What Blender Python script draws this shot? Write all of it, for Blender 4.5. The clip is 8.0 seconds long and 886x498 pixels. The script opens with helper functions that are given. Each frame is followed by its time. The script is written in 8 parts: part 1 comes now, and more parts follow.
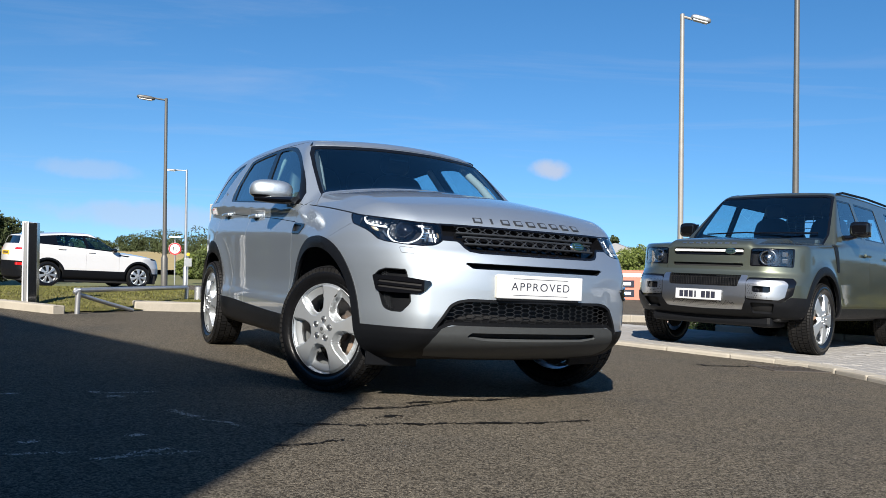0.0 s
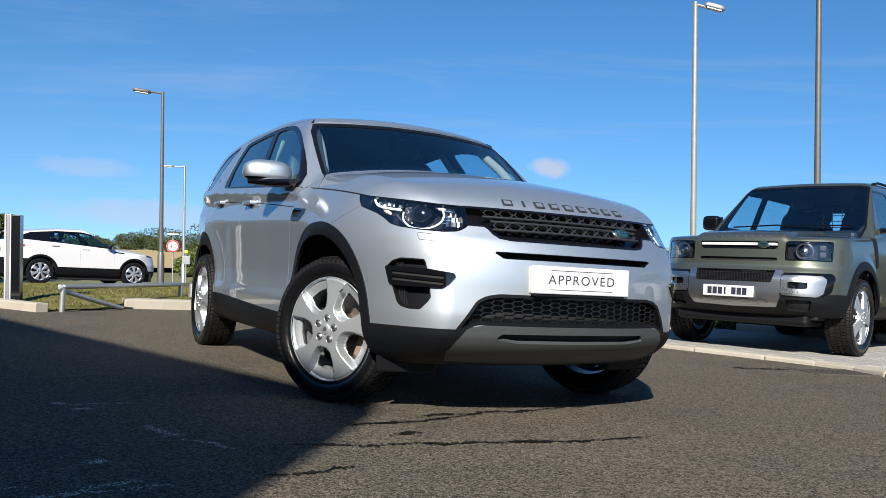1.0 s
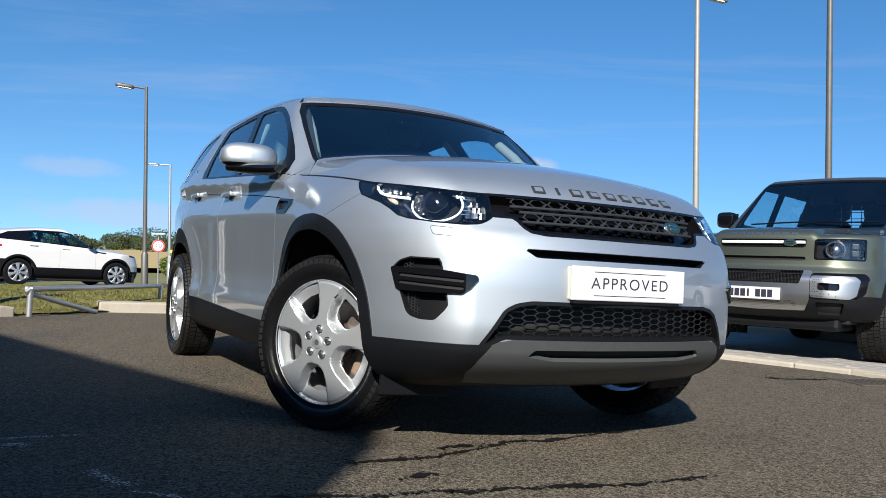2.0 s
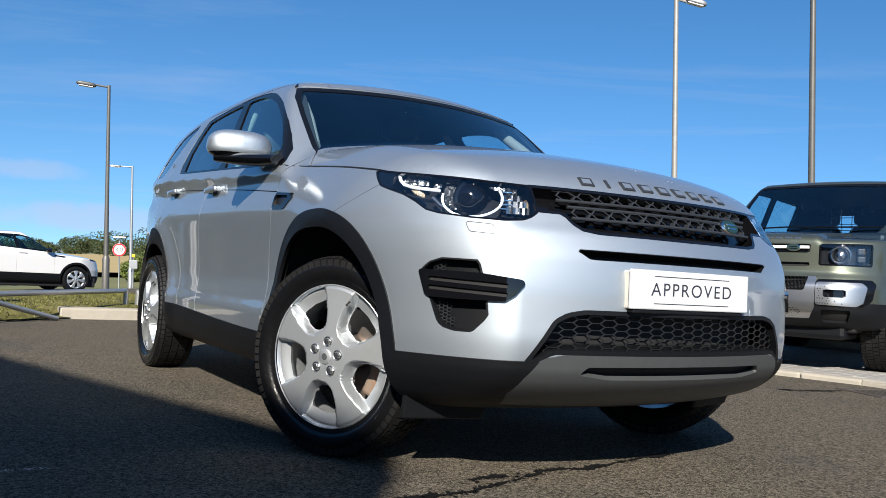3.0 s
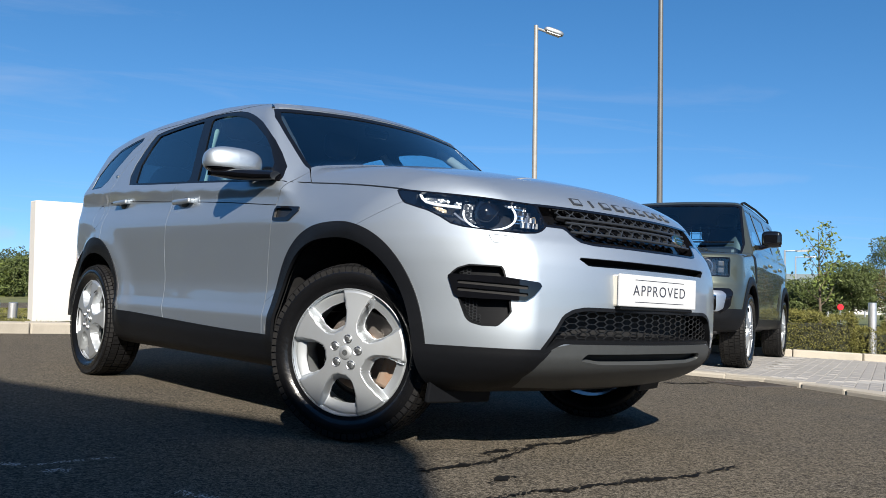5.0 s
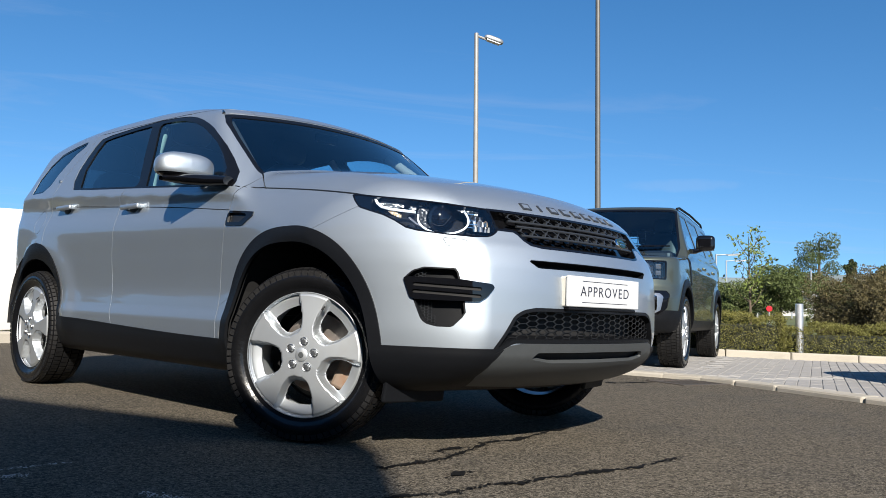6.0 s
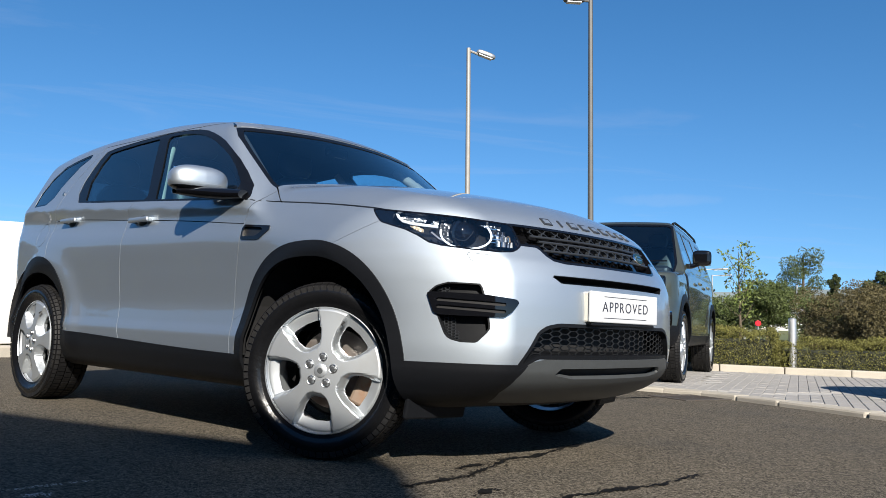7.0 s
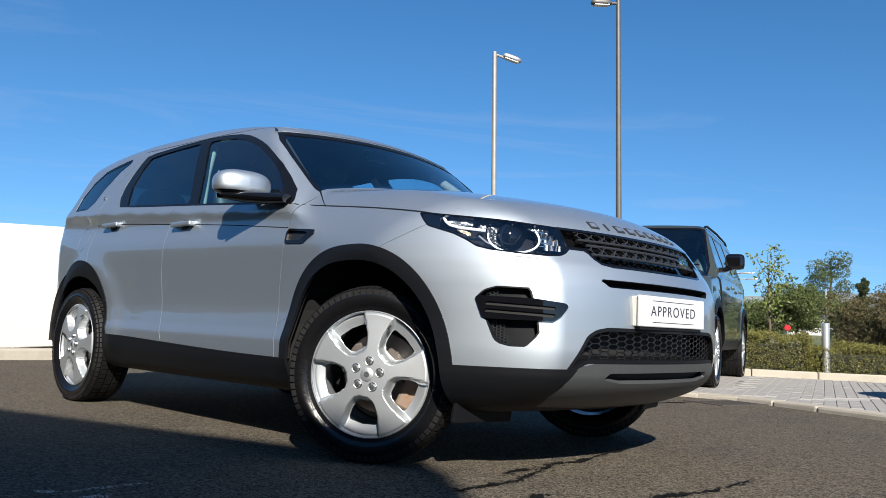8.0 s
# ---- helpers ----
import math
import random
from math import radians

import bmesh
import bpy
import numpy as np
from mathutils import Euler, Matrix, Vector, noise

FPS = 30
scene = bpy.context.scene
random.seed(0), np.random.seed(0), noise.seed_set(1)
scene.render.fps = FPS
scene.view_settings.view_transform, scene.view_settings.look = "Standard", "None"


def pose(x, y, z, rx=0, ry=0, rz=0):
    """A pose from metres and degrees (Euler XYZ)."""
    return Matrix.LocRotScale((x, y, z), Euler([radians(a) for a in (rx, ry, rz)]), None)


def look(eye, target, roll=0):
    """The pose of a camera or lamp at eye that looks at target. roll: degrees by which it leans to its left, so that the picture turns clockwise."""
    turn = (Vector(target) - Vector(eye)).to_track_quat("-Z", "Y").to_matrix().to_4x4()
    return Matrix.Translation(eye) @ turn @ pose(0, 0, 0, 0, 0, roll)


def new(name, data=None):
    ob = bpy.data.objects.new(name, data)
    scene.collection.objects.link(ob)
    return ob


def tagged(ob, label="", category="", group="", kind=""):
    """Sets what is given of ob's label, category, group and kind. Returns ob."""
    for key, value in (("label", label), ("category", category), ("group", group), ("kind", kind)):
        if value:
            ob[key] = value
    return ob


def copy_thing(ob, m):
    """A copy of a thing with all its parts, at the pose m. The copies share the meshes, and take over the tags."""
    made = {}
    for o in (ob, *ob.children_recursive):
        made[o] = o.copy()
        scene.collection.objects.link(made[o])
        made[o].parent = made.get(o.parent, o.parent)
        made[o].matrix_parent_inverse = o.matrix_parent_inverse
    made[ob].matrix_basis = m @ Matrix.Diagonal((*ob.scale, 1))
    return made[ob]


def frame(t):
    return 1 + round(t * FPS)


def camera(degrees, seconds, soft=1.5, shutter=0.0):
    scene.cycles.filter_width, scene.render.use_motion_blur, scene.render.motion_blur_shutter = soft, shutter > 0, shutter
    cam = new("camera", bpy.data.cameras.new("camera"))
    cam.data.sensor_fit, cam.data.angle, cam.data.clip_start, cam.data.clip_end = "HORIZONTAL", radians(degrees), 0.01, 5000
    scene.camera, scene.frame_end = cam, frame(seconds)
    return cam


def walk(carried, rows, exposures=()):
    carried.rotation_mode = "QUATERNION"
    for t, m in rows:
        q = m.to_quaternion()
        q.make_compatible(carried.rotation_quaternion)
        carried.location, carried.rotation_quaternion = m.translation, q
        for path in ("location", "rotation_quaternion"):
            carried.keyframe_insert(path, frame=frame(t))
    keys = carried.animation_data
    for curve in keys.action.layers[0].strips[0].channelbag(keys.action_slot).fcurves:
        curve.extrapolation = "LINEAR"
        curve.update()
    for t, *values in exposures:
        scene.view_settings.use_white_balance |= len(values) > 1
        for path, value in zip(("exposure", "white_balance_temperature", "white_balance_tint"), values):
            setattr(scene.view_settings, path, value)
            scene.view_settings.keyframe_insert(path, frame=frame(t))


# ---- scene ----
cam = camera(57.2, 8.0, 0.8)
PATH = [
    (0, (0.178, 0.104, 0.69), (0.003, 2.095, 0.754), 2.9),
    (0.5, (0.077, 0.416, 0.695), (-0.098, 2.407, 0.749), 3.0),
    (1, (0.017, 0.711, 0.653), (-0.157, 2.703, 0.713), 2.9),
    (2.5, (-0.26, 1.618, 0.658), (-0.378, 3.613, 0.72), 2.9),
    (3, (-0.397, 1.751, 0.641), (-0.457, 3.749, 0.72), 3.0),
    (3.5, (-0.566, 1.742, 0.631), (-0.498, 3.738, 0.727), 3.0),
    (4, (-0.743, 1.657, 0.634), (-0.599, 3.649, 0.745), 2.9),
    (4.2, (-0.823, 1.604, 0.642), (-0.656, 3.593, 0.753), 2.9),
    (5.3, (-1.096, 1.274, 0.557), (-0.716, 3.232, 0.694), 2.4),
    (5.5, (-1.116, 1.252, 0.563), (-0.709, 3.205, 0.703), 2.2),
    (6, (-1.118, 1.271, 0.555), (-0.648, 3.209, 0.705), 2.1),
    (6.5, (-1.189, 1.301, 0.559), (-0.69, 3.23, 0.729), 2.2),
    (7, (-1.252, 1.324, 0.556), (-0.749, 3.251, 0.741), 2.2),
    (7.5, (-1.31, 1.328, 0.554), (-0.819, 3.257, 0.746), 2.2),
    (8, (-1.345, 1.354, 0.553), (-0.895, 3.293, 0.745), 2.3),
]
walk(cam, [(t, look(eye, target, roll)) for t, eye, target, roll in PATH])
scene.view_settings.exposure = 1.20

# ---- light: a low clear sun behind the camera, blue sky with thin high cloud ----
SUN_WAY = Vector((0.0654, 0.8501, -0.5225)).normalized()      # the way the light travels
sun = new("sun", bpy.data.lights.new("sun", "SUN"))
sun.data.energy, sun.data.angle, sun.data.color = 5.0, radians(0.53), (1.0, 0.93, 0.83)
sun.matrix_world = SUN_WAY.to_track_quat("-Z", "Y").to_matrix().to_4x4()

sky_world = bpy.data.worlds.new("sky")
scene.world = sky_world
sky_world.use_nodes = True


def build_sky(nt):
    n, link = nt.nodes, nt.links
    n.clear()
    out, bg = n.new("ShaderNodeOutputWorld"), n.new("ShaderNodeBackground")
    sky = n.new("ShaderNodeTexSky")
    sky.sky_type, sky.sun_disc = "NISHITA", False
    sky.sun_elevation = radians(31.5)
    sky.sun_rotation = math.atan2(-SUN_WAY.x, -SUN_WAY.y)
    sky.air_density, sky.dust_density, sky.ozone_density, sky.altitude = 1.0, 0.15, 3.0, 50
    co = n.new("ShaderNodeTexCoord")
    # thin streaks of high cloud on a flat sheet overhead
    sep = n.new("ShaderNodeSeparateXYZ")
    link.new(co.outputs["Generated"], sep.inputs[0])
    up = n.new("ShaderNodeMath")
    up.operation, up.inputs[1].default_value = "MAXIMUM", 0.03
    link.new(sep.outputs[2], up.inputs[0])
    flat = n.new("ShaderNodeVectorMath")
    flat.operation = "DIVIDE"
    comb = n.new("ShaderNodeCombineXYZ")
    for k in range(3):
        link.new(up.outputs[0], comb.inputs[k])
    link.new(co.outputs["Generated"], flat.inputs[0])
    link.new(comb.outputs[0], flat.inputs[1])
    mp = n.new("ShaderNodeMapping")
    mp.inputs["Rotation"].default_value = (0, 0, radians(-52))
    mp.inputs["Scale"].default_value = (0.32, 0.85, 1.0)
    link.new(flat.outputs[0], mp.inputs[0])
    streak = n.new("ShaderNodeTexNoise")
    streak.inputs["Scale"].default_value, streak.inputs["Detail"].default_value = 1.3, 9
    streak.inputs["Roughness"].default_value, streak.inputs["Distortion"].default_value = 0.62, 0.5
    link.new(mp.outputs[0], streak.inputs["Vector"])
    r1 = n.new("ShaderNodeMapRange")
    r1.inputs["From Min"].default_value, r1.inputs["From Max"].default_value = 0.54, 0.92
    r1.inputs["To Max"].default_value = 0.31
    link.new(streak.outputs["Fac"], r1.inputs["Value"])
    # small woolly clouds low over the land
    mp2 = n.new("ShaderNodeMapping")
    mp2.inputs["Scale"].default_value = (7.0, 7.0, 26.0)
    mp2.inputs["Location"].default_value = (0.4, 1.3, 0.2)
    link.new(co.outputs["Generated"], mp2.inputs[0])
    wool = n.new("ShaderNodeTexNoise")
    wool.inputs["Scale"].default_value, wool.inputs["Detail"].default_value = 0.8, 8
    link.new(mp2.outputs[0], wool.inputs["Vector"])
    r2 = n.new("ShaderNodeMapRange")
    r2.inputs["From Min"].default_value, r2.inputs["From Max"].default_value = 0.52, 0.70
    r2.inputs["To Max"].default_value = 0.16
    link.new(wool.outputs["Fac"], r2.inputs["Value"])
    band = n.new("ShaderNodeMapRange")
    band.interpolation_type = "SMOOTHSTEP"
    band.inputs["From Min"].default_value, band.inputs["From Max"].default_value = 0.13, 0.05
    link.new(sep.outputs[2], band.inputs["Value"])
    low = n.new("ShaderNodeMath")
    low.operation = "MULTIPLY"
    link.new(r2.outputs[0], low.inputs[0])
    link.new(band.outputs[0], low.inputs[1])
    # three fair-weather clouds: bearing, height, half width and half height in degrees, density
    flatd = n.new("ShaderNodeVectorMath")
    flatd.operation = "NORMALIZE"
    link.new(co.outputs["Generated"], flatd.inputs[0])
    ss = n.new("ShaderNodeSeparateXYZ")
    link.new(flatd.outputs[0], ss.inputs[0])

    def op(kind, a, b=None, c=None):
        m = n.new("ShaderNodeMath")
        m.operation = kind
        for i, v in enumerate((a, b, c)):
            if v is None:
                continue
            if isinstance(v, (int, float)):
                m.inputs[i].default_value = v
            else:
                link.new(v, m.inputs[i])
        return m.outputs[0]
    az = op("ARCTAN2", ss.outputs[0], ss.outputs[1])
    el = op("ARCSINE", ss.outputs[2])
    fluff = n.new("ShaderNodeTexNoise")
    fluff.inputs["Scale"].default_value, fluff.inputs["Detail"].default_value, fluff.inputs["Roughness"].default_value = 34, 7, 0.6
    link.new(flatd.outputs[0], fluff.inputs["Vector"])
    puff = None
    for a0, e0, w, h, dens in ((2.2, 7.75, 1.9, 1.0, 0.85), (-28.8, 5.7, 4.2, 0.9, 0.34), (-25.0, 2.9, 9.0, 1.3, 0.5), (30.0, 9.0, 5.0, 0.6, 0.10)):
        u = op("DIVIDE", op("SUBTRACT", az, radians(a0)), radians(w))
        v = op("DIVIDE", op("SUBTRACT", el, radians(e0)), radians(h))
        q = op("ADD", op("MULTIPLY", u, u), op("MULTIPLY", v, v))
        q = op("SUBTRACT", op("ADD", fluff.outputs["Fac"], 0.42), q)
        r = n.new("ShaderNodeMapRange")
        r.interpolation_type = "SMOOTHSTEP"
        r.inputs["From Min"].default_value, r.inputs["From Max"].default_value, r.inputs["To Max"].default_value = 0.15, 0.85, dens
        link.new(q, r.inputs["Value"])
        puff = r.outputs[0] if puff is None else op("MAXIMUM", puff, r.outputs[0])
    both0 = n.new("ShaderNodeMath")
    both0.operation = "MAXIMUM"
    link.new(low.outputs[0], both0.inputs[0])
    link.new(puff, both0.inputs[1])
    low = both0
    both = n.new("ShaderNodeMath")
    both.operation = "MAXIMUM"
    link.new(r1.outputs[0], both.inputs[0])
    link.new(low.outputs[0], both.inputs[1])
    mix = n.new("ShaderNodeMix")
    mix.data_type = "RGBA"
    mix.inputs["B"].default_value = (3.6, 4.0, 5.0, 1)
    link.new(both.outputs[0], mix.inputs["Factor"])
    # looked up a little above the true direction: the haze band at the horizon is thin on this clear day
    lift = n.new("ShaderNodeVectorMath")
    lift.operation = "ADD"
    lift.inputs[1].default_value = (0, 0, 0.112)
    link.new(co.outputs["Generated"], lift.inputs[0])
    link.new(lift.outputs[0], sky.inputs["Vector"])
    vivid = n.new("ShaderNodeHueSaturation")
    vivid.inputs["Saturation"].default_value = 1.27
    link.new(sky.outputs[0], vivid.inputs["Color"])
    link.new(vivid.outputs[0], mix.inputs["A"])
    link.new(mix.outputs["Result"], bg.inputs[0])
    bg.inputs[1].default_value = 0.069
    link.new(bg.outputs[0], out.inputs[0])


build_sky(sky_world.node_tree)


RND = random.Random(4)


# ---- materials ----
def rgb(*c):
    return (*c, 1.0)


def material(name, color, rough=0.5, metal=0.0, coat=0.0, spec=0.5, grain=None, bump=0.0, bump_scale=200.0, dirt=None, flake=0.0, random_tint=0.0, island_tint=0.0):
    """A surface with colour that varies at two scales. grain: (scale, amount); dirt: (scale, colour, amount)."""
    m = bpy.data.materials.new(name)
    m.use_nodes = True
    nt = m.node_tree
    n, link = nt.nodes, nt.links
    b = n["Principled BSDF"]
    b.inputs["Roughness"].default_value, b.inputs["Metallic"].default_value = rough, metal
    b.inputs["Coat Weight"].default_value, b.inputs["Coat Roughness"].default_value = coat, 0.03
    b.inputs["Specular IOR Level"].default_value = spec
    b.inputs["Base Color"].default_value = rgb(*color)
    co = n.new("ShaderNodeTexCoord")
    last = None

    def blend(kind, fac_socket, second, amount):
        nonlocal last
        mx = n.new("ShaderNodeMix")
        mx.data_type, mx.blend_type = "RGBA", kind
        if last is None:
            mx.inputs["A"].default_value = rgb(*color)
        else:
            link.new(last, mx.inputs["A"])
        mx.inputs["B"].default_value = rgb(*second)
        mul = n.new("ShaderNodeMath")
        mul.operation, mul.inputs[1].default_value, mul.use_clamp = "MULTIPLY", amount, True
        link.new(fac_socket, mul.inputs[0])
        link.new(mul.outputs[0], mx.inputs["Factor"])
        last = mx.outputs["Result"]

    if grain:
        t = n.new("ShaderNodeTexNoise")
        t.inputs["Scale"].default_value, t.inputs["Detail"].default_value = grain[0], 5
        link.new(co.outputs["Object"], t.inputs["Vector"])
        r = n.new("ShaderNodeMapRange")
        r.inputs["From Min"].default_value, r.inputs["From Max"].default_value = 0.3, 0.7
        link.new(t.outputs["Fac"], r.inputs["Value"])
        blend("MIX", r.outputs[0], [c * 0.55 for c in color], grain[1])
    if dirt:
        t = n.new("ShaderNodeTexNoise")
        t.inputs["Scale"].default_value, t.inputs["Detail"].default_value = dirt[0], 6
        link.new(co.outputs["Object"], t.inputs["Vector"])
        r = n.new("ShaderNodeMapRange")
        r.inputs["From Min"].default_value, r.inputs["From Max"].default_value = 0.48, 0.72
        link.new(t.outputs["Fac"], r.inputs["Value"])
        blend("MIX", r.outputs[0], dirt[1], dirt[2])
    if random_tint or island_tint:
        if random_tint:
            src = n.new("ShaderNodeObjectInfo").outputs["Random"]
        else:
            src = n.new("ShaderNodeNewGeometry").outputs["Random Per Island"]
        blend("MIX", src, [c * 0.45 for c in color], random_tint or island_tint)
    if last is not None:
        link.new(last, b.inputs["Base Color"])
    if bump:
        t = n.new("ShaderNodeTexNoise")
        t.inputs["Scale"].default_value, t.inputs["Detail"].default_value = bump_scale, 4
        link.new(co.outputs["Object"], t.inputs["Vector"])
        bp = n.new("ShaderNodeBump")
        bp.inputs["Strength"].default_value, bp.inputs["Distance"].default_value = bump, 0.01
        link.new(t.outputs["Fac"], bp.inputs["Height"])
        link.new(bp.outputs[0], b.inputs["Normal"])
    if flake:
        t = n.new("ShaderNodeTexVoronoi")
        t.inputs["Scale"].default_value = 1400
        link.new(co.outputs["Object"], t.inputs["Vector"])
        r = n.new("ShaderNodeMapRange")
        r.inputs["To Min"].default_value, r.inputs["To Max"].default_value = rough - flake, rough + flake
        s = n.new("ShaderNodeSeparateColor")
        link.new(t.outputs["Color"], s.inputs[0])
        link.new(s.outputs[0], r.inputs["Value"])
        link.new(r.outputs[0], b.inputs["Roughness"])
    return m


def glass_sheet(name, tint):
    """A thin tinted pane: see-through, with gloss that grows towards grazing."""
    m = bpy.data.materials.new(name)
    m.use_nodes = True
    nt = m.node_tree
    n, link = nt.nodes, nt.links
    n.clear()
    out, mix = n.new("ShaderNodeOutputMaterial"), n.new("ShaderNodeMixShader")
    tr, gl = n.new("ShaderNodeBsdfTransparent"), n.new("ShaderNodeBsdfGlossy")
    tr.inputs[0].default_value = rgb(*tint)
    gl.inputs["Roughness"].default_value = 0.01
    gl.inputs["Color"].default_value = (1, 1, 1, 1)
    # the same from both sides of the thin sheet
    lw, p5, sc = n.new("ShaderNodeLayerWeight"), n.new("ShaderNodeMath"), n.new("ShaderNodeMath")
    lw.inputs["Blend"].default_value = 0.5
    p5.operation, p5.inputs[1].default_value = "POWER", 3.6
    sc.operation, sc.inputs[1].default_value, sc.inputs[2].default_value = "MULTIPLY_ADD", 0.92, 0.085
    link.new(lw.outputs["Facing"], p5.inputs[0])
    link.new(p5.outputs[0], sc.inputs[0])
    link.new(sc.outputs[0], mix.inputs[0])
    link.new(tr.outputs[0], mix.inputs[1])
    link.new(gl.outputs[0], mix.inputs[2])
    link.new(mix.outputs[0], out.inputs[0])
    return m


def glow(name, color, strength):
    m = material(name, color, 0.3)
    b = m.node_tree.nodes["Principled BSDF"]
    b.inputs["Emission Color"].default_value, b.inputs["Emission Strength"].default_value = rgb(*color), strength
    return m


SILVER = material("silver_paint", (0.385, 0.430, 0.475), 0.56, 0.96, 1.0, flake=0.08)
SILVER.node_tree.nodes["Principled BSDF"].inputs["Coat IOR"].default_value = 1.6
GREEN = material("green_paint", (0.114, 0.126, 0.098), 0.42, 0.85, 1.0, flake=0.06)
WHITE = material("white_paint", (0.51, 0.51, 0.51), 0.4, 0.0, 1.0, grain=(2, 0.03))
BLACK_GLOSS = material("gloss_black_plastic", (0.0035, 0.0036, 0.0045), 0.07, grain=(30, 0.3))
FRAME_BLACK = material("black_window_frame", (0.004, 0.0042, 0.005), 0.22, spec=0.25, grain=(30, 0.3))
PLASTIC = material("black_trim_plastic", (0.0042, 0.0048, 0.0062), 0.50, spec=0.18, grain=(60, 0.4), bump=0.12, bump_scale=700)
DARK = material("dark_lining", (0.004, 0.004, 0.0046), 0.8, grain=(20, 0.4))
GREY_TRIM = material("grey_bumper_trim", (0.055, 0.060, 0.063), 0.45, 0.3, grain=(40, 0.2))
GRILLE_BLACK = material("grille_black", (0.009, 0.0095, 0.0105), 0.35, grain=(60, 0.25))
GRILLE_GREY = material("grille_grey", (0.040, 0.044, 0.050), 0.35, 0.5, grain=(60, 0.25))
CHROME = material("bright_chrome", (0.75, 0.76, 0.78), 0.10, 1.0, grain=(50, 0.05))
SATIN = material("satin_metal", (0.46, 0.47, 0.48), 0.34, 1.0, grain=(40, 0.1))
RIM = material("silver_wheel_paint", (0.47, 0.50, 0.525), 0.42, 0.80, 0.0, grain=(14, 0.06), dirt=(9, (0.34, 0.32, 0.29), 0.20))
RUBBER = material("tyre_rubber", (0.0055, 0.0055, 0.006), 0.62, spec=0.22, grain=(40, 0.35), bump=0.2, bump_scale=300, dirt=(7, (0.03, 0.028, 0.025), 0.3))
WALL_RUBBER = material("dressed_tyre_wall", (0.0045, 0.0046, 0.0052), 0.24, spec=0.4, grain=(25, 0.35), bump=0.12, bump_scale=60)
DISC = material("brake_disc_steel", (0.30, 0.27, 0.25), 0.42, 0.9, grain=(40, 0.3), dirt=(12, (0.23, 0.13, 0.08), 0.6))
CALIPER = material("rusty_caliper", (0.20, 0.15, 0.115), 0.65, 0.3, dirt=(25, (0.20, 0.10, 0.05), 0.8))
TRIM_BEIGE = material("pale_headlining", (0.34, 0.325, 0.29), 0.8, grain=(120, 0.1))
# headlining tone lowered: the cabin's shade is in the colour
UNLIT_LINING = material("unlit_headlining", (0.022, 0.022, 0.024), 0.85, grain=(120, 0.1))
SEAT = material("black_seat_leather", (0.012, 0.012, 0.014), 0.5, grain=(15, 0.3), bump=0.1, bump_scale=150)
LENS_DARK = material("lamp_bowl_black", (0.015, 0.016, 0.018), 0.2, grain=(30, 0.3))
LENS_CLEAR = glass_sheet("clear_lamp_cover", (0.93, 0.95, 0.97))
AMBER = material("amber_reflector", (0.80, 0.66, 0.48), 0.25, 0.5, grain=(60, 0.2))
REFLECTOR = material("bright_lamp_reflector", (0.30, 0.31, 0.32), 0.24, 1.0, grain=(90, 0.12))
DRL = glow("daytime_light_tube", (0.80, 0.86, 0.92), 0.25)
SCREEN = glass_sheet("windscreen_glass", (0.66, 0.82, 0.90))
SIDEGLASS = glass_sheet("side_glass", (0.58, 0.82, 0.87))
PRIVACY = glass_sheet("privacy_glass", (0.05, 0.06, 0.07))
RED_LENS = material("red_lamp_lens", (0.35, 0.01, 0.01), 0.12, coat=1.0, grain=(40, 0.3))
PLATE_WHITE = material("white_plate", (0.42, 0.43, 0.44), 0.3, grain=(6, 0.05))
PLATE_CREAM = material("plate_backing", (0.46, 0.445, 0.40), 0.5, grain=(20, 0.15))
PLATE_YELLOW = material("yellow_plate", (0.75, 0.48, 0.03), 0.35, grain=(10, 0.1))
INK = material("plate_ink", (0.02, 0.022, 0.035), 0.4, grain=(50, 0.2))
def asphalt(name):
    """Worn asphalt: pale and dark chippings in grey binder, with broad stains."""
    m = material(name, (0.077, 0.067, 0.052), 0.92, spec=0.08, dirt=(1.1, (0.058, 0.053, 0.045), 0.8), bump=0.8, bump_scale=150)
    nt = m.node_tree
    n, link = nt.nodes, nt.links
    b = n["Principled BSDF"]
    src = b.inputs["Base Color"].links[0].from_socket
    co = n.new("ShaderNodeTexCoord")
    last = src
    for scale, lo, hi in ((130, 0.30, 1.80), (420, 0.40, 1.70), (0.35, 0.84, 1.16)):
        if scale > 1:
            t = n.new("ShaderNodeTexVoronoi")
            t.inputs["Scale"].default_value = scale
            link.new(co.outputs["Object"], t.inputs["Vector"])
            sp = n.new("ShaderNodeSeparateColor")
            link.new(t.outputs["Color"], sp.inputs[0])
            val = sp.outputs[0]
        else:
            t = n.new("ShaderNodeTexNoise")
            t.inputs["Scale"].default_value, t.inputs["Detail"].default_value = 0.35, 6
            link.new(co.outputs["Object"], t.inputs["Vector"])
            val = t.outputs["Fac"]
        r = n.new("ShaderNodeMapRange")
        r.inputs["To Min"].default_value, r.inputs["To Max"].default_value = lo, hi
        link.new(val, r.inputs["Value"])
        mx = n.new("ShaderNodeVectorMath")
        mx.operation = "SCALE"
        link.new(last, mx.inputs[0])
        link.new(r.outputs[0], mx.inputs["Scale"])
        last = mx.outputs[0]
    link.new(last, b.inputs["Base Color"])
    return m


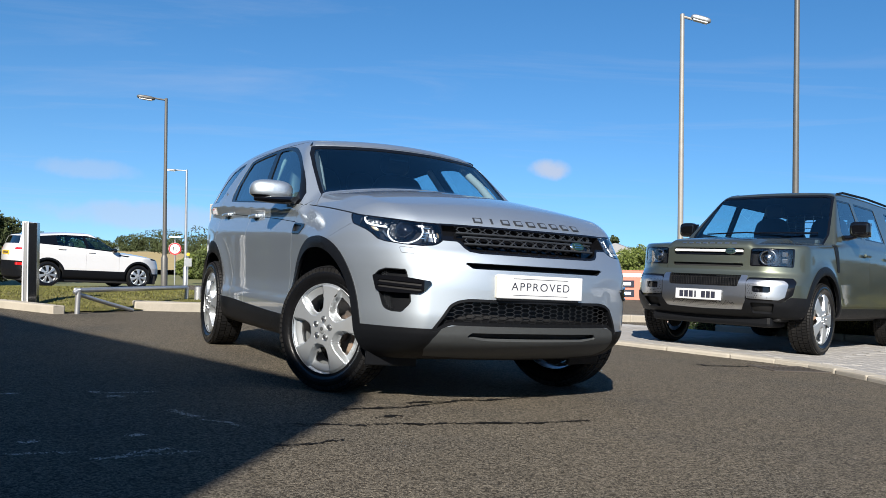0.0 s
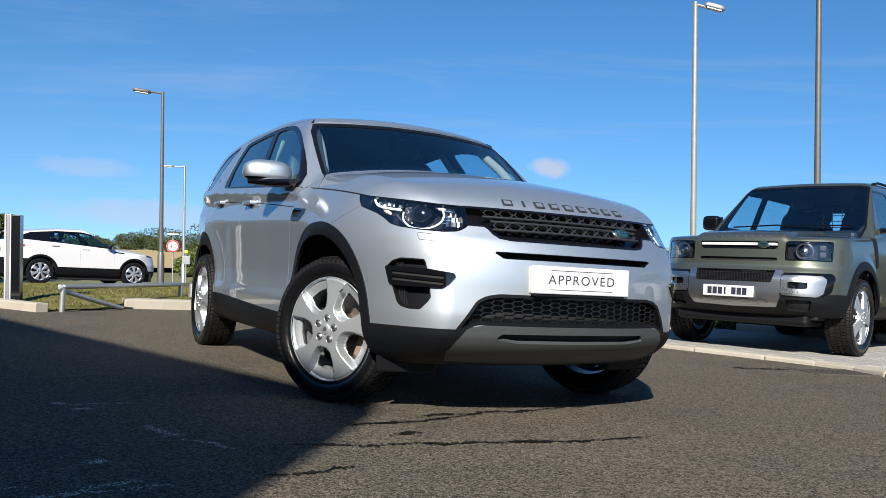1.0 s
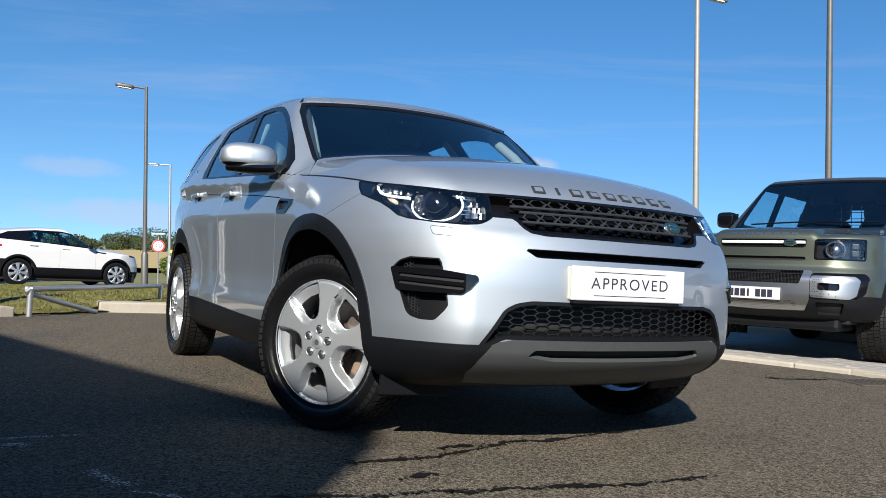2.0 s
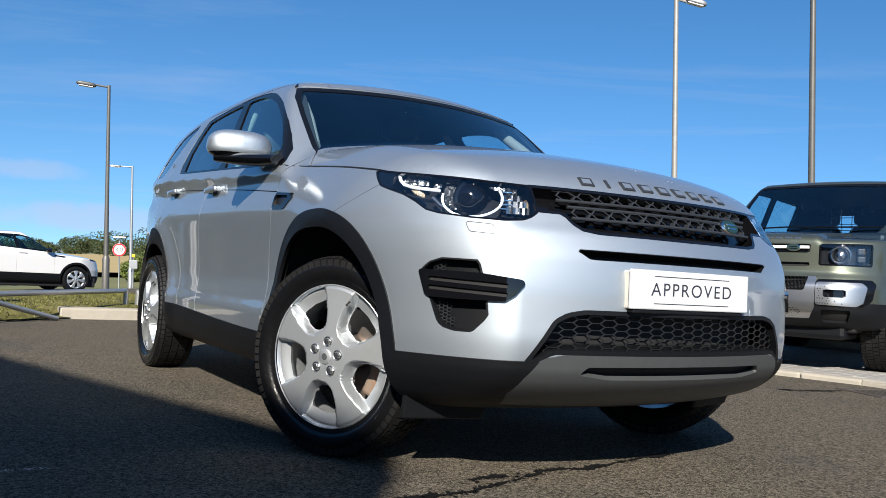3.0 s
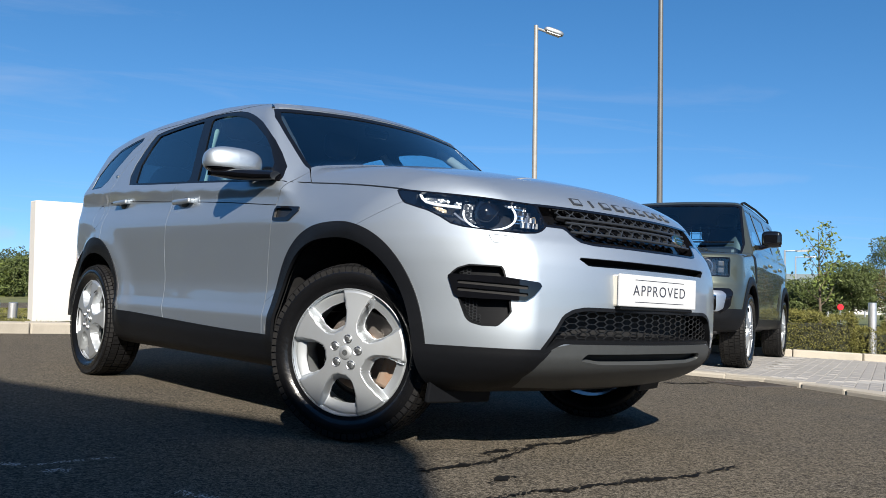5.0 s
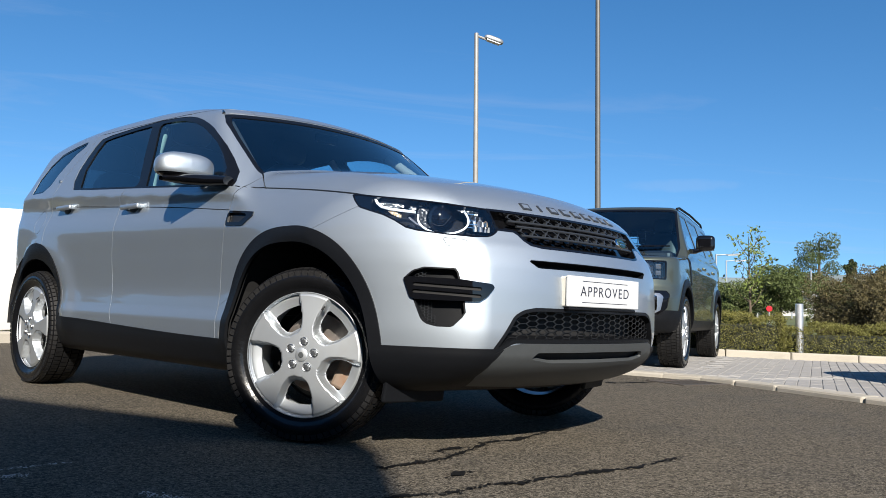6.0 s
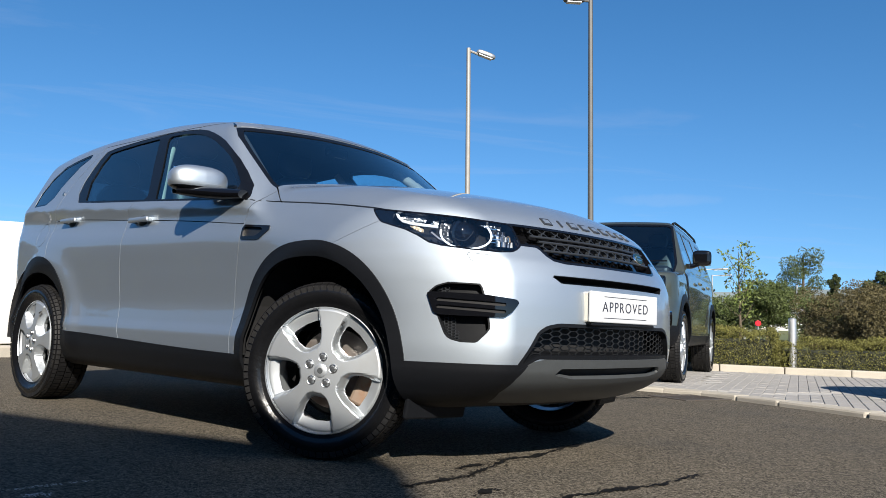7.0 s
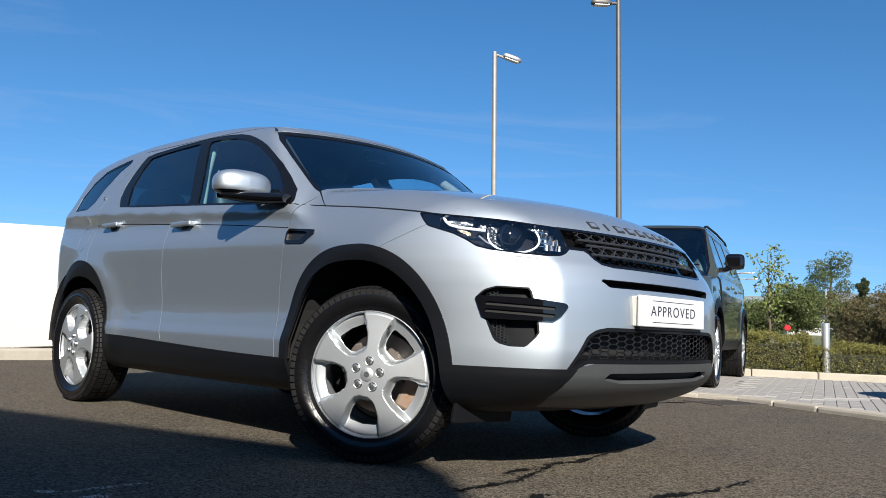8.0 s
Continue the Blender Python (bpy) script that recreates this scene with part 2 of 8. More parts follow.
ASPHALT = asphalt("worn_asphalt")
IRON = material("old_cast_iron", (0.060, 0.052, 0.044), 0.7, 0.3, grain=(60, 0.4), dirt=(14, (0.075, 0.050, 0.033), 0.5))
FAINT_MARK = material("faded_bay_paint", (0.31, 0.30, 0.285), 0.8, grain=(60, 0.4), dirt=(9, (0.22, 0.21, 0.20), 0.7))
CRACK = material("tar_filled_crack", (0.006, 0.006, 0.006), 0.8, spec=0.1, grain=(60, 0.4))
KERB = material("concrete_kerb", (0.32, 0.292, 0.242), 0.85, grain=(90, 0.25), dirt=(5, (0.24, 0.22, 0.18), 0.6), bump=0.3, bump_scale=120, random_tint=0.12)
BLOCK = material("grey_paving_block", (0.26, 0.25, 0.237), 0.85, grain=(120, 0.35), dirt=(2.2, (0.20, 0.19, 0.17), 0.6), bump=0.35, bump_scale=160, random_tint=0.12)
BLOCK_JOINED = material("grey_paving_block_rest", (0.26, 0.25, 0.237), 0.85, grain=(120, 0.35), dirt=(2.2, (0.20, 0.19, 0.17), 0.6), bump=0.35, bump_scale=160, island_tint=0.12)
MARK = material("worn_white_paint", (0.50, 0.50, 0.48), 0.7, grain=(70, 0.35), dirt=(14, (0.33, 0.32, 0.30), 0.7))
JOINT = material("sandy_joint", (0.33, 0.32, 0.30), 0.9, grain=(200, 0.4))
GRASS_BASE = material("turf", (0.090, 0.085, 0.024), 0.9, spec=0.2, grain=(25, 0.6), dirt=(2.5, (0.21, 0.18, 0.07), 0.7), bump=0.6, bump_scale=60)
GRASS = material("grass_blade", (0.125, 0.125, 0.033), 0.7, spec=0.25, island_tint=0.6)
FIELD = material("ripe_field", (0.30, 0.225, 0.095), 0.9, grain=(0.6, 0.25), dirt=(0.08, (0.30, 0.24, 0.09), 0.5))
LEAF = material("leaf_green", (0.072, 0.095, 0.026), 0.6, spec=0.3, island_tint=0.75)
LEAF_LIGHT = material("leaf_light_green", (0.11, 0.142, 0.031), 0.55, spec=0.3, island_tint=0.6)
LEAF_HEDGE = material("leaf_box_hedge", (0.135, 0.130, 0.030), 0.6, spec=0.3, island_tint=0.95)
LEAF_DARK = material("leaf_dark_wood", (0.046, 0.060, 0.022), 0.7, spec=0.2, island_tint=0.7)
LEAF_OLIVE = material("leaf_olive_bush", (0.088, 0.074, 0.030), 0.6, spec=0.3, island_tint=0.7)
# near-black hedge core: the deep shade between leaves is put into its colour
HEDGE_SHADE = material("hedge_inner_shade", (0.018, 0.020, 0.008), 0.9, grain=(20, 0.5))
BARK = material("bark", (0.10, 0.075, 0.05), 0.9, grain=(12, 0.6), bump=0.6, bump_scale=40)
BRUSHED = material("brushed_steel", (0.70, 0.71, 0.72), 0.38, 0.9, grain=(30, 0.12))
POLISHED = material("polished_dark_steel", (0.22, 0.225, 0.23), 0.16, 1.0, grain=(12, 0.15))
GALV = material("galvanised_steel", (0.42, 0.43, 0.44), 0.42, 0.8, grain=(10, 0.2), dirt=(3, (0.30, 0.30, 0.29), 0.5))
POLE_TAN = material("weathered_lamp_pole", (0.26, 0.25, 0.23), 0.55, 0.4, grain=(8, 0.25), dirt=(2, (0.22, 0.20, 0.17), 0.5))
POLE_DARK = material("dark_lamp_pole", (0.10, 0.098, 0.092), 0.5, 0.4, grain=(8, 0.3))
RENDER_WHITE = material("white_wall_paint", (0.44, 0.43, 0.415), 0.7, grain=(3, 0.04), dirt=(0.8, (0.62, 0.60, 0.54), 0.15), bump=0.08, bump_scale=90)
CLADDING = material("dark_grey_cladding", (0.085, 0.088, 0.095), 0.45, 0.3, grain=(3, 0.2))
WOODLAND_FLOOR = material("rough_meadow", (0.085, 0.10, 0.030), 0.95, grain=(0.4, 0.5), dirt=(0.05, (0.17, 0.14, 0.06), 0.6))
ROOF_GREY = material("grey_roof_sheet", (0.20, 0.20, 0.21), 0.6, grain=(2, 0.2))
SIGN_RED = material("red_sign_ring", (0.60, 0.02, 0.03), 0.35, grain=(20, 0.1))
SIGN_WHITE = material("white_sign_face", (0.78, 0.78, 0.78), 0.4, grain=(15, 0.06))
SIGN_PINK = material("salmon_sign_face", (0.52, 0.17, 0.12), 0.4, grain=(4, 0.15))
BADGE_GREEN = material("badge_green", (0.007, 0.024, 0.020), 0.45, coat=0.2, grain=(60, 0.2))


# ---- mesh helpers ----
def part(name, bm, mat, parent=None, label="", smooth=False):
    """Links a bmesh as one mesh object, under a thing or a part of it."""
    me = bpy.data.meshes.new(name)
    bm.to_mesh(me)
    bm.free()
    me.materials.append(mat)
    if smooth:
        me.shade_smooth()
        me.set_sharp_from_angle(angle=radians(38))
    ob = new(name, me)
    ob.parent = parent
    if label:
        tagged(ob, label)
    return ob


def thing(name, m, label, category, group="", kind=""):
    ob = new(name)
    ob.matrix_world = m
    ob.empty_display_size = 0.2
    return tagged(ob, label, category, group, kind)


def box(sx, sy, sz, at=(0, 0, 0), bevel=0.0, segs=2, turn=None, taper=None):
    """A bevelled block, its middle at `at`. taper: scale of the top face in x and y."""
    bm = bmesh.new()
    bmesh.ops.create_cube(bm, size=1)
    for v in bm.verts:
        v.co = Vector((v.co.x * sx, v.co.y * sy, v.co.z * sz))
        if taper and v.co.z > 0:
            v.co.x *= taper[0]
            v.co.y *= taper[1]
    if bevel:
        bmesh.ops.bevel(bm, geom=bm.edges[:], offset=bevel, segments=segs, affect="EDGES", profile=0.5)
    m = Matrix.Translation(at)
    if turn is not None:
        m = m @ turn
    bmesh.ops.transform(bm, matrix=m, verts=bm.verts)
    return bm


def merge(*bms):
    out = bms[0]
    for b in bms[1:]:
        me = bpy.data.meshes.new("tmp")
        b.to_mesh(me)
        b.free()
        out.from_mesh(me)
        bpy.data.meshes.remove(me)
    return out


def tube(points, radius, sides=10, closed=False):
    """A round tube along points; radius may be one number or one for each point."""
    bm = bmesh.new()
    pts = [Vector(p) for p in points]
    rad = radius if isinstance(radius, (list, tuple)) else [radius] * len(pts)
    rings = []
    ref = None
    for i, p in enumerate(pts):
        a, b = pts[max(i - 1, 0)], pts[min(i + 1, len(pts) - 1)]
        if closed:
            a, b = pts[i - 1], pts[(i + 1) % len(pts)]
        d = (b - a).normalized()
        if ref is None:
            ref = Vector((0, 0, 1)) if abs(d.z) < 0.9 else Vector((1, 0, 0))
        u = d.cross(ref).normalized()
        w = u.cross(d).normalized()
        ref = w
        rings.append([bm.verts.new(p + rad[i] * (math.cos(2 * math.pi * k / sides) * u + math.sin(2 * math.pi * k / sides) * w)) for k in range(sides)])
    n = len(rings)
    for i in range(n if closed else n - 1):
        r0, r1 = rings[i], rings[(i + 1) % n]
        for k in range(sides):
            bm.faces.new((r0[k], r0[(k + 1) % sides], r1[(k + 1) % sides], r1[k]))
    if not closed:
        bm.faces.new(rings[0][::-1])
        bm.faces.new(rings[-1])
    bmesh.ops.recalc_face_normals(bm, faces=bm.faces)
    return bm


def lathe(profile, sides=48, axis="Y", caps=False):
    """Turns (radius, along) pairs round an axis."""
    bm = bmesh.new()
    rings = []
    for r, h in profile:
        ring = []
        for k in range(sides):
            a = 2 * math.pi * k / sides
            c, s = r * math.cos(a), r * math.sin(a)
            ring.append(bm.verts.new((c, h, s) if axis == "Y" else (c, s, h)))
        rings.append(ring)
    for r0, r1 in zip(rings, rings[1:]):
        for k in range(sides):
            bm.faces.new((r0[k], r0[(k + 1) % sides], r1[(k + 1) % sides], r1[k]))
    if caps:
        bm.faces.new(rings[0])
        bm.faces.new(rings[-1])
    bmesh.ops.recalc_face_normals(bm, faces=bm.faces)
    return bm


def prism(outline_pts, depth, place=None, bevel=0.0):
    """A flat outline (x, y) given depth along +z, then placed."""
    bm = bmesh.new()
    a = [bm.verts.new((x, y, 0)) for x, y in outline_pts]
    b = [bm.verts.new((x, y, depth)) for x, y in outline_pts]
    n = len(a)
    bm.faces.new(a[::-1])
    bm.faces.new(b)
    for i in range(n):
        bm.faces.new((a[i], a[(i + 1) % n], b[(i + 1) % n], b[i]))
    bmesh.ops.recalc_face_normals(bm, faces=bm.faces)
    if bevel:
        bmesh.ops.bevel(bm, geom=bm.edges[:], offset=bevel, segments=2, affect="EDGES", profile=0.5)
    if place is not None:
        bmesh.ops.transform(bm, matrix=place, verts=bm.verts)
    return bm


def raw(name, P, F, mat, parent=None, smooth=False):
    me = bpy.data.meshes.new(name)
    me.from_pydata([tuple(p) for p in P], [], [tuple(int(i) for i in f) for f in F])
    me.materials.append(mat)
    if smooth:
        me.shade_smooth()
    ob = new(name, me)
    ob.parent = parent
    return ob


def lettering(text, size, mat, name, parent, m, depth=0.001, thin=0.0):
    """Raised lettering in the built-in font, as a mesh."""
    cu = bpy.data.curves.new(name, "FONT")
    cu.space_character, cu.offset = 1.22, -thin
    cu.body, cu.size, cu.extrude, cu.align_x, cu.align_y = text, size, depth, "CENTER", "CENTER"
    tmp = bpy.data.objects.new(name, cu)
    scene.collection.objects.link(tmp)
    dg = bpy.context.evaluated_depsgraph_get()
    me = bpy.data.meshes.new_from_object(tmp.evaluated_get(dg))
    bpy.data.objects.remove(tmp)
    bpy.data.curves.remove(cu)
    me.materials.clear()
    me.materials.append(mat)
    ob = new(name, me)
    ob.parent = parent
    ob.matrix_local = m
    return ob


# ---- smooth solids: implicit bodies meshed on a grid and cut along outlines ----
def spline(table):
    """A smooth curve through (x, y) pairs that does not overshoot."""
    x, y = np.array(sorted(table), float).T
    d = np.diff(y) / np.diff(x)
    m = np.zeros(len(x))
    m[1:-1] = np.where(d[1:] * d[:-1] > 0, 2 * d[1:] * d[:-1] / (d[1:] + d[:-1] + np.where(d[1:] * d[:-1] > 0, 0, 1e9)), 0)
    m[0], m[-1] = d[0], d[-1]

    def f(q):
        q = np.asarray(q, float)
        i = np.clip(np.searchsorted(x, q) - 1, 0, len(x) - 2)
        h = x[i + 1] - x[i]
        u = (q - x[i]) / h
        c = np.clip(u, 0, 1)
        v = y[i] * (1 + 2 * c) * (1 - c) ** 2 + m[i] * h * c * (1 - c) ** 2 + y[i + 1] * c * c * (3 - 2 * c) + m[i + 1] * h * c * c * (c - 1)
        return v + np.where(u < 0, m[i] * h * u, 0) + np.where(u > 1, m[i + 1] * h * (u - 1), 0)
    return f


def smax(a, b, r):
    """Meeting of two solids with an edge rounded by about r."""
    h = np.clip(0.5 + 0.5 * (a - b) / r, 0, 1)
    return b * (1 - h) + a * h + r * h * (1 - h)


def smin(a, b, r):
    return -smax(-a, -b, r)


def step(e0, e1, x):
    t = np.clip((x - e0) / (e1 - e0), 0, 1)
    return t * t * (3 - 2 * t)


def slope_of(f, P, e=0.002):
    g = np.stack([f(*(P + np.eye(3)[k] * e).T) - f(*(P - np.eye(3)[k] * e).T) for k in range(3)], 1) / (2 * e)
    return g


def solid(f, lo, hi, h):
    """Mesh of the surface f = 0: points, normals, triangles."""
    lo, hi = np.array(lo, float), np.array(hi, float)
    n = np.ceil((hi - lo) / h).astype(int) + 1
    ax = [lo[k] + h * np.arange(n[k]) for k in range(3)]
    G = np.stack(np.meshgrid(*ax, indexing="ij"), -1)
    val = f(G[..., 0].ravel(), G[..., 1].ravel(), G[..., 2].ravel()).reshape(n)
    inside = val < 0
    cells = np.zeros(n - 1, int)
    for i in (0, 1):
        for j in (0, 1):
            for k in (0, 1):
                cells += inside[i:n[0] - 1 + i, j:n[1] - 1 + j, k:n[2] - 1 + k]
    mixed = (cells > 0) & (cells < 8)
    index = -np.ones(n - 1, int)
    index[mixed] = np.arange(mixed.sum())
    P = lo + (np.argwhere(mixed) + 0.5) * h
    for _ in range(8):
        g = slope_of(f, P)
        v = f(*P.T)
        s = (v / np.maximum((g * g).sum(1), 0.05))[:, None] * g
        s *= np.minimum(1, 0.6 * h / np.maximum(np.linalg.norm(s, axis=1), 1e-9))[:, None]
        P = P - s
    quads = []
    for a in range(3):
        b, c = (a + 1) % 3, (a + 2) % 3
        s0, s1 = [slice(None)] * 3, [slice(None)] * 3
        s0[a], s1[a] = slice(0, -1), slice(1, None)
        for sign in (1, -1):
            A, B = inside[tuple(s0)], inside[tuple(s1)]
            e = np.argwhere((A & ~B) if sign == 1 else (~A & B))
            e = e[(e[:, b] > 0) & (e[:, c] > 0) & (e[:, b] < n[b] - 1) & (e[:, c] < n[c] - 1)]
            q = []
            for db, dc in ((-1, -1), (0, -1), (0, 0), (-1, 0)):
                w = e.copy()
                w[:, b] += db
                w[:, c] += dc
                q.append(index[tuple(w.T)])
            q = np.stack(q if sign == 1 else q[::-1], 1)
            quads.append(q)
    q = np.concatenate(quads)
    q = q[(q >= 0).all(1)]
    d1 = np.linalg.norm(P[q[:, 0]] - P[q[:, 2]], axis=1) <= np.linalg.norm(P[q[:, 1]] - P[q[:, 3]], axis=1)
    T = np.concatenate([q[d1][:, [0, 1, 2]], q[d1][:, [0, 2, 3]], q[~d1][:, [0, 1, 3]], q[~d1][:, [1, 2, 3]]])
    N = slope_of(f, P)
    N /= np.maximum(np.linalg.norm(N, axis=1), 1e-9)[:, None]
    return P, N, T


def compact(P, N, T):
    used = np.unique(T)
    m = np.zeros(len(P), int)
    m[used] = np.arange(len(used))
    return P[used], N[used], m[T]


def cut(mesh, value):
    """Splits a mesh along value = 0 (one value a point): the part below nought, and the rest."""
    P, N, T = mesh
    v = np.asarray(value, float).copy()
    v[np.abs(v) < 1e-6] = 1e-6
    neg = v[T] < 0
    k = neg.sum(1)
    pure_in, pure_out, mix = T[k == 3], T[k == 0], (k == 1) | (k == 2)
    M, nm = T[mix], neg[mix]
    if len(M) == 0:
        return (compact(P, N, pure_in) if len(pure_in) else None), (compact(P, N, pure_out) if len(pure_out) else None)
    single = np.where(nm.sum(1) == 1, nm.argmax(1), (~nm).argmax(1))
    r = np.arange(len(M))
    a, b, c = M[r, single], M[r, (single + 1) % 3], M[r, (single + 2) % 3]
    edges = np.concatenate([np.stack([a, b], 1), np.stack([a, c], 1)])
    key = np.sort(edges, 1)
    uk, inv = np.unique(key, axis=0, return_inverse=True)
    inv = inv.ravel()
    t = v[uk[:, 0]] / (v[uk[:, 0]] - v[uk[:, 1]])
    NP = P[uk[:, 0]] + t[:, None] * (P[uk[:, 1]] - P[uk[:, 0]])
    NN = N[uk[:, 0]] + t[:, None] * (N[uk[:, 1]] - N[uk[:, 0]])
    NN /= np.maximum(np.linalg.norm(NN, axis=1), 1e-9)[:, None]
    ab, ac = len(P) + inv[:len(M)], len(P) + inv[len(M):]
    tip = np.stack([a, ab, ac], 1)
    rest = np.concatenate([np.stack([ab, b, c], 1), np.stack([ab, c, ac], 1)])
    s_in = v[a] < 0
    both = np.concatenate([s_in, s_in])
    PP, NNN = np.concatenate([P, NP]), np.concatenate([N, NN])
    I = np.concatenate([pure_in, tip[s_in], rest[~both]])
    O = np.concatenate([pure_out, tip[~s_in], rest[both]])
    return (compact(PP, NNN, I) if len(I) else None), (compact(PP, NNN, O) if len(O) else None)


def outline(u, v, poly, r=0.0):
    """Signed distance of points (u, v) to a closed outline, below nought inside, with corners rounded by r."""
    poly = np.array(poly, float)
    if r:
        cx = poly.mean(0)
        area = np.sum(poly[:, 0] * np.roll(poly[:, 1], -1) - np.roll(poly[:, 0], -1) * poly[:, 1])
        e = np.roll(poly, -1, 0) - poly
        nrm = np.stack([-e[:, 1], e[:, 0]], 1) / np.linalg.norm(e, axis=1)[:, None] * (1 if area > 0 else -1)
        n0 = np.roll(nrm, 1, 0)
        bis = nrm + n0
        bis /= np.maximum((bis * nrm).sum(1), 0.3)[:, None]
        poly = poly + bis * r
    best = np.full(np.shape(u), 1e9)
    ins = np.zeros(np.shape(u), bool)
    for (x0, y0), (x1, y1) in zip(poly, np.roll(poly, -1, 0)):
        ex, ey = x1 - x0, y1 - y0
        t = np.clip(((u - x0) * ex + (v - y0) * ey) / (ex * ex + ey * ey + 1e-12), 0, 1)
        best = np.minimum(best, (u - x0 - t * ex) ** 2 + (v - y0 - t * ey) ** 2)
        ins ^= ((y0 > v) != (y1 > v)) & (u < ex * (v - y0) / (ey if abs(ey) > 1e-12 else 1e-12) + x0)
    d = np.sqrt(best)
    return np.where(ins, -d, d) - r


def stack(*meshes):
    """Several pieces as one."""
    meshes = [m for m in meshes if m is not None]
    n = np.cumsum([0] + [len(m[0]) for m in meshes])
    return np.concatenate([m[0] for m in meshes]), np.concatenate([m[1] for m in meshes]), np.concatenate([m[2] + k for m, k in zip(meshes, n)])


def groove(mesh, fn, w):
    """Takes a narrow line of half width w out of a mesh along fn = 0."""
    a, b = cut(mesh, fn(*mesh[0].T) + w)
    if b is None:
        return mesh
    _, b = cut(b, fn(*b[0].T) - w)
    return stack(a, b)
# ---- the silver car's body ----
S_BELT = spline([(-3.4, 1.245), (-2.46, 1.205), (-1.49, 1.145), (-0.45, 1.085), (0.3, 1.05)])
S_SIDE = spline([(0.12, 0.80), (0.22, 0.86), (0.30, 0.900), (0.38, 0.920), (0.46, 0.922), (0.53, 0.907), (0.62, 0.897), (0.78, 0.905), (0.92, 0.914), (1.02, 0.911), (1.12, 0.890), (1.25, 0.855), (1.4, 0.80)])
S_PLAN = spline([(-3.8, -0.13), (-3.5, -0.07), (-3.1, -0.022), (-2.7, 0), (-1.5, 0.004), (0, 0), (0.3, -0.02), (0.6, -0.06), (1.0, -0.14)])
S_NOSE = spline([(0.18, -0.42), (0.25, -0.235), (0.31, -0.105), (0.36, -0.040), (0.40, -0.016), (0.50, 0.0), (0.62, 0.0), (0.72, -0.008), (0.80, -0.035), (0.84, -0.062), (0.95, -0.142), (1.0, -0.185), (1.06, -0.26)])
S_HOOD = spline([(0.9, 0.90), (0.72, 1.005), (0.5, 1.086), (0.2, 1.153), (-0.1, 1.202), (-0.45, 1.237), (-1.0, 1.262), (-3.8, 1.31)])
S_ROOF = spline([(-0.2, 1.50), (-0.9, 1.60), (-1.15, 1.636), (-1.5, 1.683), (-1.9, 1.706), (-2.4, 1.704), (-2.9, 1.673), (-3.3, 1.614), (-3.6, 1.55)])
S_TAIL = spline([(0.2, 0.12), (0.4, 0.02), (0.6, 0.0), (0.95, 0.0), (1.15, 0.04), (1.3, 0.17), (1.6, 0.36)])
S_AXLES, S_HUB = (0.0, -2.72), 0.362


def sport_body(X, y, z):
    a = np.abs(y)
    arch = 0
    for c in S_AXLES:
        r = np.hypot(X - c, (z - S_HUB) * 1.0)
        arch = arch + 0.020 * np.exp(-((r - 0.475) / 0.085) ** 2) * step(0.28, 0.40, z)
    side = a - (S_SIDE(z) + S_PLAN(X) + arch)
    front = X - (0.862 + S_NOSE(z) - 0.30 * a * a - 4.2 * np.maximum(0, a - 0.6) ** 2)
    tail = (-3.64 + S_TAIL(z) + 0.16 * a * a + 2.5 * np.maximum(0, a - 0.6) ** 2) - X
    top = z - (S_HOOD(X) - (0.115 + 0.030 * step(0.1, -0.4, X)) * a * a - 3.0 * np.maximum(0, a - 0.68) ** 2)
    low = smax(smax(side, top, 0.07), smax(front, tail, 0.05), 0.07)
    low = smax(low, 0.245 - z, 0.06)
    belt = S_BELT(X)
    gside = a - (0.880 + S_PLAN(X) * 0.9 - np.maximum(z - belt, -0.03) * 0.47 - 0.10 * np.maximum(0, z - belt - 0.25) ** 2 - 0.30 * np.maximum(0, belt - z - 0.045))
    glass = (z - 1.156) * 0.80 + (X + 0.395 + 0.34 * a * a) * 0.60
    roof = z - (S_ROOF(X) - 0.115 * a * a)
    green = smax(smax(gside, roof, 0.09), smax(glass, tail, 0.04), 0.045)
    green = smax(green, 0.7 - z, 0.02)
    return smin(low, green, 0.045)
# ---- the lie of the land: the forecourt slopes a little against true level ----
UP = Vector((-0.0375, -0.0305, 0.9988)).normalized()


def rise(x, y):
    """Height of the ground: flat round the silver car, true level farther off."""
    x, y = np.asarray(x, float), np.asarray(y, float)
    d = np.hypot(x, y - 4.0)
    right = step(-6, 14, x)
    far_level = (0.0375 - 0.0195 * right) * x + (0.0305 - 0.0105 * right) * y - 0.52
    dip = 0.72 * step(24, 42, d) * step(2, -8, x) * (1 - step(62, 120, d))
    return step(9, 24, d) * far_level - dip


def level_pose(x, y, turn=0.0, dz=0.0):
    """Where a plumb thing stands: upright by true level, on the ground."""
    q = Vector((0, 0, 1)).rotation_difference(UP)
    return Matrix.Translation((x, y, float(rise(x, y)) + dz)) @ q.to_matrix().to_4x4() @ pose(0, 0, 0, 0, 0, turn)


def sheet(name, xs, ys, mat, dz=0.0, height=None):
    """A ground sheet on a grid that follows the land."""
    X, Y = np.meshgrid(xs, ys, indexing="ij")
    Z = rise(X, Y) + dz
    if height is not None:
        Z = Z + height(X, Y)
    P = np.stack([X.ravel(), Y.ravel(), Z.ravel()], 1)
    n, m = len(xs), len(ys)
    i = np.arange(n * m).reshape(n, m)
    F = np.stack([i[:-1, :-1].ravel(), i[1:, :-1].ravel(), i[1:, 1:].ravel(), i[:-1, 1:].ravel()], 1)
    return raw(name, P, F, mat, smooth=True)


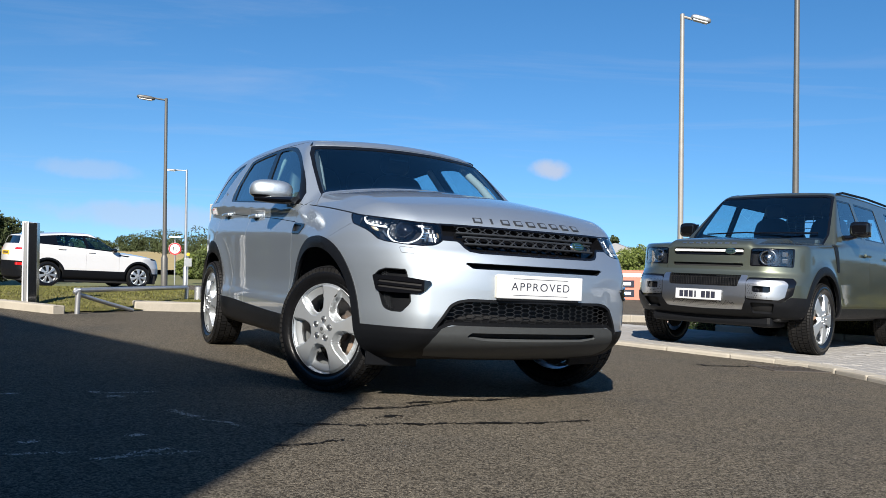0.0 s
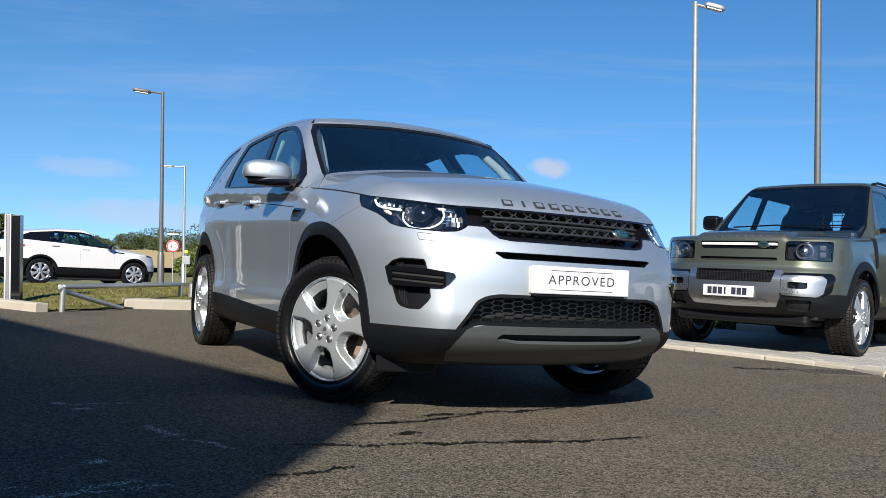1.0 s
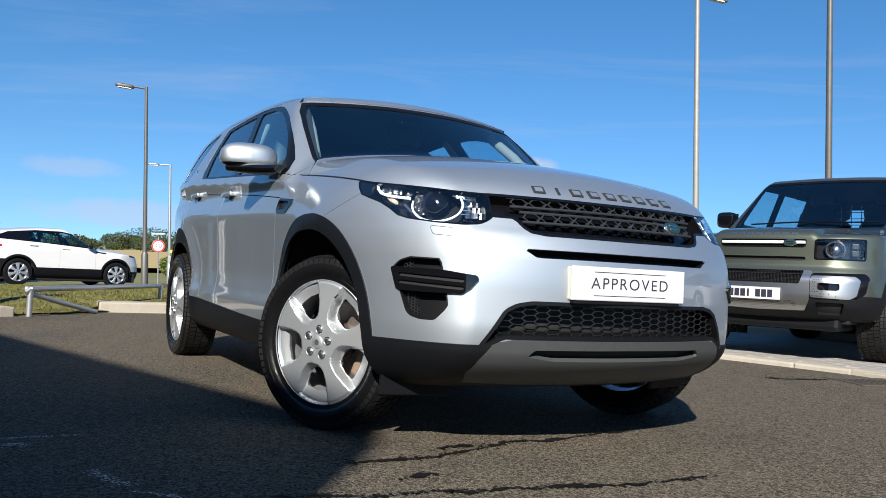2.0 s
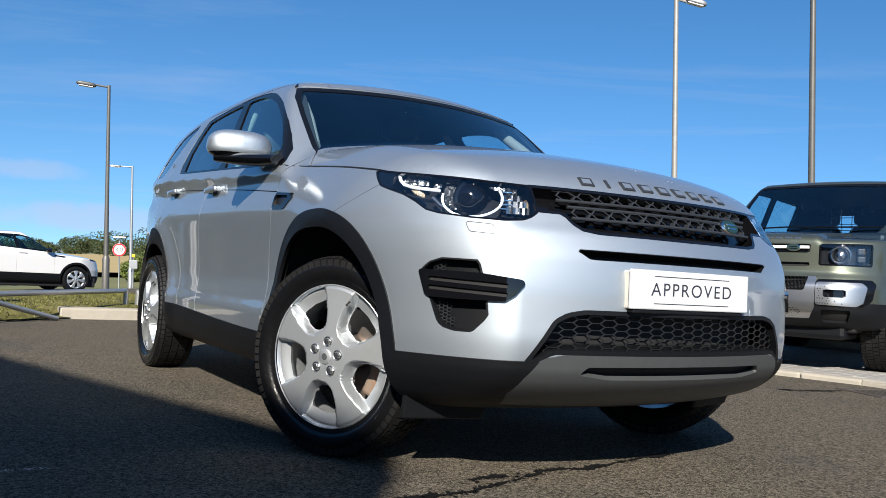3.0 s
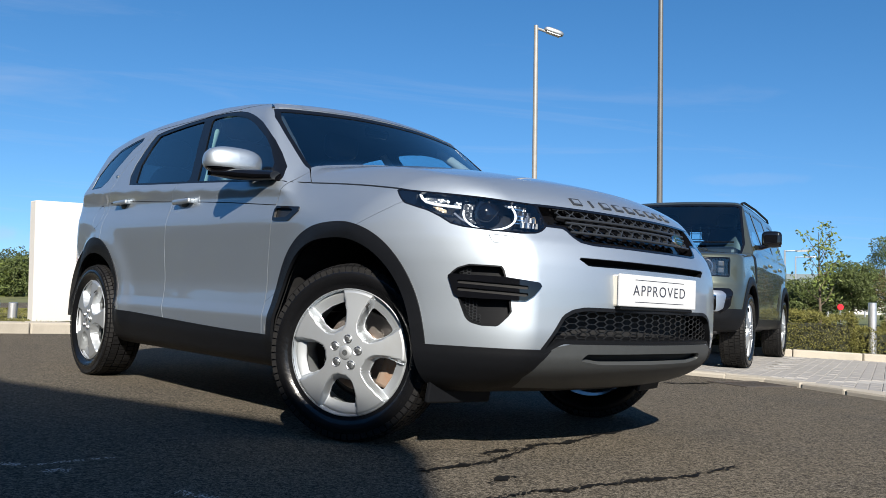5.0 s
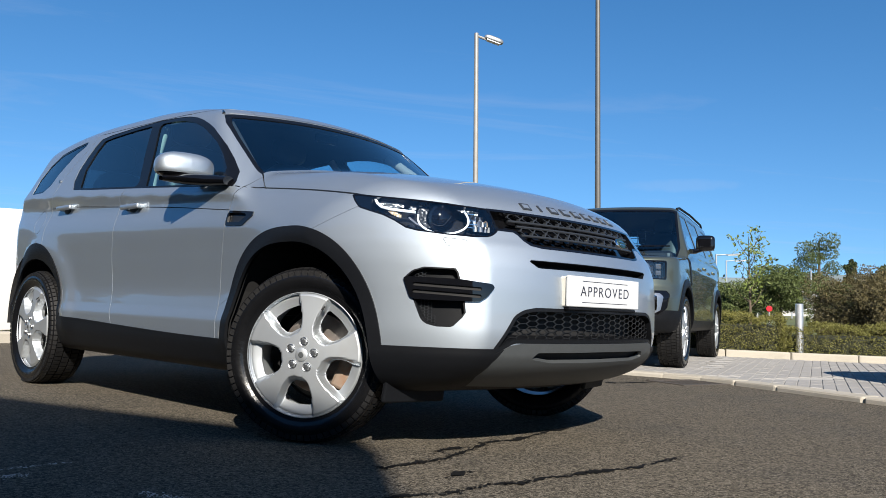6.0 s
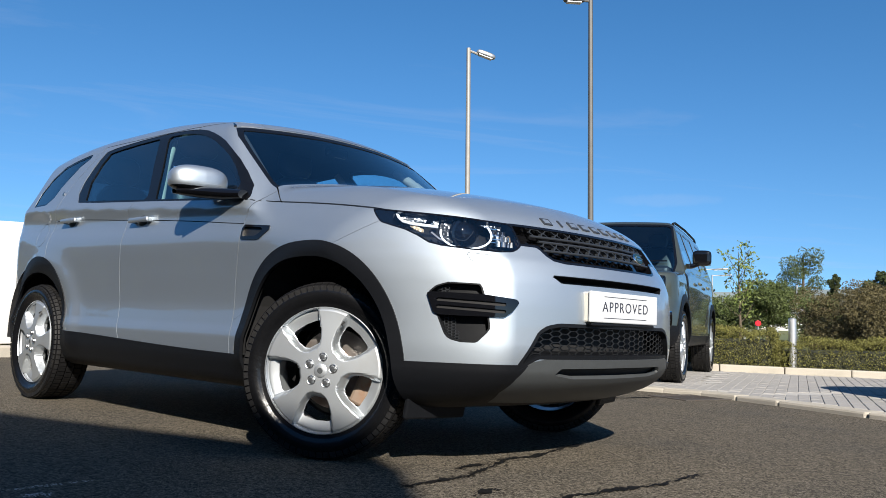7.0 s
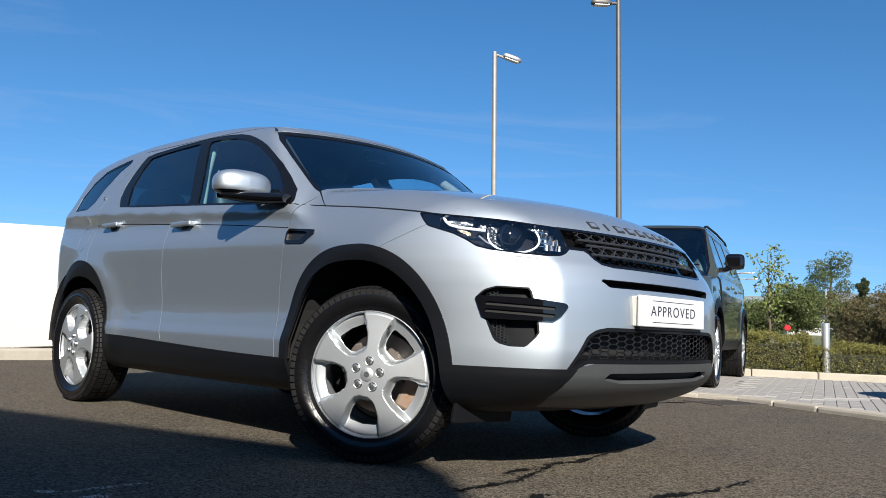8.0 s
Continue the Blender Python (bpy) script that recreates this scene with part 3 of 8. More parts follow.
# the silver car's frame, in which kerb and white wall run square
CAR_HEAD = radians(33.0)
CAR_F, CAR_L = Vector((math.sin(CAR_HEAD), -math.cos(CAR_HEAD), 0)), Vector((math.cos(CAR_HEAD), math.sin(CAR_HEAD), 0))
CAR_O = Vector((-0.1305, 5.1045, 0))
CAR_POSE = Matrix.Translation(CAR_O) @ pose(0, 0, 0, 0, 0, -57.0)


def car_xy(X, l):
    p = CAR_O + X * CAR_F + l * CAR_L
    return p.x, p.y


far = np.concatenate([-np.geomspace(2400, 60, 22), np.linspace(-50, 50, 41), np.geomspace(60, 2400, 22)])
ground = tagged(sheet("ground", far, far, WOODLAND_FLOOR, -0.06), "rough green meadow land that reaches the horizon", "ground", kind="structure")


def forecourt_mesh():
    """Asphalt on the near side of the kerbs."""
    xs, ys = np.linspace(-40, 26, 133), np.linspace(-26, 22, 97)
    X, Y = np.meshgrid(xs, ys, indexing="ij")
    P = np.stack([X.ravel(), Y.ravel(), (rise(X, Y)).ravel()], 1)
    n, m = len(xs), len(ys)
    i = np.arange(n * m).reshape(n, m)
    T = np.concatenate([np.stack([i[:-1, :-1].ravel(), i[1:, :-1].ravel(), i[1:, 1:].ravel()], 1), np.stack([i[:-1, :-1].ravel(), i[1:, 1:].ravel(), i[:-1, 1:].ravel()], 1)])
    N = np.tile((0.0, 0.0, 1.0), (len(P), 1))
    loc = (P[:, 0] - CAR_O.x) * CAR_F.x + (P[:, 1] - CAR_O.y) * CAR_F.y
    inner, _ = cut((P, N, T), -(loc + 7.6))
    return inner


P, N, T = forecourt_mesh()
forecourt = tagged(raw("forecourt", P, T, ASPHALT), "dark worn asphalt forecourt with fine stone and tar-filled cracks", "asphalt", kind="structure")


# the showroom behind the camera, whose corner throws the shade on the forecourt
def showroom():
    H, reach = 6.2, 6.2 / 0.5225 * math.hypot(SUN_WAY.x, SUN_WAY.y)
    way = Vector((SUN_WAY.x, SUN_WAY.y)).normalized()
    corner = Vector((-0.47, 4.59)) - reach * way
    u, v = Vector((-0.771, 0.637)), Vector((-0.637, -0.771))
    root = thing("showroom", pose(0, 0, 0), "dark grey clad showroom building with a flat roof", "building", kind="structure")
    ends = [corner, corner + 34 * u, corner + 34 * u + 18 * v, corner + 18 * v]
    for a, b in zip(ends, ends[1:] + ends[:1]):
        d = (b - a)
        mid = (a + b) / 2
        inn = Vector((sum(e.x for e in ends) / 4, sum(e.y for e in ends) / 4)) - mid
        nrm = Vector((-d.y, d.x)).normalized()
        if nrm.dot(inn) < 0:
            nrm = -nrm
        mid = mid + nrm * 0.15
        part("wall", box(d.length - 0.31, 0.3, H + 1.5, (mid.x, mid.y, H / 2 - 0.75), turn=pose(0, 0, 0, 0, 0, math.degrees(math.atan2(d.y, d.x)))), CLADDING, root)
    c = sum(ends, Vector((0, 0))) / 4
    part("roof", box(33.3, 17.3, 0.3, (c.x, c.y, H - 0.25), turn=pose(0, 0, 0, 0, 0, math.degrees(math.atan2(u.y, u.x)))), ROOF_GREY, root)
    return root


showroom()
# ---- car bodies out of cut shells ----
def shell_part(name, mesh, mat, parent, thick=0.012, lift=0.0, label=""):
    """A panel with turned edges from a piece of a shell, with the shell's own normals."""
    if mesh is None:
        return None
    P, N, T = mesh
    P = P + N * lift
    E = np.concatenate([T[:, [0, 1]], T[:, [1, 2]], T[:, [2, 0]]])
    key = np.sort(E, 1)
    code = key[:, 0].astype(np.int64) * (len(P) + 1) + key[:, 1]
    u, idx, cnt = np.unique(code, return_index=True, return_counts=True)
    rim = E[idx[cnt == 1]]
    V, NN, F = P, N, T
    if thick and len(rim):
        n = len(rim)
        a, b = rim[:, 0], rim[:, 1]
        side = np.cross(P[b] - P[a], N[a])
        side /= np.maximum(np.linalg.norm(side, axis=1), 1e-9)[:, None]
        extra = np.concatenate([P[a], P[b], P[b] - N[b] * thick, P[a] - N[a] * thick])
        V = np.concatenate([P, extra])
        NN = np.concatenate([N, side, side, side, side])
        k = len(P) + np.arange(n)
        F = np.concatenate([T, np.stack([k + n, k, k + 3 * n], 1), np.stack([k + n, k + 3 * n, k + 2 * n], 1)])
    me = bpy.data.meshes.new(name)
    me.from_pydata(V.tolist(), [], F.tolist())
    me.shade_smooth()
    me.normals_split_custom_set_from_vertices(NN.tolist())
    me.materials.append(mat)
    ob = new(name, me)
    ob.parent = parent
    if label:
        tagged(ob, label)
    return ob


def halves(mesh):
    """The right (y below nought) and the left half of a piece."""
    return cut(mesh, mesh[0][:, 1]) if mesh is not None else (None, None)


def both_sides(name, mesh, mat, parent, thick=0.012, lift=0.0, label=""):
    return [shell_part(name, h, mat, parent, thick, lift, label) for h in halves(mesh) if h is not None]


def on_body(f, X=None, y=None, z=None, lo=-1.5, hi=1.5):
    """The missing one of X, y, z on a body's surface, searched from hi (outside) inwards."""
    v = np.linspace(hi, lo, 400)
    q = [np.full(400, c) if c is not None else v for c in (X, y, z)]
    inside = f(*q) < 0
    return float(v[inside.argmax()]) if inside.any() else float(lo)


def wheel_rim(root, R, windows, at_angle, recess, hole, spoke_dish=0.030, mat=RIM):
    """A cast wheel whose face looks along -y: dished disc with windows cut between the spokes."""
    nr, na = 34, 200
    rs = np.linspace(0.012, R, nr)
    an = np.linspace(0, 2 * math.pi, na, endpoint=False)
    A, Rr = np.meshgrid(an, rs)
    x, z = (Rr * np.cos(A)).ravel(), (Rr * np.sin(A)).ravel()
    d_rec = np.full(x.shape, 9.0)
    d_hole = np.full(x.shape, 9.0)
    for k in range(windows):
        t = at_angle + 2 * math.pi * k / windows
        uu, vv = x * math.cos(t) + z * math.sin(t), -x * math.sin(t) + z * math.cos(t)
        d_rec = np.minimum(d_rec, outline(uu, vv, recess, 0.018))
        d_hole = np.minimum(d_hole, outline(uu, vv, hole, 0.014))
    r = np.hypot(x, z)

    def depth(dr, r):
        face = -0.030 * np.cos(np.clip(r / R, 0, 1) * math.pi * 0.5) ** 1.3 * 0.55 - 0.004
        dish = step(0.0, -0.008, dr) * 0.044 * (1 - 0.45 * step(R * 0.70, R * 1.0, r))
        return face + dish + 0.010 * step(R * 0.975, R, r)
    y = depth(d_rec, r)
    P = np.stack([x, y, z], 1)
    i = np.arange(nr * na).reshape(nr, na)
    j = np.roll(i, -1, 1)
    T = np.concatenate([np.stack([i[:-1].ravel(), j[1:].ravel(), i[1:].ravel()], 1), np.stack([i[:-1].ravel(), j[:-1].ravel(), j[1:].ravel()], 1)])
    nv = np.cross(P[T[:, 1]] - P[T[:, 0]], P[T[:, 2]] - P[T[:, 0]])
    if nv[:, 1].mean() > 0:
        T = T[:, ::-1]
        nv = -nv
    N = np.zeros_like(P)
    for k in range(3):
        np.add.at(N, T[:, k], nv)
    N /= np.maximum(np.linalg.norm(N, axis=1), 1e-12)[:, None]
    _, keep = cut((P, N, T), d_hole)
    rim = shell_part("rim", keep, mat, root, 0.018)
    part("barrel", lathe([(R - 0.001, 0.003), (R + 0.001, -0.001), (R + 0.004, 0.002), (R + 0.004, 0.012), (R - 0.004, 0.020), (R - 0.016, 0.06), (R - 0.022, 0.13), (R - 0.012, 0.19)], 64), mat, rim, smooth=True)
    part("centre_cap", lathe([(0.0005, -0.026), (0.022, -0.0255), (0.027, -0.023), (0.029, -0.015), (0.031, 0.0)], 28), mat, rim, smooth=True)
    part("badge", lathe([(0.0004, -0.0268), (0.010, -0.0268), (0.012, -0.026)], 20), GREY_TRIM, rim)
    for k in range(5):
        t = at_angle + math.pi / windows + 2 * math.pi * k / 5
        c, s = 0.054 * math.cos(t), 0.054 * math.sin(t)
        bm = lathe([(0.0004, -0.030), (0.0105, -0.0295), (0.0125, -0.026), (0.0125, 0.006)], 6)
        bmesh.ops.translate(bm, vec=(c, 0, s), verts=bm.verts)
        part("wheel_nut", bm, SATIN, rim)
        bm = lathe([(0.0195, -0.0190), (0.0180, -0.0225), (0.0165, -0.0215), (0.0130, -0.0205)], 18)
        bmesh.ops.translate(bm, vec=(c, 0, s), verts=bm.verts)
        part("nut_seat", bm, SATIN, rim, smooth=True)
    # valve
    a = at_angle + 0.35
    part("valve", tube([(0.86 * R * math.cos(a), -0.012, 0.86 * R * math.sin(a)), (0.80 * R * math.cos(a), -0.024, 0.80 * R * math.sin(a))], 0.004, 6), DARK, rim)
    return rim


def wheel(parent, x, y, hub, R, W, rim_r, m_turn, windows, angle, recess, hole, rim_mat=RIM):
    """A wheel at a corner of a car, its face outwards: tyre, rim, disc and caliper."""
    w = new("wheel")
    w.parent = parent
    w.matrix_local = Matrix.Translation((x, y, hub)) @ m_turn
    h = W / 2
    y0 = -h * 0.82
    # tyre wall and tread, y from the outer (-h) to the inner wall
    wall = [(rim_r + 0.001, y0 + 0.006), (rim_r + 0.004, y0 - 0.003), (rim_r + 0.016, y0 - 0.006), (rim_r + 0.021, y0 - 0.008)]
    n = 9
    for k in range(n):
        f = k / (n - 1)
        wall.append((rim_r + 0.024 + (R - 0.020 - rim_r - 0.024) * f, -h * (0.86 + 0.14 * math.sin(math.pi * (0.12 + 0.80 * f)))))
    wall.append((R - 0.010, -h * 0.90))
    tyre = part("tyre", lathe(wall + [(R - 0.009, -h * 0.86), (R - 0.009, h * 0.86), (R - 0.02, h * 0.95), (R - 0.06, h), (rim_r, h * 0.8)], 72), WALL_RUBBER, w, smooth=True)
    part("bead_ring", lathe([(rim_r + 0.040, -h * 0.965), (rim_r + 0.043, -h * 0.965 - 0.0025), (rim_r + 0.047, -h * 0.975)], 72), WALL_RUBBER, tyre, smooth=True)
    # tread blocks
    Pv, Fv = [], []
    rows = [(-0.97, -0.66, 72, 0.0, 1), (-0.60, -0.24, 72, 0.5, 0), (-0.17, 0.17, 60, 0.2, 0), (0.24, 0.60, 72, 0.0, 0), (0.66, 0.97, 72, 0.5, 1)]
    for a0, a1, cnt, ph, shoulder in rows:
        for k in range(cnt):
            t0, t1 = 2 * math.pi * (k + ph) / cnt, 2 * math.pi * (k + ph + 0.80) / cnt
            b = len(Pv)
            for rr in (R - 0.012, R):
                for t in (t0, t1):
                    for s in (a0, a1):
                        drop = 0.016 * max(0, abs(s) - 0.72) / 0.25
                        skew = 0.012 * s
                        q = rr - drop * (1 if rr == R else 1.6)
                        Pv.append((q * math.cos(t + skew), s * h, q * math.sin(t + skew)))
            Fv += [(b + 4, b + 5, b + 7, b + 6), (b, b + 4, b + 6, b + 2), (b + 1, b + 3, b + 7, b + 5), (b, b + 1, b + 5, b + 4), (b + 2, b + 6, b + 7, b + 3)]
    tagged(raw("tread", Pv, Fv, RUBBER, tyre), kind="stuff")
    rim = wheel_rim(w, rim_r, windows, angle, recess, hole, mat=rim_mat)
    rim.location = (0, y0 - 0.004, 0)
    part("brake_disc", lathe([(0.0005, 0.02), (0.075, 0.02), (0.078, 0.045), (rim_r * 0.66, 0.047), (rim_r * 0.66, 0.068), (0.07, 0.07)], 48), DISC, w, smooth=True)
    part("caliper", box(0.095, 0.075, 0.17, (rim_r * 0.60, 0.035, -rim_r * 0.26), 0.014, 2, turn=pose(0, 0, 0, 0, 22, 0)), CALIPER, w)
    part("back_plate", lathe([(0.0005, 0.10), (rim_r * 0.78, 0.10), (rim_r * 0.8, 0.085)], 40), DARK, w)
    return w


def mesh_grille(name, parent, mat, cells, place, thin=0.84, deep=0.008):
    """A net of hexagon bars: cells are (u, v) middles, a cell w by h; place turns (u, v) into a point and its outward normal."""
    mids, w, h = cells
    Pv, Fv = [], []
    hexa = [(1.0, 0.0), (0.5, 1.0), (-0.5, 1.0), (-1.0, 0.0), (-0.5, -1.0), (0.5, -1.0)]
    for u, v in mids:
        b = len(Pv)
        for grow, back in ((1.0, 0.0), (thin, 0.0), (thin, 1.0)):
            for hx, hy in hexa:
                p, nrm = place(u + hx * w * 0.5 * grow, v + hy * h * 0.5 * grow)
                Pv.append(tuple(p[k] - nrm[k] * deep * back for k in range(3)))
        for k in range(6):
            k2 = (k + 1) % 6
            Fv += [(b + k, b + k2, b + 6 + k2, b + 6 + k), (b + 6 + k, b + 6 + k2, b + 12 + k2, b + 12 + k)]
    return raw(name, Pv, Fv, mat, parent)


def superblock(c, s, p, h, mat, name, parent, label="", turn=None):
    """A rounded lump: a superellipsoid with middle c, half sizes s and power p."""
    def f(x, y, z):
        q = (np.abs(x / s[0]) ** p + np.abs(y / s[1]) ** p + np.abs(z / s[2]) ** p) ** (1 / p)
        return (q - 1) * min(s)
    m = solid(f, [-k - 2.2 * h for k in s], [k + 2.2 * h for k in s], h)
    ob = shell_part(name, m, mat, parent, 0, label=label)
    ob.matrix_local = Matrix.Translation(c) @ (turn or Matrix())
    return ob


def car_seat(parent, x, y, z, mat=SEAT, wide=0.50):
    s = superblock((x, y, z), (0.26, wide / 2, 0.09), 4, 0.04, mat, "seat", parent)
    superblock((x - 0.30, y, z + 0.34), (0.10, wide / 2 - 0.02, 0.36), 4, 0.04, mat, "backrest", parent, turn=pose(0, 0, 0, 0, -14, 0))
    superblock((x - 0.42, y, z + 0.80), (0.06, 0.13, 0.10), 3, 0.025, mat, "headrest", parent)
    return s


def cabin(parent, cowl, back, width, floor, belt, right_hand=True):
    """Seats, dashboard and wheel inside a car."""
    part("dashboard", box(0.42, width * 2 - 0.12, 0.26, (cowl - 0.28, 0, belt - 0.13), 0.06, 3), SEAT, parent)
    part("cabin_floor", box(cowl - back, width * 2 - 0.1, 0.05, ((cowl + back) / 2, 0, floor), 0.01), DARK, parent)
    side = -0.37 if right_hand else 0.37
    ring = [(0.185 * math.cos(a), 0.185 * math.sin(a), 0) for a in np.linspace(0, 2 * math.pi, 28, endpoint=False)]
    bm = tube(ring, 0.016, 8, True)
    bmesh.ops.transform(bm, matrix=pose(cowl - 0.56, side, belt - 0.17, 0, -64, 0), verts=bm.verts)
    bm = merge(bm, box(0.05, 0.32, 0.04, (cowl - 0.55, side, belt - 0.17), 0.012))
    part("steering_wheel", bm, SEAT, parent, smooth=True)
    for sy in (-0.37, 0.37):
        car_seat(parent, cowl - 1.15, sy, floor + 0.33)
    for sy in (-0.42, 0, 0.42):
        car_seat(parent, cowl - 2.05, sy, floor + 0.24, wide=0.40)


# ---- the silver car ----
def silver_car():
    root = thing("silver_car", CAR_POSE, "silver four-wheel-drive family car with black trim, front wheels steered", "car")
    f = sport_body
    M = solid(f, (-3.8, -1.02, 0.17), (0.95, 1.02, 1.78), 0.0185)
    inner = M
    X, y, z = M[0].T

    def parts(mesh, fn, *a):
        x_, y_, z_ = mesh[0].T
        return cut(mesh, fn(x_, y_, z_))

    def angle(X, y):
        return np.abs(np.arctan2(y, X + 0.4))

    # openings and trims are ellipses: (middle, half length, half height), front and rear
    arch_in = ((-0.062, 0.425, 0.452), (-2.80, 0.425, 0.425))
    arch_out = ((-0.066, 0.480, 0.516), (-2.80, 0.468, 0.525))

    def wheel_gap(X, y, z, pair, grow=0.0):
        d = np.full(X.shape, 9.0)
        for c, ax_, az_ in pair:
            k = np.where((X < c) & (c > -1), 2.75, 2.1)        # squarer towards the door
            q = (np.abs((X - c) / ax_) ** k + (np.maximum(z - S_HUB, 0.0) / az_) ** k) ** (1 / k)
            d = np.minimum(d, (q - 1) * 0.45)
        return np.maximum(d - grow, 0.5 - np.abs(y))

    sill = spline([(-3.8, 0.47), (-2.27, 0.437), (-0.517, 0.392), (0.3, 0.416), (0.95, 0.420)])
    _, M = parts(M, lambda X, y, z: wheel_gap(X, y, z, arch_in))
    # wheel arch trims
    trims, M = parts(M, lambda X, y, z: np.maximum(wheel_gap(X, y, z, arch_out), sill(X) - z))
    fr, re = parts(trims, lambda X, y, z: -(X + 1.3))
    for t in (fr, re):
        both_sides("wheel_arch_trim", t, PLASTIC, root, 0.014, 0.006)
    # windscreen
    scr = [(0, 1.568), (0.20, 1.566), (0.42, 1.558), (0.60, 1.548), (0.655, 1.543), (0.692, 1.479), (0.712, 1.38), (0.732, 1.235), (0.742, 1.15), (0.745, 1.10), (0, 1.10)]

    def bonnet_top(X, y):
        a = np.abs(y)
        return S_HOOD(X) - (0.115 + 0.030 * step(0.1, -0.4, X)) * a * a - 3.0 * np.maximum(0, a - 0.68) ** 2

    def screen(X, y, z, grow=0.0):
        # on the sloping glass only
        g = outline(np.abs(y), z, [(-p if p == 0 else p, q) for p, q in [(-0.3, 1.568)] + scr[1:-1] + [(-0.3, 1.10)]], 0.0) - grow
        return np.maximum(np.maximum(g, -(X + 1.28)), bonnet_top(X, y) + 0.012 - z)
    black, M = parts(M, screen)
    pane, black = parts(black, lambda X, y, z: screen(X, y, z, -0.022))
    shell_part("windscreen_seal", black, FRAME_BLACK, root, 0.02, -0.001)
    ws = shell_part("windscreen", pane, SCREEN, root, 0, -0.004, "tinted laminated windscreen")
    # side windows
    dlo = [(-0.600, 1.092), (-0.606, 1.117), (-0.647, 1.174), (-0.744, 1.254), (-0.850, 1.332), (-0.963, 1.402), (-1.055, 1.455), (-1.135, 1.492), (-1.22, 1.525), (-1.30, 1.551), (-1.40, 1.572), (-1.55, 1.586), (-1.72, 1.590), (-2.014, 1.584), (-2.30, 1.568),
           (-2.410, 1.552), (-2.445, 1.50), (-2.470, 1.43), (-2.482, 1.355), (-2.460, 1.277), (-2.395, 1.208), (-2.132, 1.188), (-1.474, 1.149)]
    g_front = [(-0.715, 1.114), (-0.730, 1.195), (-0.835, 1.283), (-0.940, 1.355), (-1.047, 1.412), (-1.155, 1.466), (-1.259, 1.508), (-1.34, 1.532), (-1.42, 1.548), (-1.55, 1.562), (-1.705, 1.566), (-1.580, 1.37), (-1.460, 1.160)]
    g_rear = [(-1.548, 1.166), (-1.680, 1.37), (-1.795, 1.566), (-2.0, 1.560), (-2.19, 1.550), (-2.345, 1.536), (-2.378, 1.46), (-2.385, 1.344), (-2.305, 1.213)]
    g_quarter = [(-3.11, 1.228), (-2.89, 1.226), (-2.815, 1.270), (-2.785, 1.350), (-2.68, 1.480), (-2.58, 1.553), (-2.75, 1.540), (-2.94, 1.505), (-3.06, 1.430), (-3.12, 1.330)]

    def beside(X, y, z, poly, r=0.012, grow=0.0):
        return np.maximum(outline(X, z, poly, r) - grow, 0.45 - np.abs(y))
    frame_, M = parts(M, lambda X, y, z: beside(X, y, z, dlo))
    for nm, poly in (("front_window", g_front), ("rear_window", g_rear)):
        gl, frame_ = parts(frame_, lambda X, y, z: beside(X, y, z, poly, 0.02))
        both_sides(nm, gl, SIDEGLASS, root, 0, -0.008)
    both_sides("window_frame", frame_, FRAME_BLACK, root, 0.02, -0.002)
    q, M = parts(M, lambda X, y, z: beside(X, y, z, g_quarter, 0.02))
    qg, qf = parts(q, lambda X, y, z: beside(X, y, z, g_quarter, 0.02, -0.014))
    both_sides("quarter_window", qg, SIDEGLASS, root, 0, -0.004)
    both_sides("quarter_seal", qf, BLACK_GLOSS, root, 0.015, -0.002)
    rg, M = parts(M, lambda X, y, z: np.maximum(outline(np.abs(y), z, [(-0.3, 1.24), (0.60, 1.24), (0.54, 1.50), (-0.3, 1.52)], 0.03), X + 3.1))
    shell_part("rear_screen", rg, PRIVACY, root, 0, -0.004)
    # lamps
    lamp_poly = [(0.950, 1.008), (0.86, 0.995), (0.697, 0.976), (0.562, 0.960), (0.455, 0.955), (0.440, 0.866), (0.459, 0.848), (0.48, 0.836), (0.528, 0.831), (0.61, 0.837), (0.698, 0.85), (0.737, 0.862), (0.774, 0.889), (0.815, 0.912), (0.867, 0.930), (0.909, 0.945), (0.930, 0.972)]
    lamp, M = parts(M, lambda X, y, z: np.maximum(outline(angle(X, y), z, lamp_poly, 0.004), -(X + 0.1)))
    # grille
    grille_poly = [(-0.2, 0.952), (0.399, 0.957), (0.472, 0.957), (0.458, 0.866), (0.377, 0.864), (0.357, 0.835), (0.331, 0.815), (0.285, 0.807), (-0.2, 0.803)]
    grille, M = parts(M, lambda X, y, z: np.maximum(outline(angle(X, y), z, grille_poly, 0.004), -(X + 0.1)))
    slot, M = parts(M, lambda X, y, z: np.maximum(outline(np.abs(y), z, [(-0.2, 0.758), (0.440, 0.757), (0.395, 0.728), (-0.2, 0.728)], 0.004), -X))
    low_poly = [(-0.2, 0.577), (0.411, 0.577), (0.467, 0.567), (0.508, 0.545), (0.585, 0.418), (0.575, 0.40), (0.50, 0.440), (-0.2, 0.440)]
    low_g, M = parts(M, lambda X, y, z: np.maximum(outline(np.abs(y), z, low_poly, 0.006), -X))
    trim_poly = [(-0.2, 0.440), (0.47, 0.440), (0.535, 0.428), (0.572, 0.371), (0.585, 0.315), (0.55, 0.272), (0.30, 0.262), (-0.2, 0.262)]
    trim, M = parts(M, lambda X, y, z: np.maximum(outline(np.abs(y), z, trim_poly, 0.006), -(X - 0.3)))
    rec, trim = parts(trim, lambda X, y, z: outline(np.abs(y), z, [(-0.2, 0.409), (0.385, 0.406), (0.415, 0.383), (0.305, 0.368), (-0.2, 0.366)], 0.006))
    shell_part("bumper_trim", trim, GREY_TRIM, root, 0.02, 0.006, "grey skid-plate trim under the bumper")
    shell_part("tow_cover", rec, DARK, root, 0.005, -0.030)
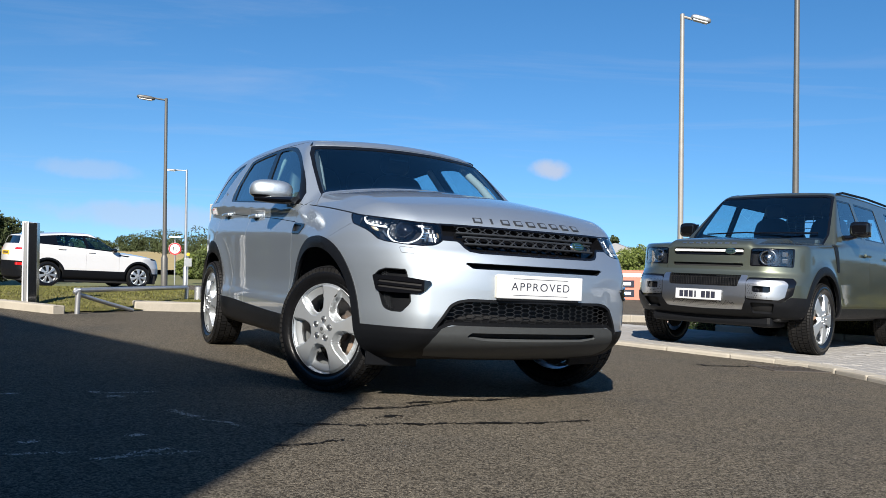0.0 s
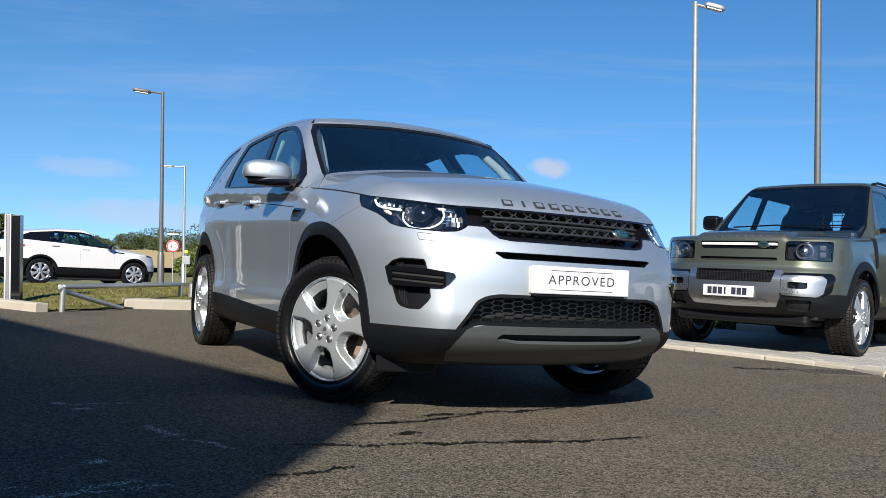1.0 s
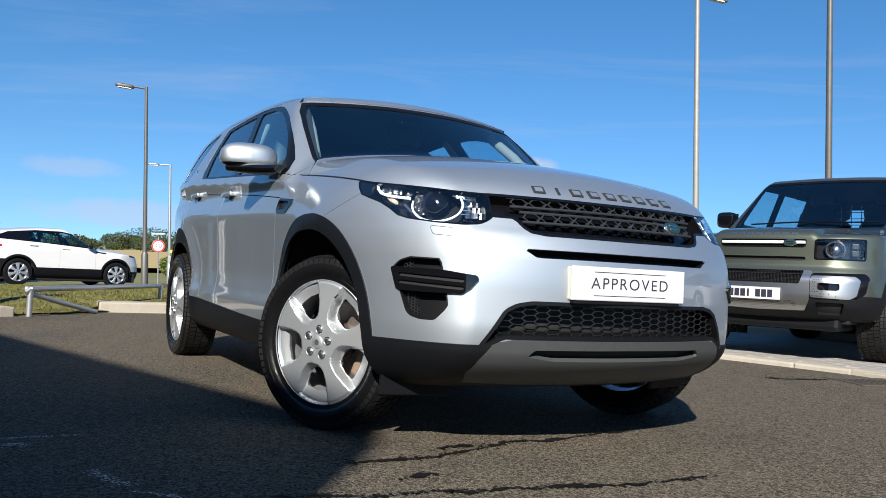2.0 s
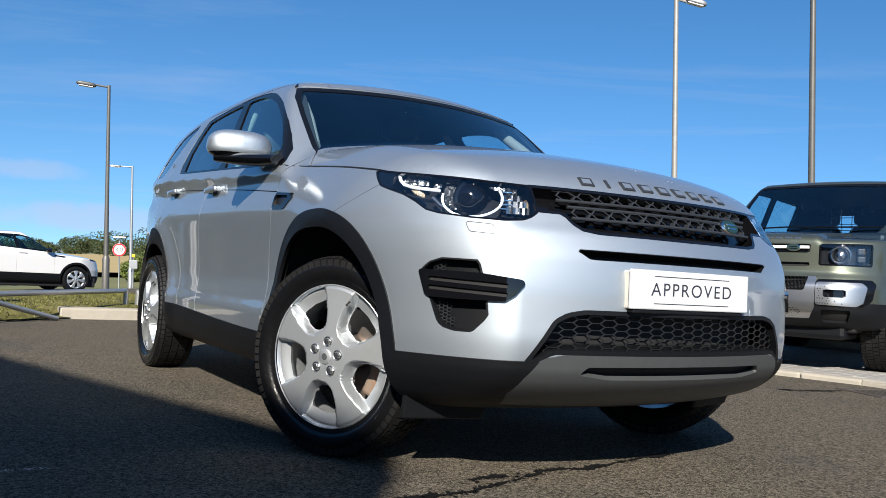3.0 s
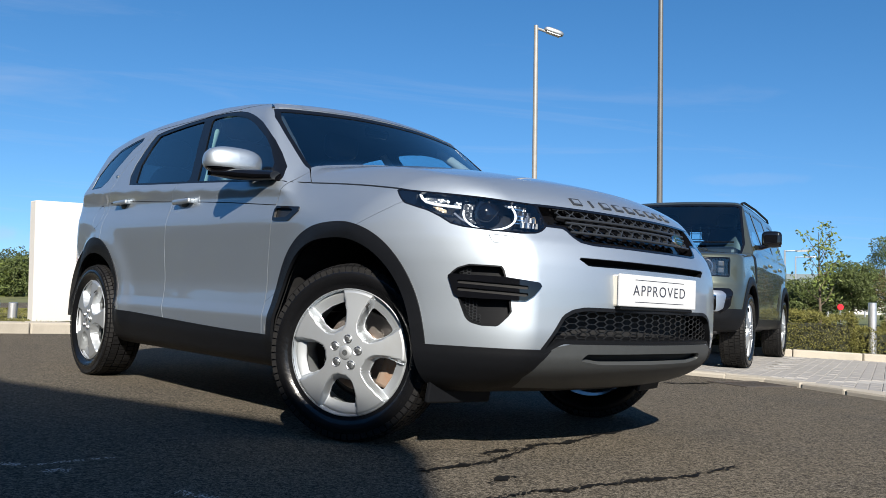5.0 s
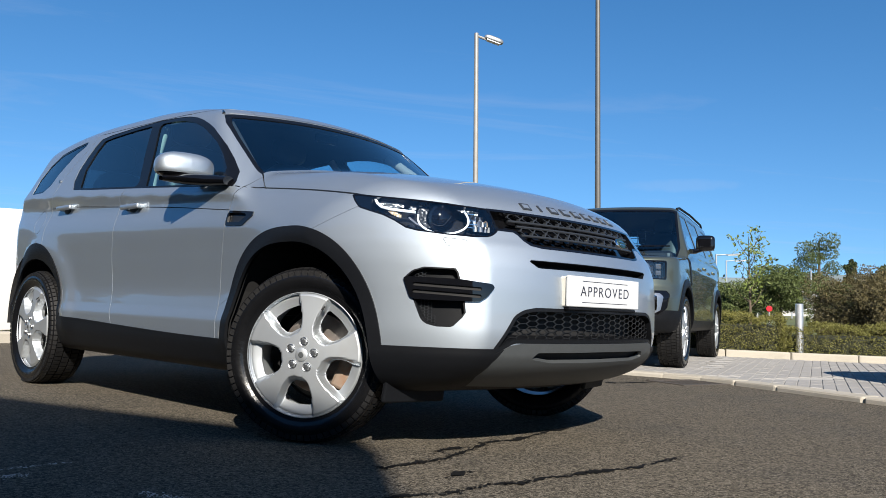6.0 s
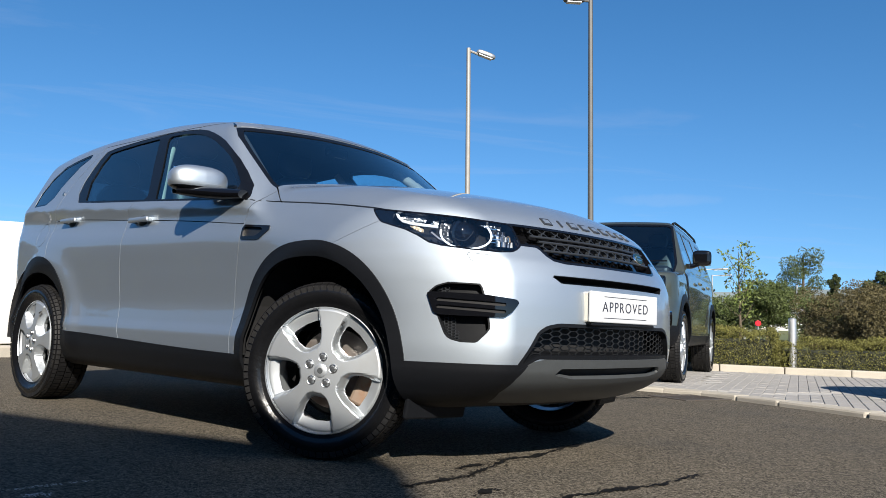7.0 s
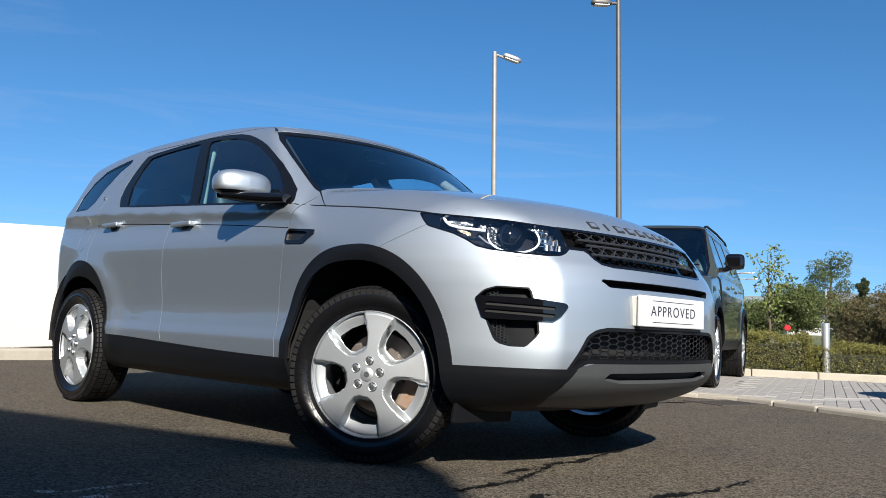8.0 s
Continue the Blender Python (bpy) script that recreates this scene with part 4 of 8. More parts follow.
    fog_poly = [(0.734, 0.676), (0.713, 0.70), (0.678, 0.714), (0.584, 0.711), (0.574, 0.666), (0.561, 0.586), (0.557, 0.543), (0.594, 0.494), (0.638, 0.494), (0.67, 0.504), (0.683, 0.519), (0.706, 0.589)]
    fog, M = parts(M, lambda X, y, z: np.maximum(outline(angle(X, y), z, fog_poly, 0.004), -X))
    vent_poly = [(-0.588, 0.974), (-0.372, 0.957), (-0.385, 0.937), (-0.446, 0.897), (-0.582, 0.902)]
    vent, M = parts(M, lambda X, y, z: beside(X, y, z, vent_poly, 0.006))
    vent_in, vent = parts(vent, lambda X, y, z: beside(X, y, z, [(-0.576, 0.962), (-0.420, 0.950), (-0.468, 0.915), (-0.572, 0.917)], 0.004))
    both_sides("fender_vent", vent, BLACK_GLOSS, root, 0.012, 0.004)
    both_sides("vent_recess", vent_in, GRILLE_BLACK, root, 0.002, -0.010)
    # lower cladding
    clad, M = parts(M, lambda X, y, z: z - sill(X))
    cf, clad = parts(clad, lambda X, y, z: -(X - 0.0))
    cs, cr = parts(clad, lambda X, y, z: -(X + 2.72))
    shell_part("front_lower_bumper", cf, PLASTIC, root, 0.014, 0.006, "black textured lower front bumper")
    both_sides("sill_cladding", cs, PLASTIC, root, 0.014, 0.006)
    shell_part("rear_lower_bumper", cr, PLASTIC, root, 0.015, 0.003)
    # painted panels with gaps between them
    gap = 0.0022
    hood_line = spline([(0.80, 0.950), (0.5, 0.958), (0.36, 0.978), (0.183, 1.010), (-0.42, 1.078), (-0.7, 1.100)])

    def hood_f(X, y, z):
        return np.maximum(np.maximum(hood_line(X) - z, -(X + 0.42 + np.maximum(0, z - 1.077) * 1.70)), z - bonnet_top(X, y) - 0.014)
    hood, M = parts(M, lambda X, y, z: hood_f(X, y, z) + gap)
    _, M = parts(M, lambda X, y, z: hood_f(X, y, z) - gap * 2)
    # the gap runs on from the bonnet to the foot of the mirror
    _, M = parts(M, lambda X, y, z: np.maximum(np.maximum(np.abs(z - hood_line(X)) - 0.0035, X + 0.40), np.maximum(-(X + 0.62), 0.5 - np.abs(y))))
    shell_part("bonnet", hood, SILVER, root, 0.014)

    gap_f = spline([(0.30, -0.585), (0.40, -0.605), (0.66, -0.622), (0.81, -0.606), (0.90, -0.592), (0.99, -0.588), (1.056, -0.560), (1.15, -0.54)])
    gap_m = spline([(0.30, -1.62), (0.40, -1.655), (0.5, -1.695), (0.60, -1.715), (0.79, -1.733), (0.93, -1.722), (1.06, -1.728), (1.14, -1.685), (1.25, -1.62)])
    gap_r = spline([(0.40, -2.49), (0.791, -2.585), (0.87, -2.690), (0.98, -2.712), (1.11, -2.698), (1.19, -2.665), (1.30, -2.645), (1.56, -2.48)])
    top_line = 1.592

    def door(X, y, z, g0, g1):
        return np.maximum(np.maximum(X - g0(z), g1(z) - X), np.maximum(0.5 - np.abs(y), z - top_line))
    for nm, g0, g1 in (("front_door", gap_f, gap_m), ("rear_door", gap_m, gap_r)):
        d, M = parts(M, lambda X, y, z: door(X, y, z, g0, g1) + gap)
        _, M = parts(M, lambda X, y, z: door(X, y, z, g0, g1) - gap)
        # the waist crease, a fine groove
        waist = spline([(-3.0, 1.113), (-2.46, 1.103), (-1.80, 1.066), (-1.15, 1.024), (-0.6, 0.979)])
        d = groove(d, lambda X, y, z: z - waist(X), 0.0022)
        for s in halves(d):
            shell_part(nm, s, SILVER, root, 0.016)
    M = groove(M, lambda X, y, z: np.maximum(np.hypot(X + 2.845, z - 1.025) - 0.075, y + 0.5), 0.0016)
    bumper_f = lambda X, y, z: np.maximum(-(X - (0.249 - (0.95 - z) * 2.1)), z - 0.975)
    bumper, M = parts(M, lambda X, y, z: bumper_f(X, y, z) + gap * 0.7)
    _, M = parts(M, lambda X, y, z: bumper_f(X, y, z) - gap * 0.7)
    shell_part("front_bumper", bumper, SILVER, root, 0.022)
    fender, M = parts(M, lambda X, y, z: np.maximum(-(X + 0.61), z - hood_line(X)))
    both_sides("front_wing", fender, SILVER, root, 0.014)
    shell_part("body", M, SILVER, root, 0.014)

    # dark structure behind the panels, headlining round the windows coloured dark as if unlit
    inn, _ = cut(inner, -inner[0][:, 2] * 0 - 1)
    P_, N_, T_ = inn
    inn = (P_ - N_ * 0.024, N_, T_)
    _, inn = parts(inn, lambda X, y, z: wheel_gap(X, y, z, arch_in, 0.006))
    for fn in (lambda X, y, z: np.maximum(np.maximum(outline(np.abs(y), z, [(-0.3, 1.55), (0.42, 1.54), (0.62, 1.52), (0.70, 1.17), (0.70, 1.12), (-0.3, 1.12)]), -(X + 1.3)), X + 0.47 + 0.147 * y * y),
               lambda X, y, z: beside(X, y, z, g_front, 0.02, 0.010), lambda X, y, z: beside(X, y, z, g_rear, 0.02, 0.010), lambda X, y, z: beside(X, y, z, g_quarter, 0.02, 0.0),
               lambda X, y, z: np.maximum(outline(np.abs(y), z, [(-0.3, 1.26), (0.58, 1.26), (0.52, 1.49), (-0.3, 1.50)], 0.03), X + 3.1)):
        _, inn = parts(inn, fn)
    for poly in (grille_poly, lamp_poly, fog_poly):
        _, inn = parts(inn, lambda X, y, z: np.maximum(outline(angle(X, y), z, poly, 0.004) - 0.004, -(X + 0.1)))
    for poly in (low_poly, [(-0.2, 0.758), (0.440, 0.757), (0.395, 0.728), (-0.2, 0.728)]):
        _, inn = parts(inn, lambda X, y, z: np.maximum(outline(np.abs(y), z, poly, 0.004), -X))
    lining, under = parts(inn, lambda X, y, z: np.maximum(1.17 - z, X + 0.45))
    shell_part("headlining", lining, UNLIT_LINING, root, 0)
    shell_part("inner_structure", under, DARK, root, 0)
    cabin(root, -0.35, -3.2, 0.80, 0.48, 1.14)
    part("rear_view_mirror", box(0.03, 0.16, 0.05, (-1.04, 0, 1.52), 0.012), BLACK_GLOSS, root)
    for c in S_AXLES:
        for s in (-1, 1):
            bm = bmesh.new()
            n = 22
            ring = []
            for k in range(n + 1):
                a = math.pi * k / n
                px = c - (0.055 if c > -1 else 0.08) + 0.475 * math.copysign(abs(math.cos(a)) ** 0.8, math.cos(a))
                pz = S_HUB + 0.495 * math.sin(a) ** 0.8
                ring.append((bm.verts.new((px, s * (0.900 - 0.17 * max(0.0, math.cos(a)) * (c > -1)), pz)), bm.verts.new((px, s * 0.50, pz))))
            for p0, p1 in zip(ring, ring[1:]):
                bm.faces.new((p0[0], p1[0], p1[1], p0[1]))
            bm.faces.new([r[1] for r in ring])
            part("wheel_well", bm, DARK, root)
    part("underbody", box(3.75, 1.40, 0.14, (-1.48, 0, 0.30), 0.03), DARK, root)
    part("axle_beam", tube([(-2.72, -0.7, 0.33), (-2.72, 0.7, 0.33)], 0.05, 10), DARK, root)
    part("silencer", box(0.5, 0.9, 0.16, (-3.25, 0, 0.31), 0.05, 3), DARK, root)

    # wheels: front pair steered
    rec_o = [(0.094, -0.022), (0.104, -0.044), (0.140, -0.064), (0.190, -0.077), (0.262, -0.092), (0.262, 0.092), (0.190, 0.077), (0.140, 0.064), (0.104, 0.044), (0.094, 0.022)]
    hole_o = [(0.110, -0.024), (0.122, -0.042), (0.150, -0.056), (0.196, -0.065), (0.204, 0.0), (0.196, 0.065), (0.150, 0.056), (0.122, 0.042), (0.110, 0.024)]
    for c, side, ang, steer in ((-0.056, 0.787, 46, 28), (-2.787, 0.817, 40, 0)):
        wheel(root, c, -side, 0.354, 0.358, 0.230, 0.252, pose(0, 0, 0, 0, 0, steer), 5, radians(ang), rec_o, hole_o)
        wheel(root, c, side, 0.354, 0.358, 0.230, 0.252, pose(0, 0, 0, 0, 0, 180 + steer), 5, radians(ang + 20), rec_o, hole_o)

    # front lamps: bowl, rings, tube and cover
    def at(th, zz, inn_=0.0, sgn=-1):
        """A point on the nose at plan angle th and height zz."""
        rr = np.linspace(2.0, 0.3, 500)
        ins = f(-0.4 + rr * math.cos(th), sgn * rr * math.sin(th), np.full(500, zz)) < 0
        r = float(rr[ins.argmax()])
        rr = np.linspace(r + 0.0035, r - 0.0002, 24)
        r = float(rr[(f(-0.4 + rr * math.cos(th), sgn * rr * math.sin(th), np.full(24, zz)) < 0).argmax()])
        r -= inn_
        return (-0.4 + r * math.cos(th), sgn * r * math.sin(th), zz)

    for s, half in zip((-1, 1), halves(lamp)):
        bowl = shell_part("headlamp", half, LENS_DARK, root, 0.03, -0.075, "clear headlamp with ring-shaped daytime light")
        shell_part("lamp_cover", half, LENS_CLEAR, bowl, 0.0, -0.001)
        edge, _ = cut(half, -outline(angle(half[0][:, 0], half[0][:, 1]), half[0][:, 2], lamp_poly, 0.004) - 0.006)
        shell_part("lamp_edge", edge, BLACK_GLOSS, bowl, 0.07, 0.0)
        side_l, _ = cut(half, -(angle(half[0][:, 0], half[0][:, 1]) - 0.862))
        shell_part("lamp_side", side_l, BLACK_GLOSS, bowl, 0.05, -0.002)
        ring = [at(0.614 + 0.082 * math.cos(a), 0.905 + 0.062 * math.sin(a), 0.030, s) for a in np.linspace(radians(-155), radians(12), 26)]
        part("light_ring", tube(ring, 0.0038, 8), DRL, bowl)
        ring2 = [at(0.614 + 0.082 * math.cos(a), 0.905 + 0.062 * math.sin(a), 0.030, s) for a in np.linspace(radians(150), radians(205), 10)]
        part("light_ring", tube(ring2, 0.0040, 8), DRL, bowl)
        part("light_tube", tube([at(t, q, 0.022, s) for t, q in ((0.853, 0.988), (0.842, 0.965), (0.826, 0.950), (0.795, 0.940), (0.75, 0.933), (0.705, 0.927))], 0.0055, 8), DRL, bowl)
        c0 = Vector(at(0.614, 0.905, 0.075, s))
        lens = lathe([(0.0005, 0.0), (0.03, 0.006), (0.045, 0.018), (0.050, 0.028), (0.060, 0.030), (0.062, 0.045)], 32, "Z")
        d = Vector((1, 0.35 * s, 0)).normalized()
        bmesh.ops.transform(lens, matrix=Matrix.Translation(c0 + d * 0.045) @ d.to_track_quat("-Z", "Y").to_matrix().to_4x4(), verts=lens.verts)
        part("projector", lens, BLACK_GLOSS, bowl, smooth=True)
        def bowl_at(nm, t, q, inn_, sc, mt, flip=0.35):
            bm = lathe([(0.004, 0.030), (0.014, 0.026), (0.024, 0.014), (0.030, 0.0)], 24, "Z")
            dd = Vector((1, flip * s, 0)).normalized()
            bmesh.ops.transform(bm, matrix=Matrix.Translation(at(t, q, inn_, s)) @ dd.to_track_quat("-Z", "Y").to_matrix().to_4x4() @ Matrix.Diagonal((*sc, 1, 1)), verts=bm.verts)
            return part(nm, bm, mt, bowl, smooth=True)
        def facets(nm, poly, du, dz, inn_, mt, tilt):
            """A field of small mirror facets on the bowl, each turned a little its own way."""
            us, zs = [p[0] for p in poly], [p[1] for p in poly]
            Pv, Fv = [], []
            for i in range(int((max(us) - min(us)) / du) + 1):
                for j in range(int((max(zs) - min(zs)) / dz) + 1):
                    u, q = min(us) + (i + 0.5) * du, min(zs) + (j + 0.5) * dz
                    if outline(np.array([u]), np.array([q]), poly)[0] > 0.001:
                        continue
                    mid = Vector(at(u, q, inn_, s))
                    out = Vector((math.cos(u), s * math.sin(u), 0.0))
                    side = Vector((-s * math.sin(u), math.cos(u), 0.0)) if s > 0 else Vector((math.sin(u), math.cos(u), 0.0))
                    up = Vector((0, 0, 1))
                    ta, tb = radians(RND.uniform(-tilt, tilt)), radians(RND.uniform(-tilt, tilt))
                    wide = du * 1.25 * 0.52
                    b = len(Pv)
                    for back in (0.0, 0.004):
                        for e, g in ((-1, -1), (1, -1), (1, 1), (-1, 1)):
                            p = mid + side * (e * wide) + up * (g * dz * 0.52) + out * (e * wide * math.tan(ta) + g * dz * 0.5 * math.tan(tb) - back)
                            Pv.append(tuple(p))
                    Fv += [(b, b + 1, b + 2, b + 3), (b + 7, b + 6, b + 5, b + 4)] + [(b + k, b + 4 + k, b + 4 + (k + 1) % 4, b + (k + 1) % 4) for k in range(4)]
            return raw(nm, Pv, Fv, mt, bowl)
        # reflectors: outer pair, the ring's surround, the tall inner one with its amber bulb
        facets("outer_reflector", [(0.832, 0.958), (0.826, 0.985), (0.745, 0.976), (0.748, 0.946), (0.80, 0.948)], 0.0042, 0.0038, 0.034, REFLECTOR, 16)
        facets("side_reflector", [(0.797, 0.930), (0.775, 0.930), (0.752, 0.914), (0.756, 0.906), (0.785, 0.920)], 0.0042, 0.0038, 0.030, AMBER, 20)
        facets("inner_reflector", [(0.530, 0.925), (0.500, 0.935), (0.478, 0.905), (0.462, 0.862), (0.520, 0.858)], 0.0060, 0.020, 0.030, REFLECTOR, 26)
        facets("upper_reflector", [(0.566, 0.938), (0.545, 0.951), (0.486, 0.948), (0.515, 0.935), (0.545, 0.930)], 0.0045, 0.0036, 0.026, REFLECTOR, 16)
        facets("projector_reflector", [(0.692, 0.940), (0.665, 0.950), (0.640, 0.925), (0.636, 0.880), (0.664, 0.868), (0.690, 0.890)], 0.0045, 0.0045, 0.050, GRILLE_GREY, 24)
        facets("lamp_shutter", [(0.724, 0.938), (0.716, 0.950), (0.702, 0.949), (0.708, 0.932)], 0.006, 0.006, 0.030, REFLECTOR, 20)
        bowl_at("indicator", 0.470, 0.884, 0.034, (0.34, 0.7), AMBER, 0.2)
        for k in range(5):
            q = 0.872 + 0.014 * k
            part("reflector_flute", box(0.010, 0.040, 0.004, at(0.522, q, 0.034, s), 0.001, turn=pose(0, 0, 0, 0, 0, s * 25)), CHROME, bowl)
        for k in range(4):
            part("reflector_rib", box(0.012, 0.016 + 0.010 * k, 0.005, at(0.640 - 0.004 * k, 0.932 - 0.007 * k, 0.050, s), 0.001, turn=pose(0, 0, 0, 0, 0, s * 35)), CHROME, bowl)
        part("bowl_step", tube([at(t, q, 0.036, s) for t, q in ((0.725, 0.905), (0.700, 0.880), (0.668, 0.862))], 0.006, 6), SATIN, bowl)
        part("bowl_step", tube([at(t, q, 0.040, s) for t, q in ((0.69, 0.955), (0.62, 0.962), (0.545, 0.950))], 0.004, 6), SATIN, bowl)

    # washer covers in the bumper, outlined by a fine gap
    for s in (-1, 1):
        wc = [(0.619, 0.826), (0.560, 0.820), (0.553, 0.814), (0.545, 0.795), (0.550, 0.790), (0.608, 0.795), (0.614, 0.800), (0.622, 0.820), (0.619, 0.826)]
        pts = [at(p[0] + (q[0] - p[0]) * k / 4, p[1] + (q[1] - p[1]) * k / 4, -0.0001, s) for p, q in zip(wc, wc[1:]) for k in range(4)]
        part("washer_gap", tube(pts + pts[:1], 0.0011, 5), GREY_TRIM, root)

    # grille: two bars of honeycomb in a black frame
    gr = shell_part("grille", grille, BLACK_GLOSS, root, 0.0, -0.045, "black honeycomb grille with two grey bars")
    edge, _ = parts(grille, lambda X, y, z: -outline(angle(X, y), z, grille_poly, 0.004) - 0.010)
    shell_part("grille_frame", edge, BLACK_GLOSS, gr, 0.045, 0.0)

    def nose_point(yy, zz, out=0.0):
        xx = 0.862 + float(S_NOSE(zz)) - 0.30 * yy * yy - 4.2 * max(0, abs(yy) - 0.6) ** 2
        return (xx + out, yy, zz), (1.0, 0.6 * yy, 0.0)

    for z0, z1, wid in ((0.912, 0.946, 0.440), (0.856, 0.892, 0.412)):
        for zz in (z0, z1):
            pts = [nose_point(yy, zz, -0.010)[0] for yy in np.linspace(-wid, wid, 25)]
            part("grille_bar", tube(pts, 0.0055, 8), GRILLE_GREY, gr, smooth=True)
        cells = [(-wid + 0.04 + k * (2 * wid - 0.08) / 11, (z0 + z1) / 2) for k in range(12)]
        mesh_grille("honeycomb", gr, GRILLE_GREY, (cells, 0.070, z1 - z0 - 0.004), lambda u, v: nose_point(u, v, -0.008), deep=0.018)
        for k in range(11):
            u = -wid + 0.04 + (k + 0.5) * (2 * wid - 0.08) / 11
            part("grille_link", box(0.012, 0.012, 0.005, nose_point(u, (z0 + z1) / 2, -0.014)[0], 0.002), GRILLE_GREY, gr)
    c, _ = nose_point(0.294, 0.881, -0.001)
    bm = lathe([(0.0005, 0.006), (0.9, 0.006), (1.0, 0.0), (1.0, -0.01)], 36, "Z")
    m = Matrix.Translation(c) @ Vector((1, 0.19, 0.45)).to_track_quat("Z", "Y").to_matrix().to_4x4()
    badge = part("badge", bm, CHROME, root, "green oval badge with a bright rim", smooth=True)
    badge.matrix_local = m @ Matrix.Diagonal((0.052, 0.027, 1, 1))
    badge_face = part("badge_face", lathe([(0.0005, 0.0085), (0.86, 0.0085), (0.9, 0.006)], 36, "Z"), BADGE_GREEN, badge)
    for v in (0.28, -0.28):
        part("badge_bar", box(1.0, 0.20, 0.002, (0, v, 0.009), 0.0), CHROME, badge)
    # raised row of marks on the bonnet's edge, and a thin slot with its lip
    for k in range(9):
        yy = -0.300 + k * 0.0795
        px = on_body(f, None, yy, 0.985, 0.2, 1.0)
        nrm = Vector(slope_of(f, np.array([[px, yy, 0.985]]))[0]).normalized()
        m = Matrix.Translation((px, yy, 0.985)) @ nrm.to_track_quat("Z", "Y").to_matrix().to_4x4()
        part("bonnet_mark", box(0.050 if k != 1 else 0.012, 0.042, 0.005, (0, 0, 0.002), 0.0015), GRILLE_GREY, root).matrix_local = m
        if k != 1:
            part("mark_inset", box(0.032, 0.024, 0.002, (0.003 if k % 2 else 0.0, 0, 0.0046), 0.0), SILVER, root).matrix_local = m
    shell_part("bumper_slot", slot, PLASTIC, root, 0.0, -0.050)
    lip, _ = parts(slot, lambda X, y, z: -outline(np.abs(y), z, [(-0.2, 0.758), (0.440, 0.757), (0.395, 0.728), (-0.2, 0.728)], 0.004) - 0.002)
    shell_part("slot_edge", lip, PLASTIC, root, 0.05, -0.001)
    lg = shell_part("lower_grille", low_g, DARK, root, 0.0, -0.10, "black honeycomb lower air intake")
    edge, _ = parts(low_g, lambda X, y, z: -outline(np.abs(y), z, low_poly, 0.006) - 0.014)
    shell_part("intake_frame", edge, PLASTIC, lg, 0.09, 0.0)
    cells = []
    for k in range(-12, 13):
        for j in range(7):
            u, zz = k * 0.045, 0.440 + j * 0.0215 + (0.01075 if k % 2 else 0)
            if 0.446 < zz < 0.574 and abs(u) < 0.535 - max(0, zz - 0.45) * 0.60:
                cells.append((u, zz))
    mesh_grille("intake_net", lg, GRILLE_BLACK, (cells, 0.060, 0.0215), lambda u, v: nose_point(u, v, -0.020), thin=0.91, deep=0.004)

    # fog lamp niches
    bar_poly = [(0.738, 0.677), (0.578, 0.671), (0.488, 0.657), (0.478, 0.646), (0.50, 0.610), (0.521, 0.591), (0.633, 0.591), (0.701, 0.593), (0.716, 0.602)]
    for s, half in zip((-1, 1), halves(fog)):
        nv = shell_part("fog_niche", half, PLASTIC, root, 0.0, -0.035, "black slatted corner air intake")
        edge, _ = cut(half, -outline(angle(half[0][:, 0], half[0][:, 1]), half[0][:, 2], fog_poly, 0.004) - 0.005)
        shell_part("niche_edge", edge, PLASTIC, nv, 0.035, 0.0)
        cells = []
        for k in range(-3, 4):
            for j in range(22):
                u, q = 0.664 + k * 0.0105, 0.498 + 0.0105 * j + (0.00525 if k % 2 else 0)
                if outline(np.array([u]), np.array([q]), [(0.706, 0.70), (0.668, 0.708), (0.655, 0.60), (0.632, 0.505), (0.660, 0.505), (0.676, 0.52), (0.698, 0.59)])[0] < -0.003:
                    cells.append((u, q))

        def place(u, v, s=s):
            return at(u, v, 0.024, s), (math.cos(u), s * math.sin(u), 0)
        mesh_grille("niche_net", nv, GRILLE_GREY, (cells, 0.014, 0.0105), place, thin=0.80, deep=0.004)
        # slatted blade that spans the niche
        for poly, lift in ((bar_poly, 0.010),):
            sub, _ = cut(fog_src, np.maximum(np.maximum(outline(angle(fog_src[0][:, 0], fog_src[0][:, 1]), fog_src[0][:, 2], poly, 0.006), -fog_src[0][:, 0]), -s * fog_src[0][:, 1]))
            for w0 in (0.642, 0.616):
                _, sub = cut(sub, np.maximum(np.abs(sub[0][:, 2] - w0 - (angle(sub[0][:, 0], sub[0][:, 1]) - 0.6) * 0.07) - 0.0065, np.abs(angle(sub[0][:, 0], sub[0][:, 1]) - 0.612) - 0.095))
            bl = shell_part("niche_blade", sub, BLACK_GLOSS, nv, 0.022, lift)
        back, _ = cut(fog_src, np.maximum(np.maximum(outline(angle(fog_src[0][:, 0], fog_src[0][:, 1]), fog_src[0][:, 2], bar_poly, 0.02) + 0.006, -fog_src[0][:, 0]), -s * fog_src[0][:, 1]))
        shell_part("blade_back", back, DARK, nv, 0.0, 0.002)

    # plate in its tray
    plate = part("number_plate", box(0.012, 0.535, 0.122, (0.866, -0.022, 0.648), 0.004), PLATE_WHITE, root, "white dealer plate with the word APPROVED")
    part("plate_backing", box(0.060, 0.520, 0.118, (0.829, -0.022, 0.646), 0.006), PLATE_CREAM, root)
    part("plate_foot", box(0.03, 0.50, 0.012, (0.852, -0.022, 0.580), 0.004), PLASTIC, root)
    m = pose(0.8725, -0.022, 0.648, 90, 0, 90)
    lettering("APPROVED", 0.067, INK, "plate_word", plate, m @ Matrix.Diagonal((0.955, 0.86, 1, 1)), thin=0.0005)
    for dz in (0.042, -0.042):
        part("plate_line", box(0.001, 0.34, 0.0022, (0.8726, -0.022, 0.648 + dz)), INK, plate)

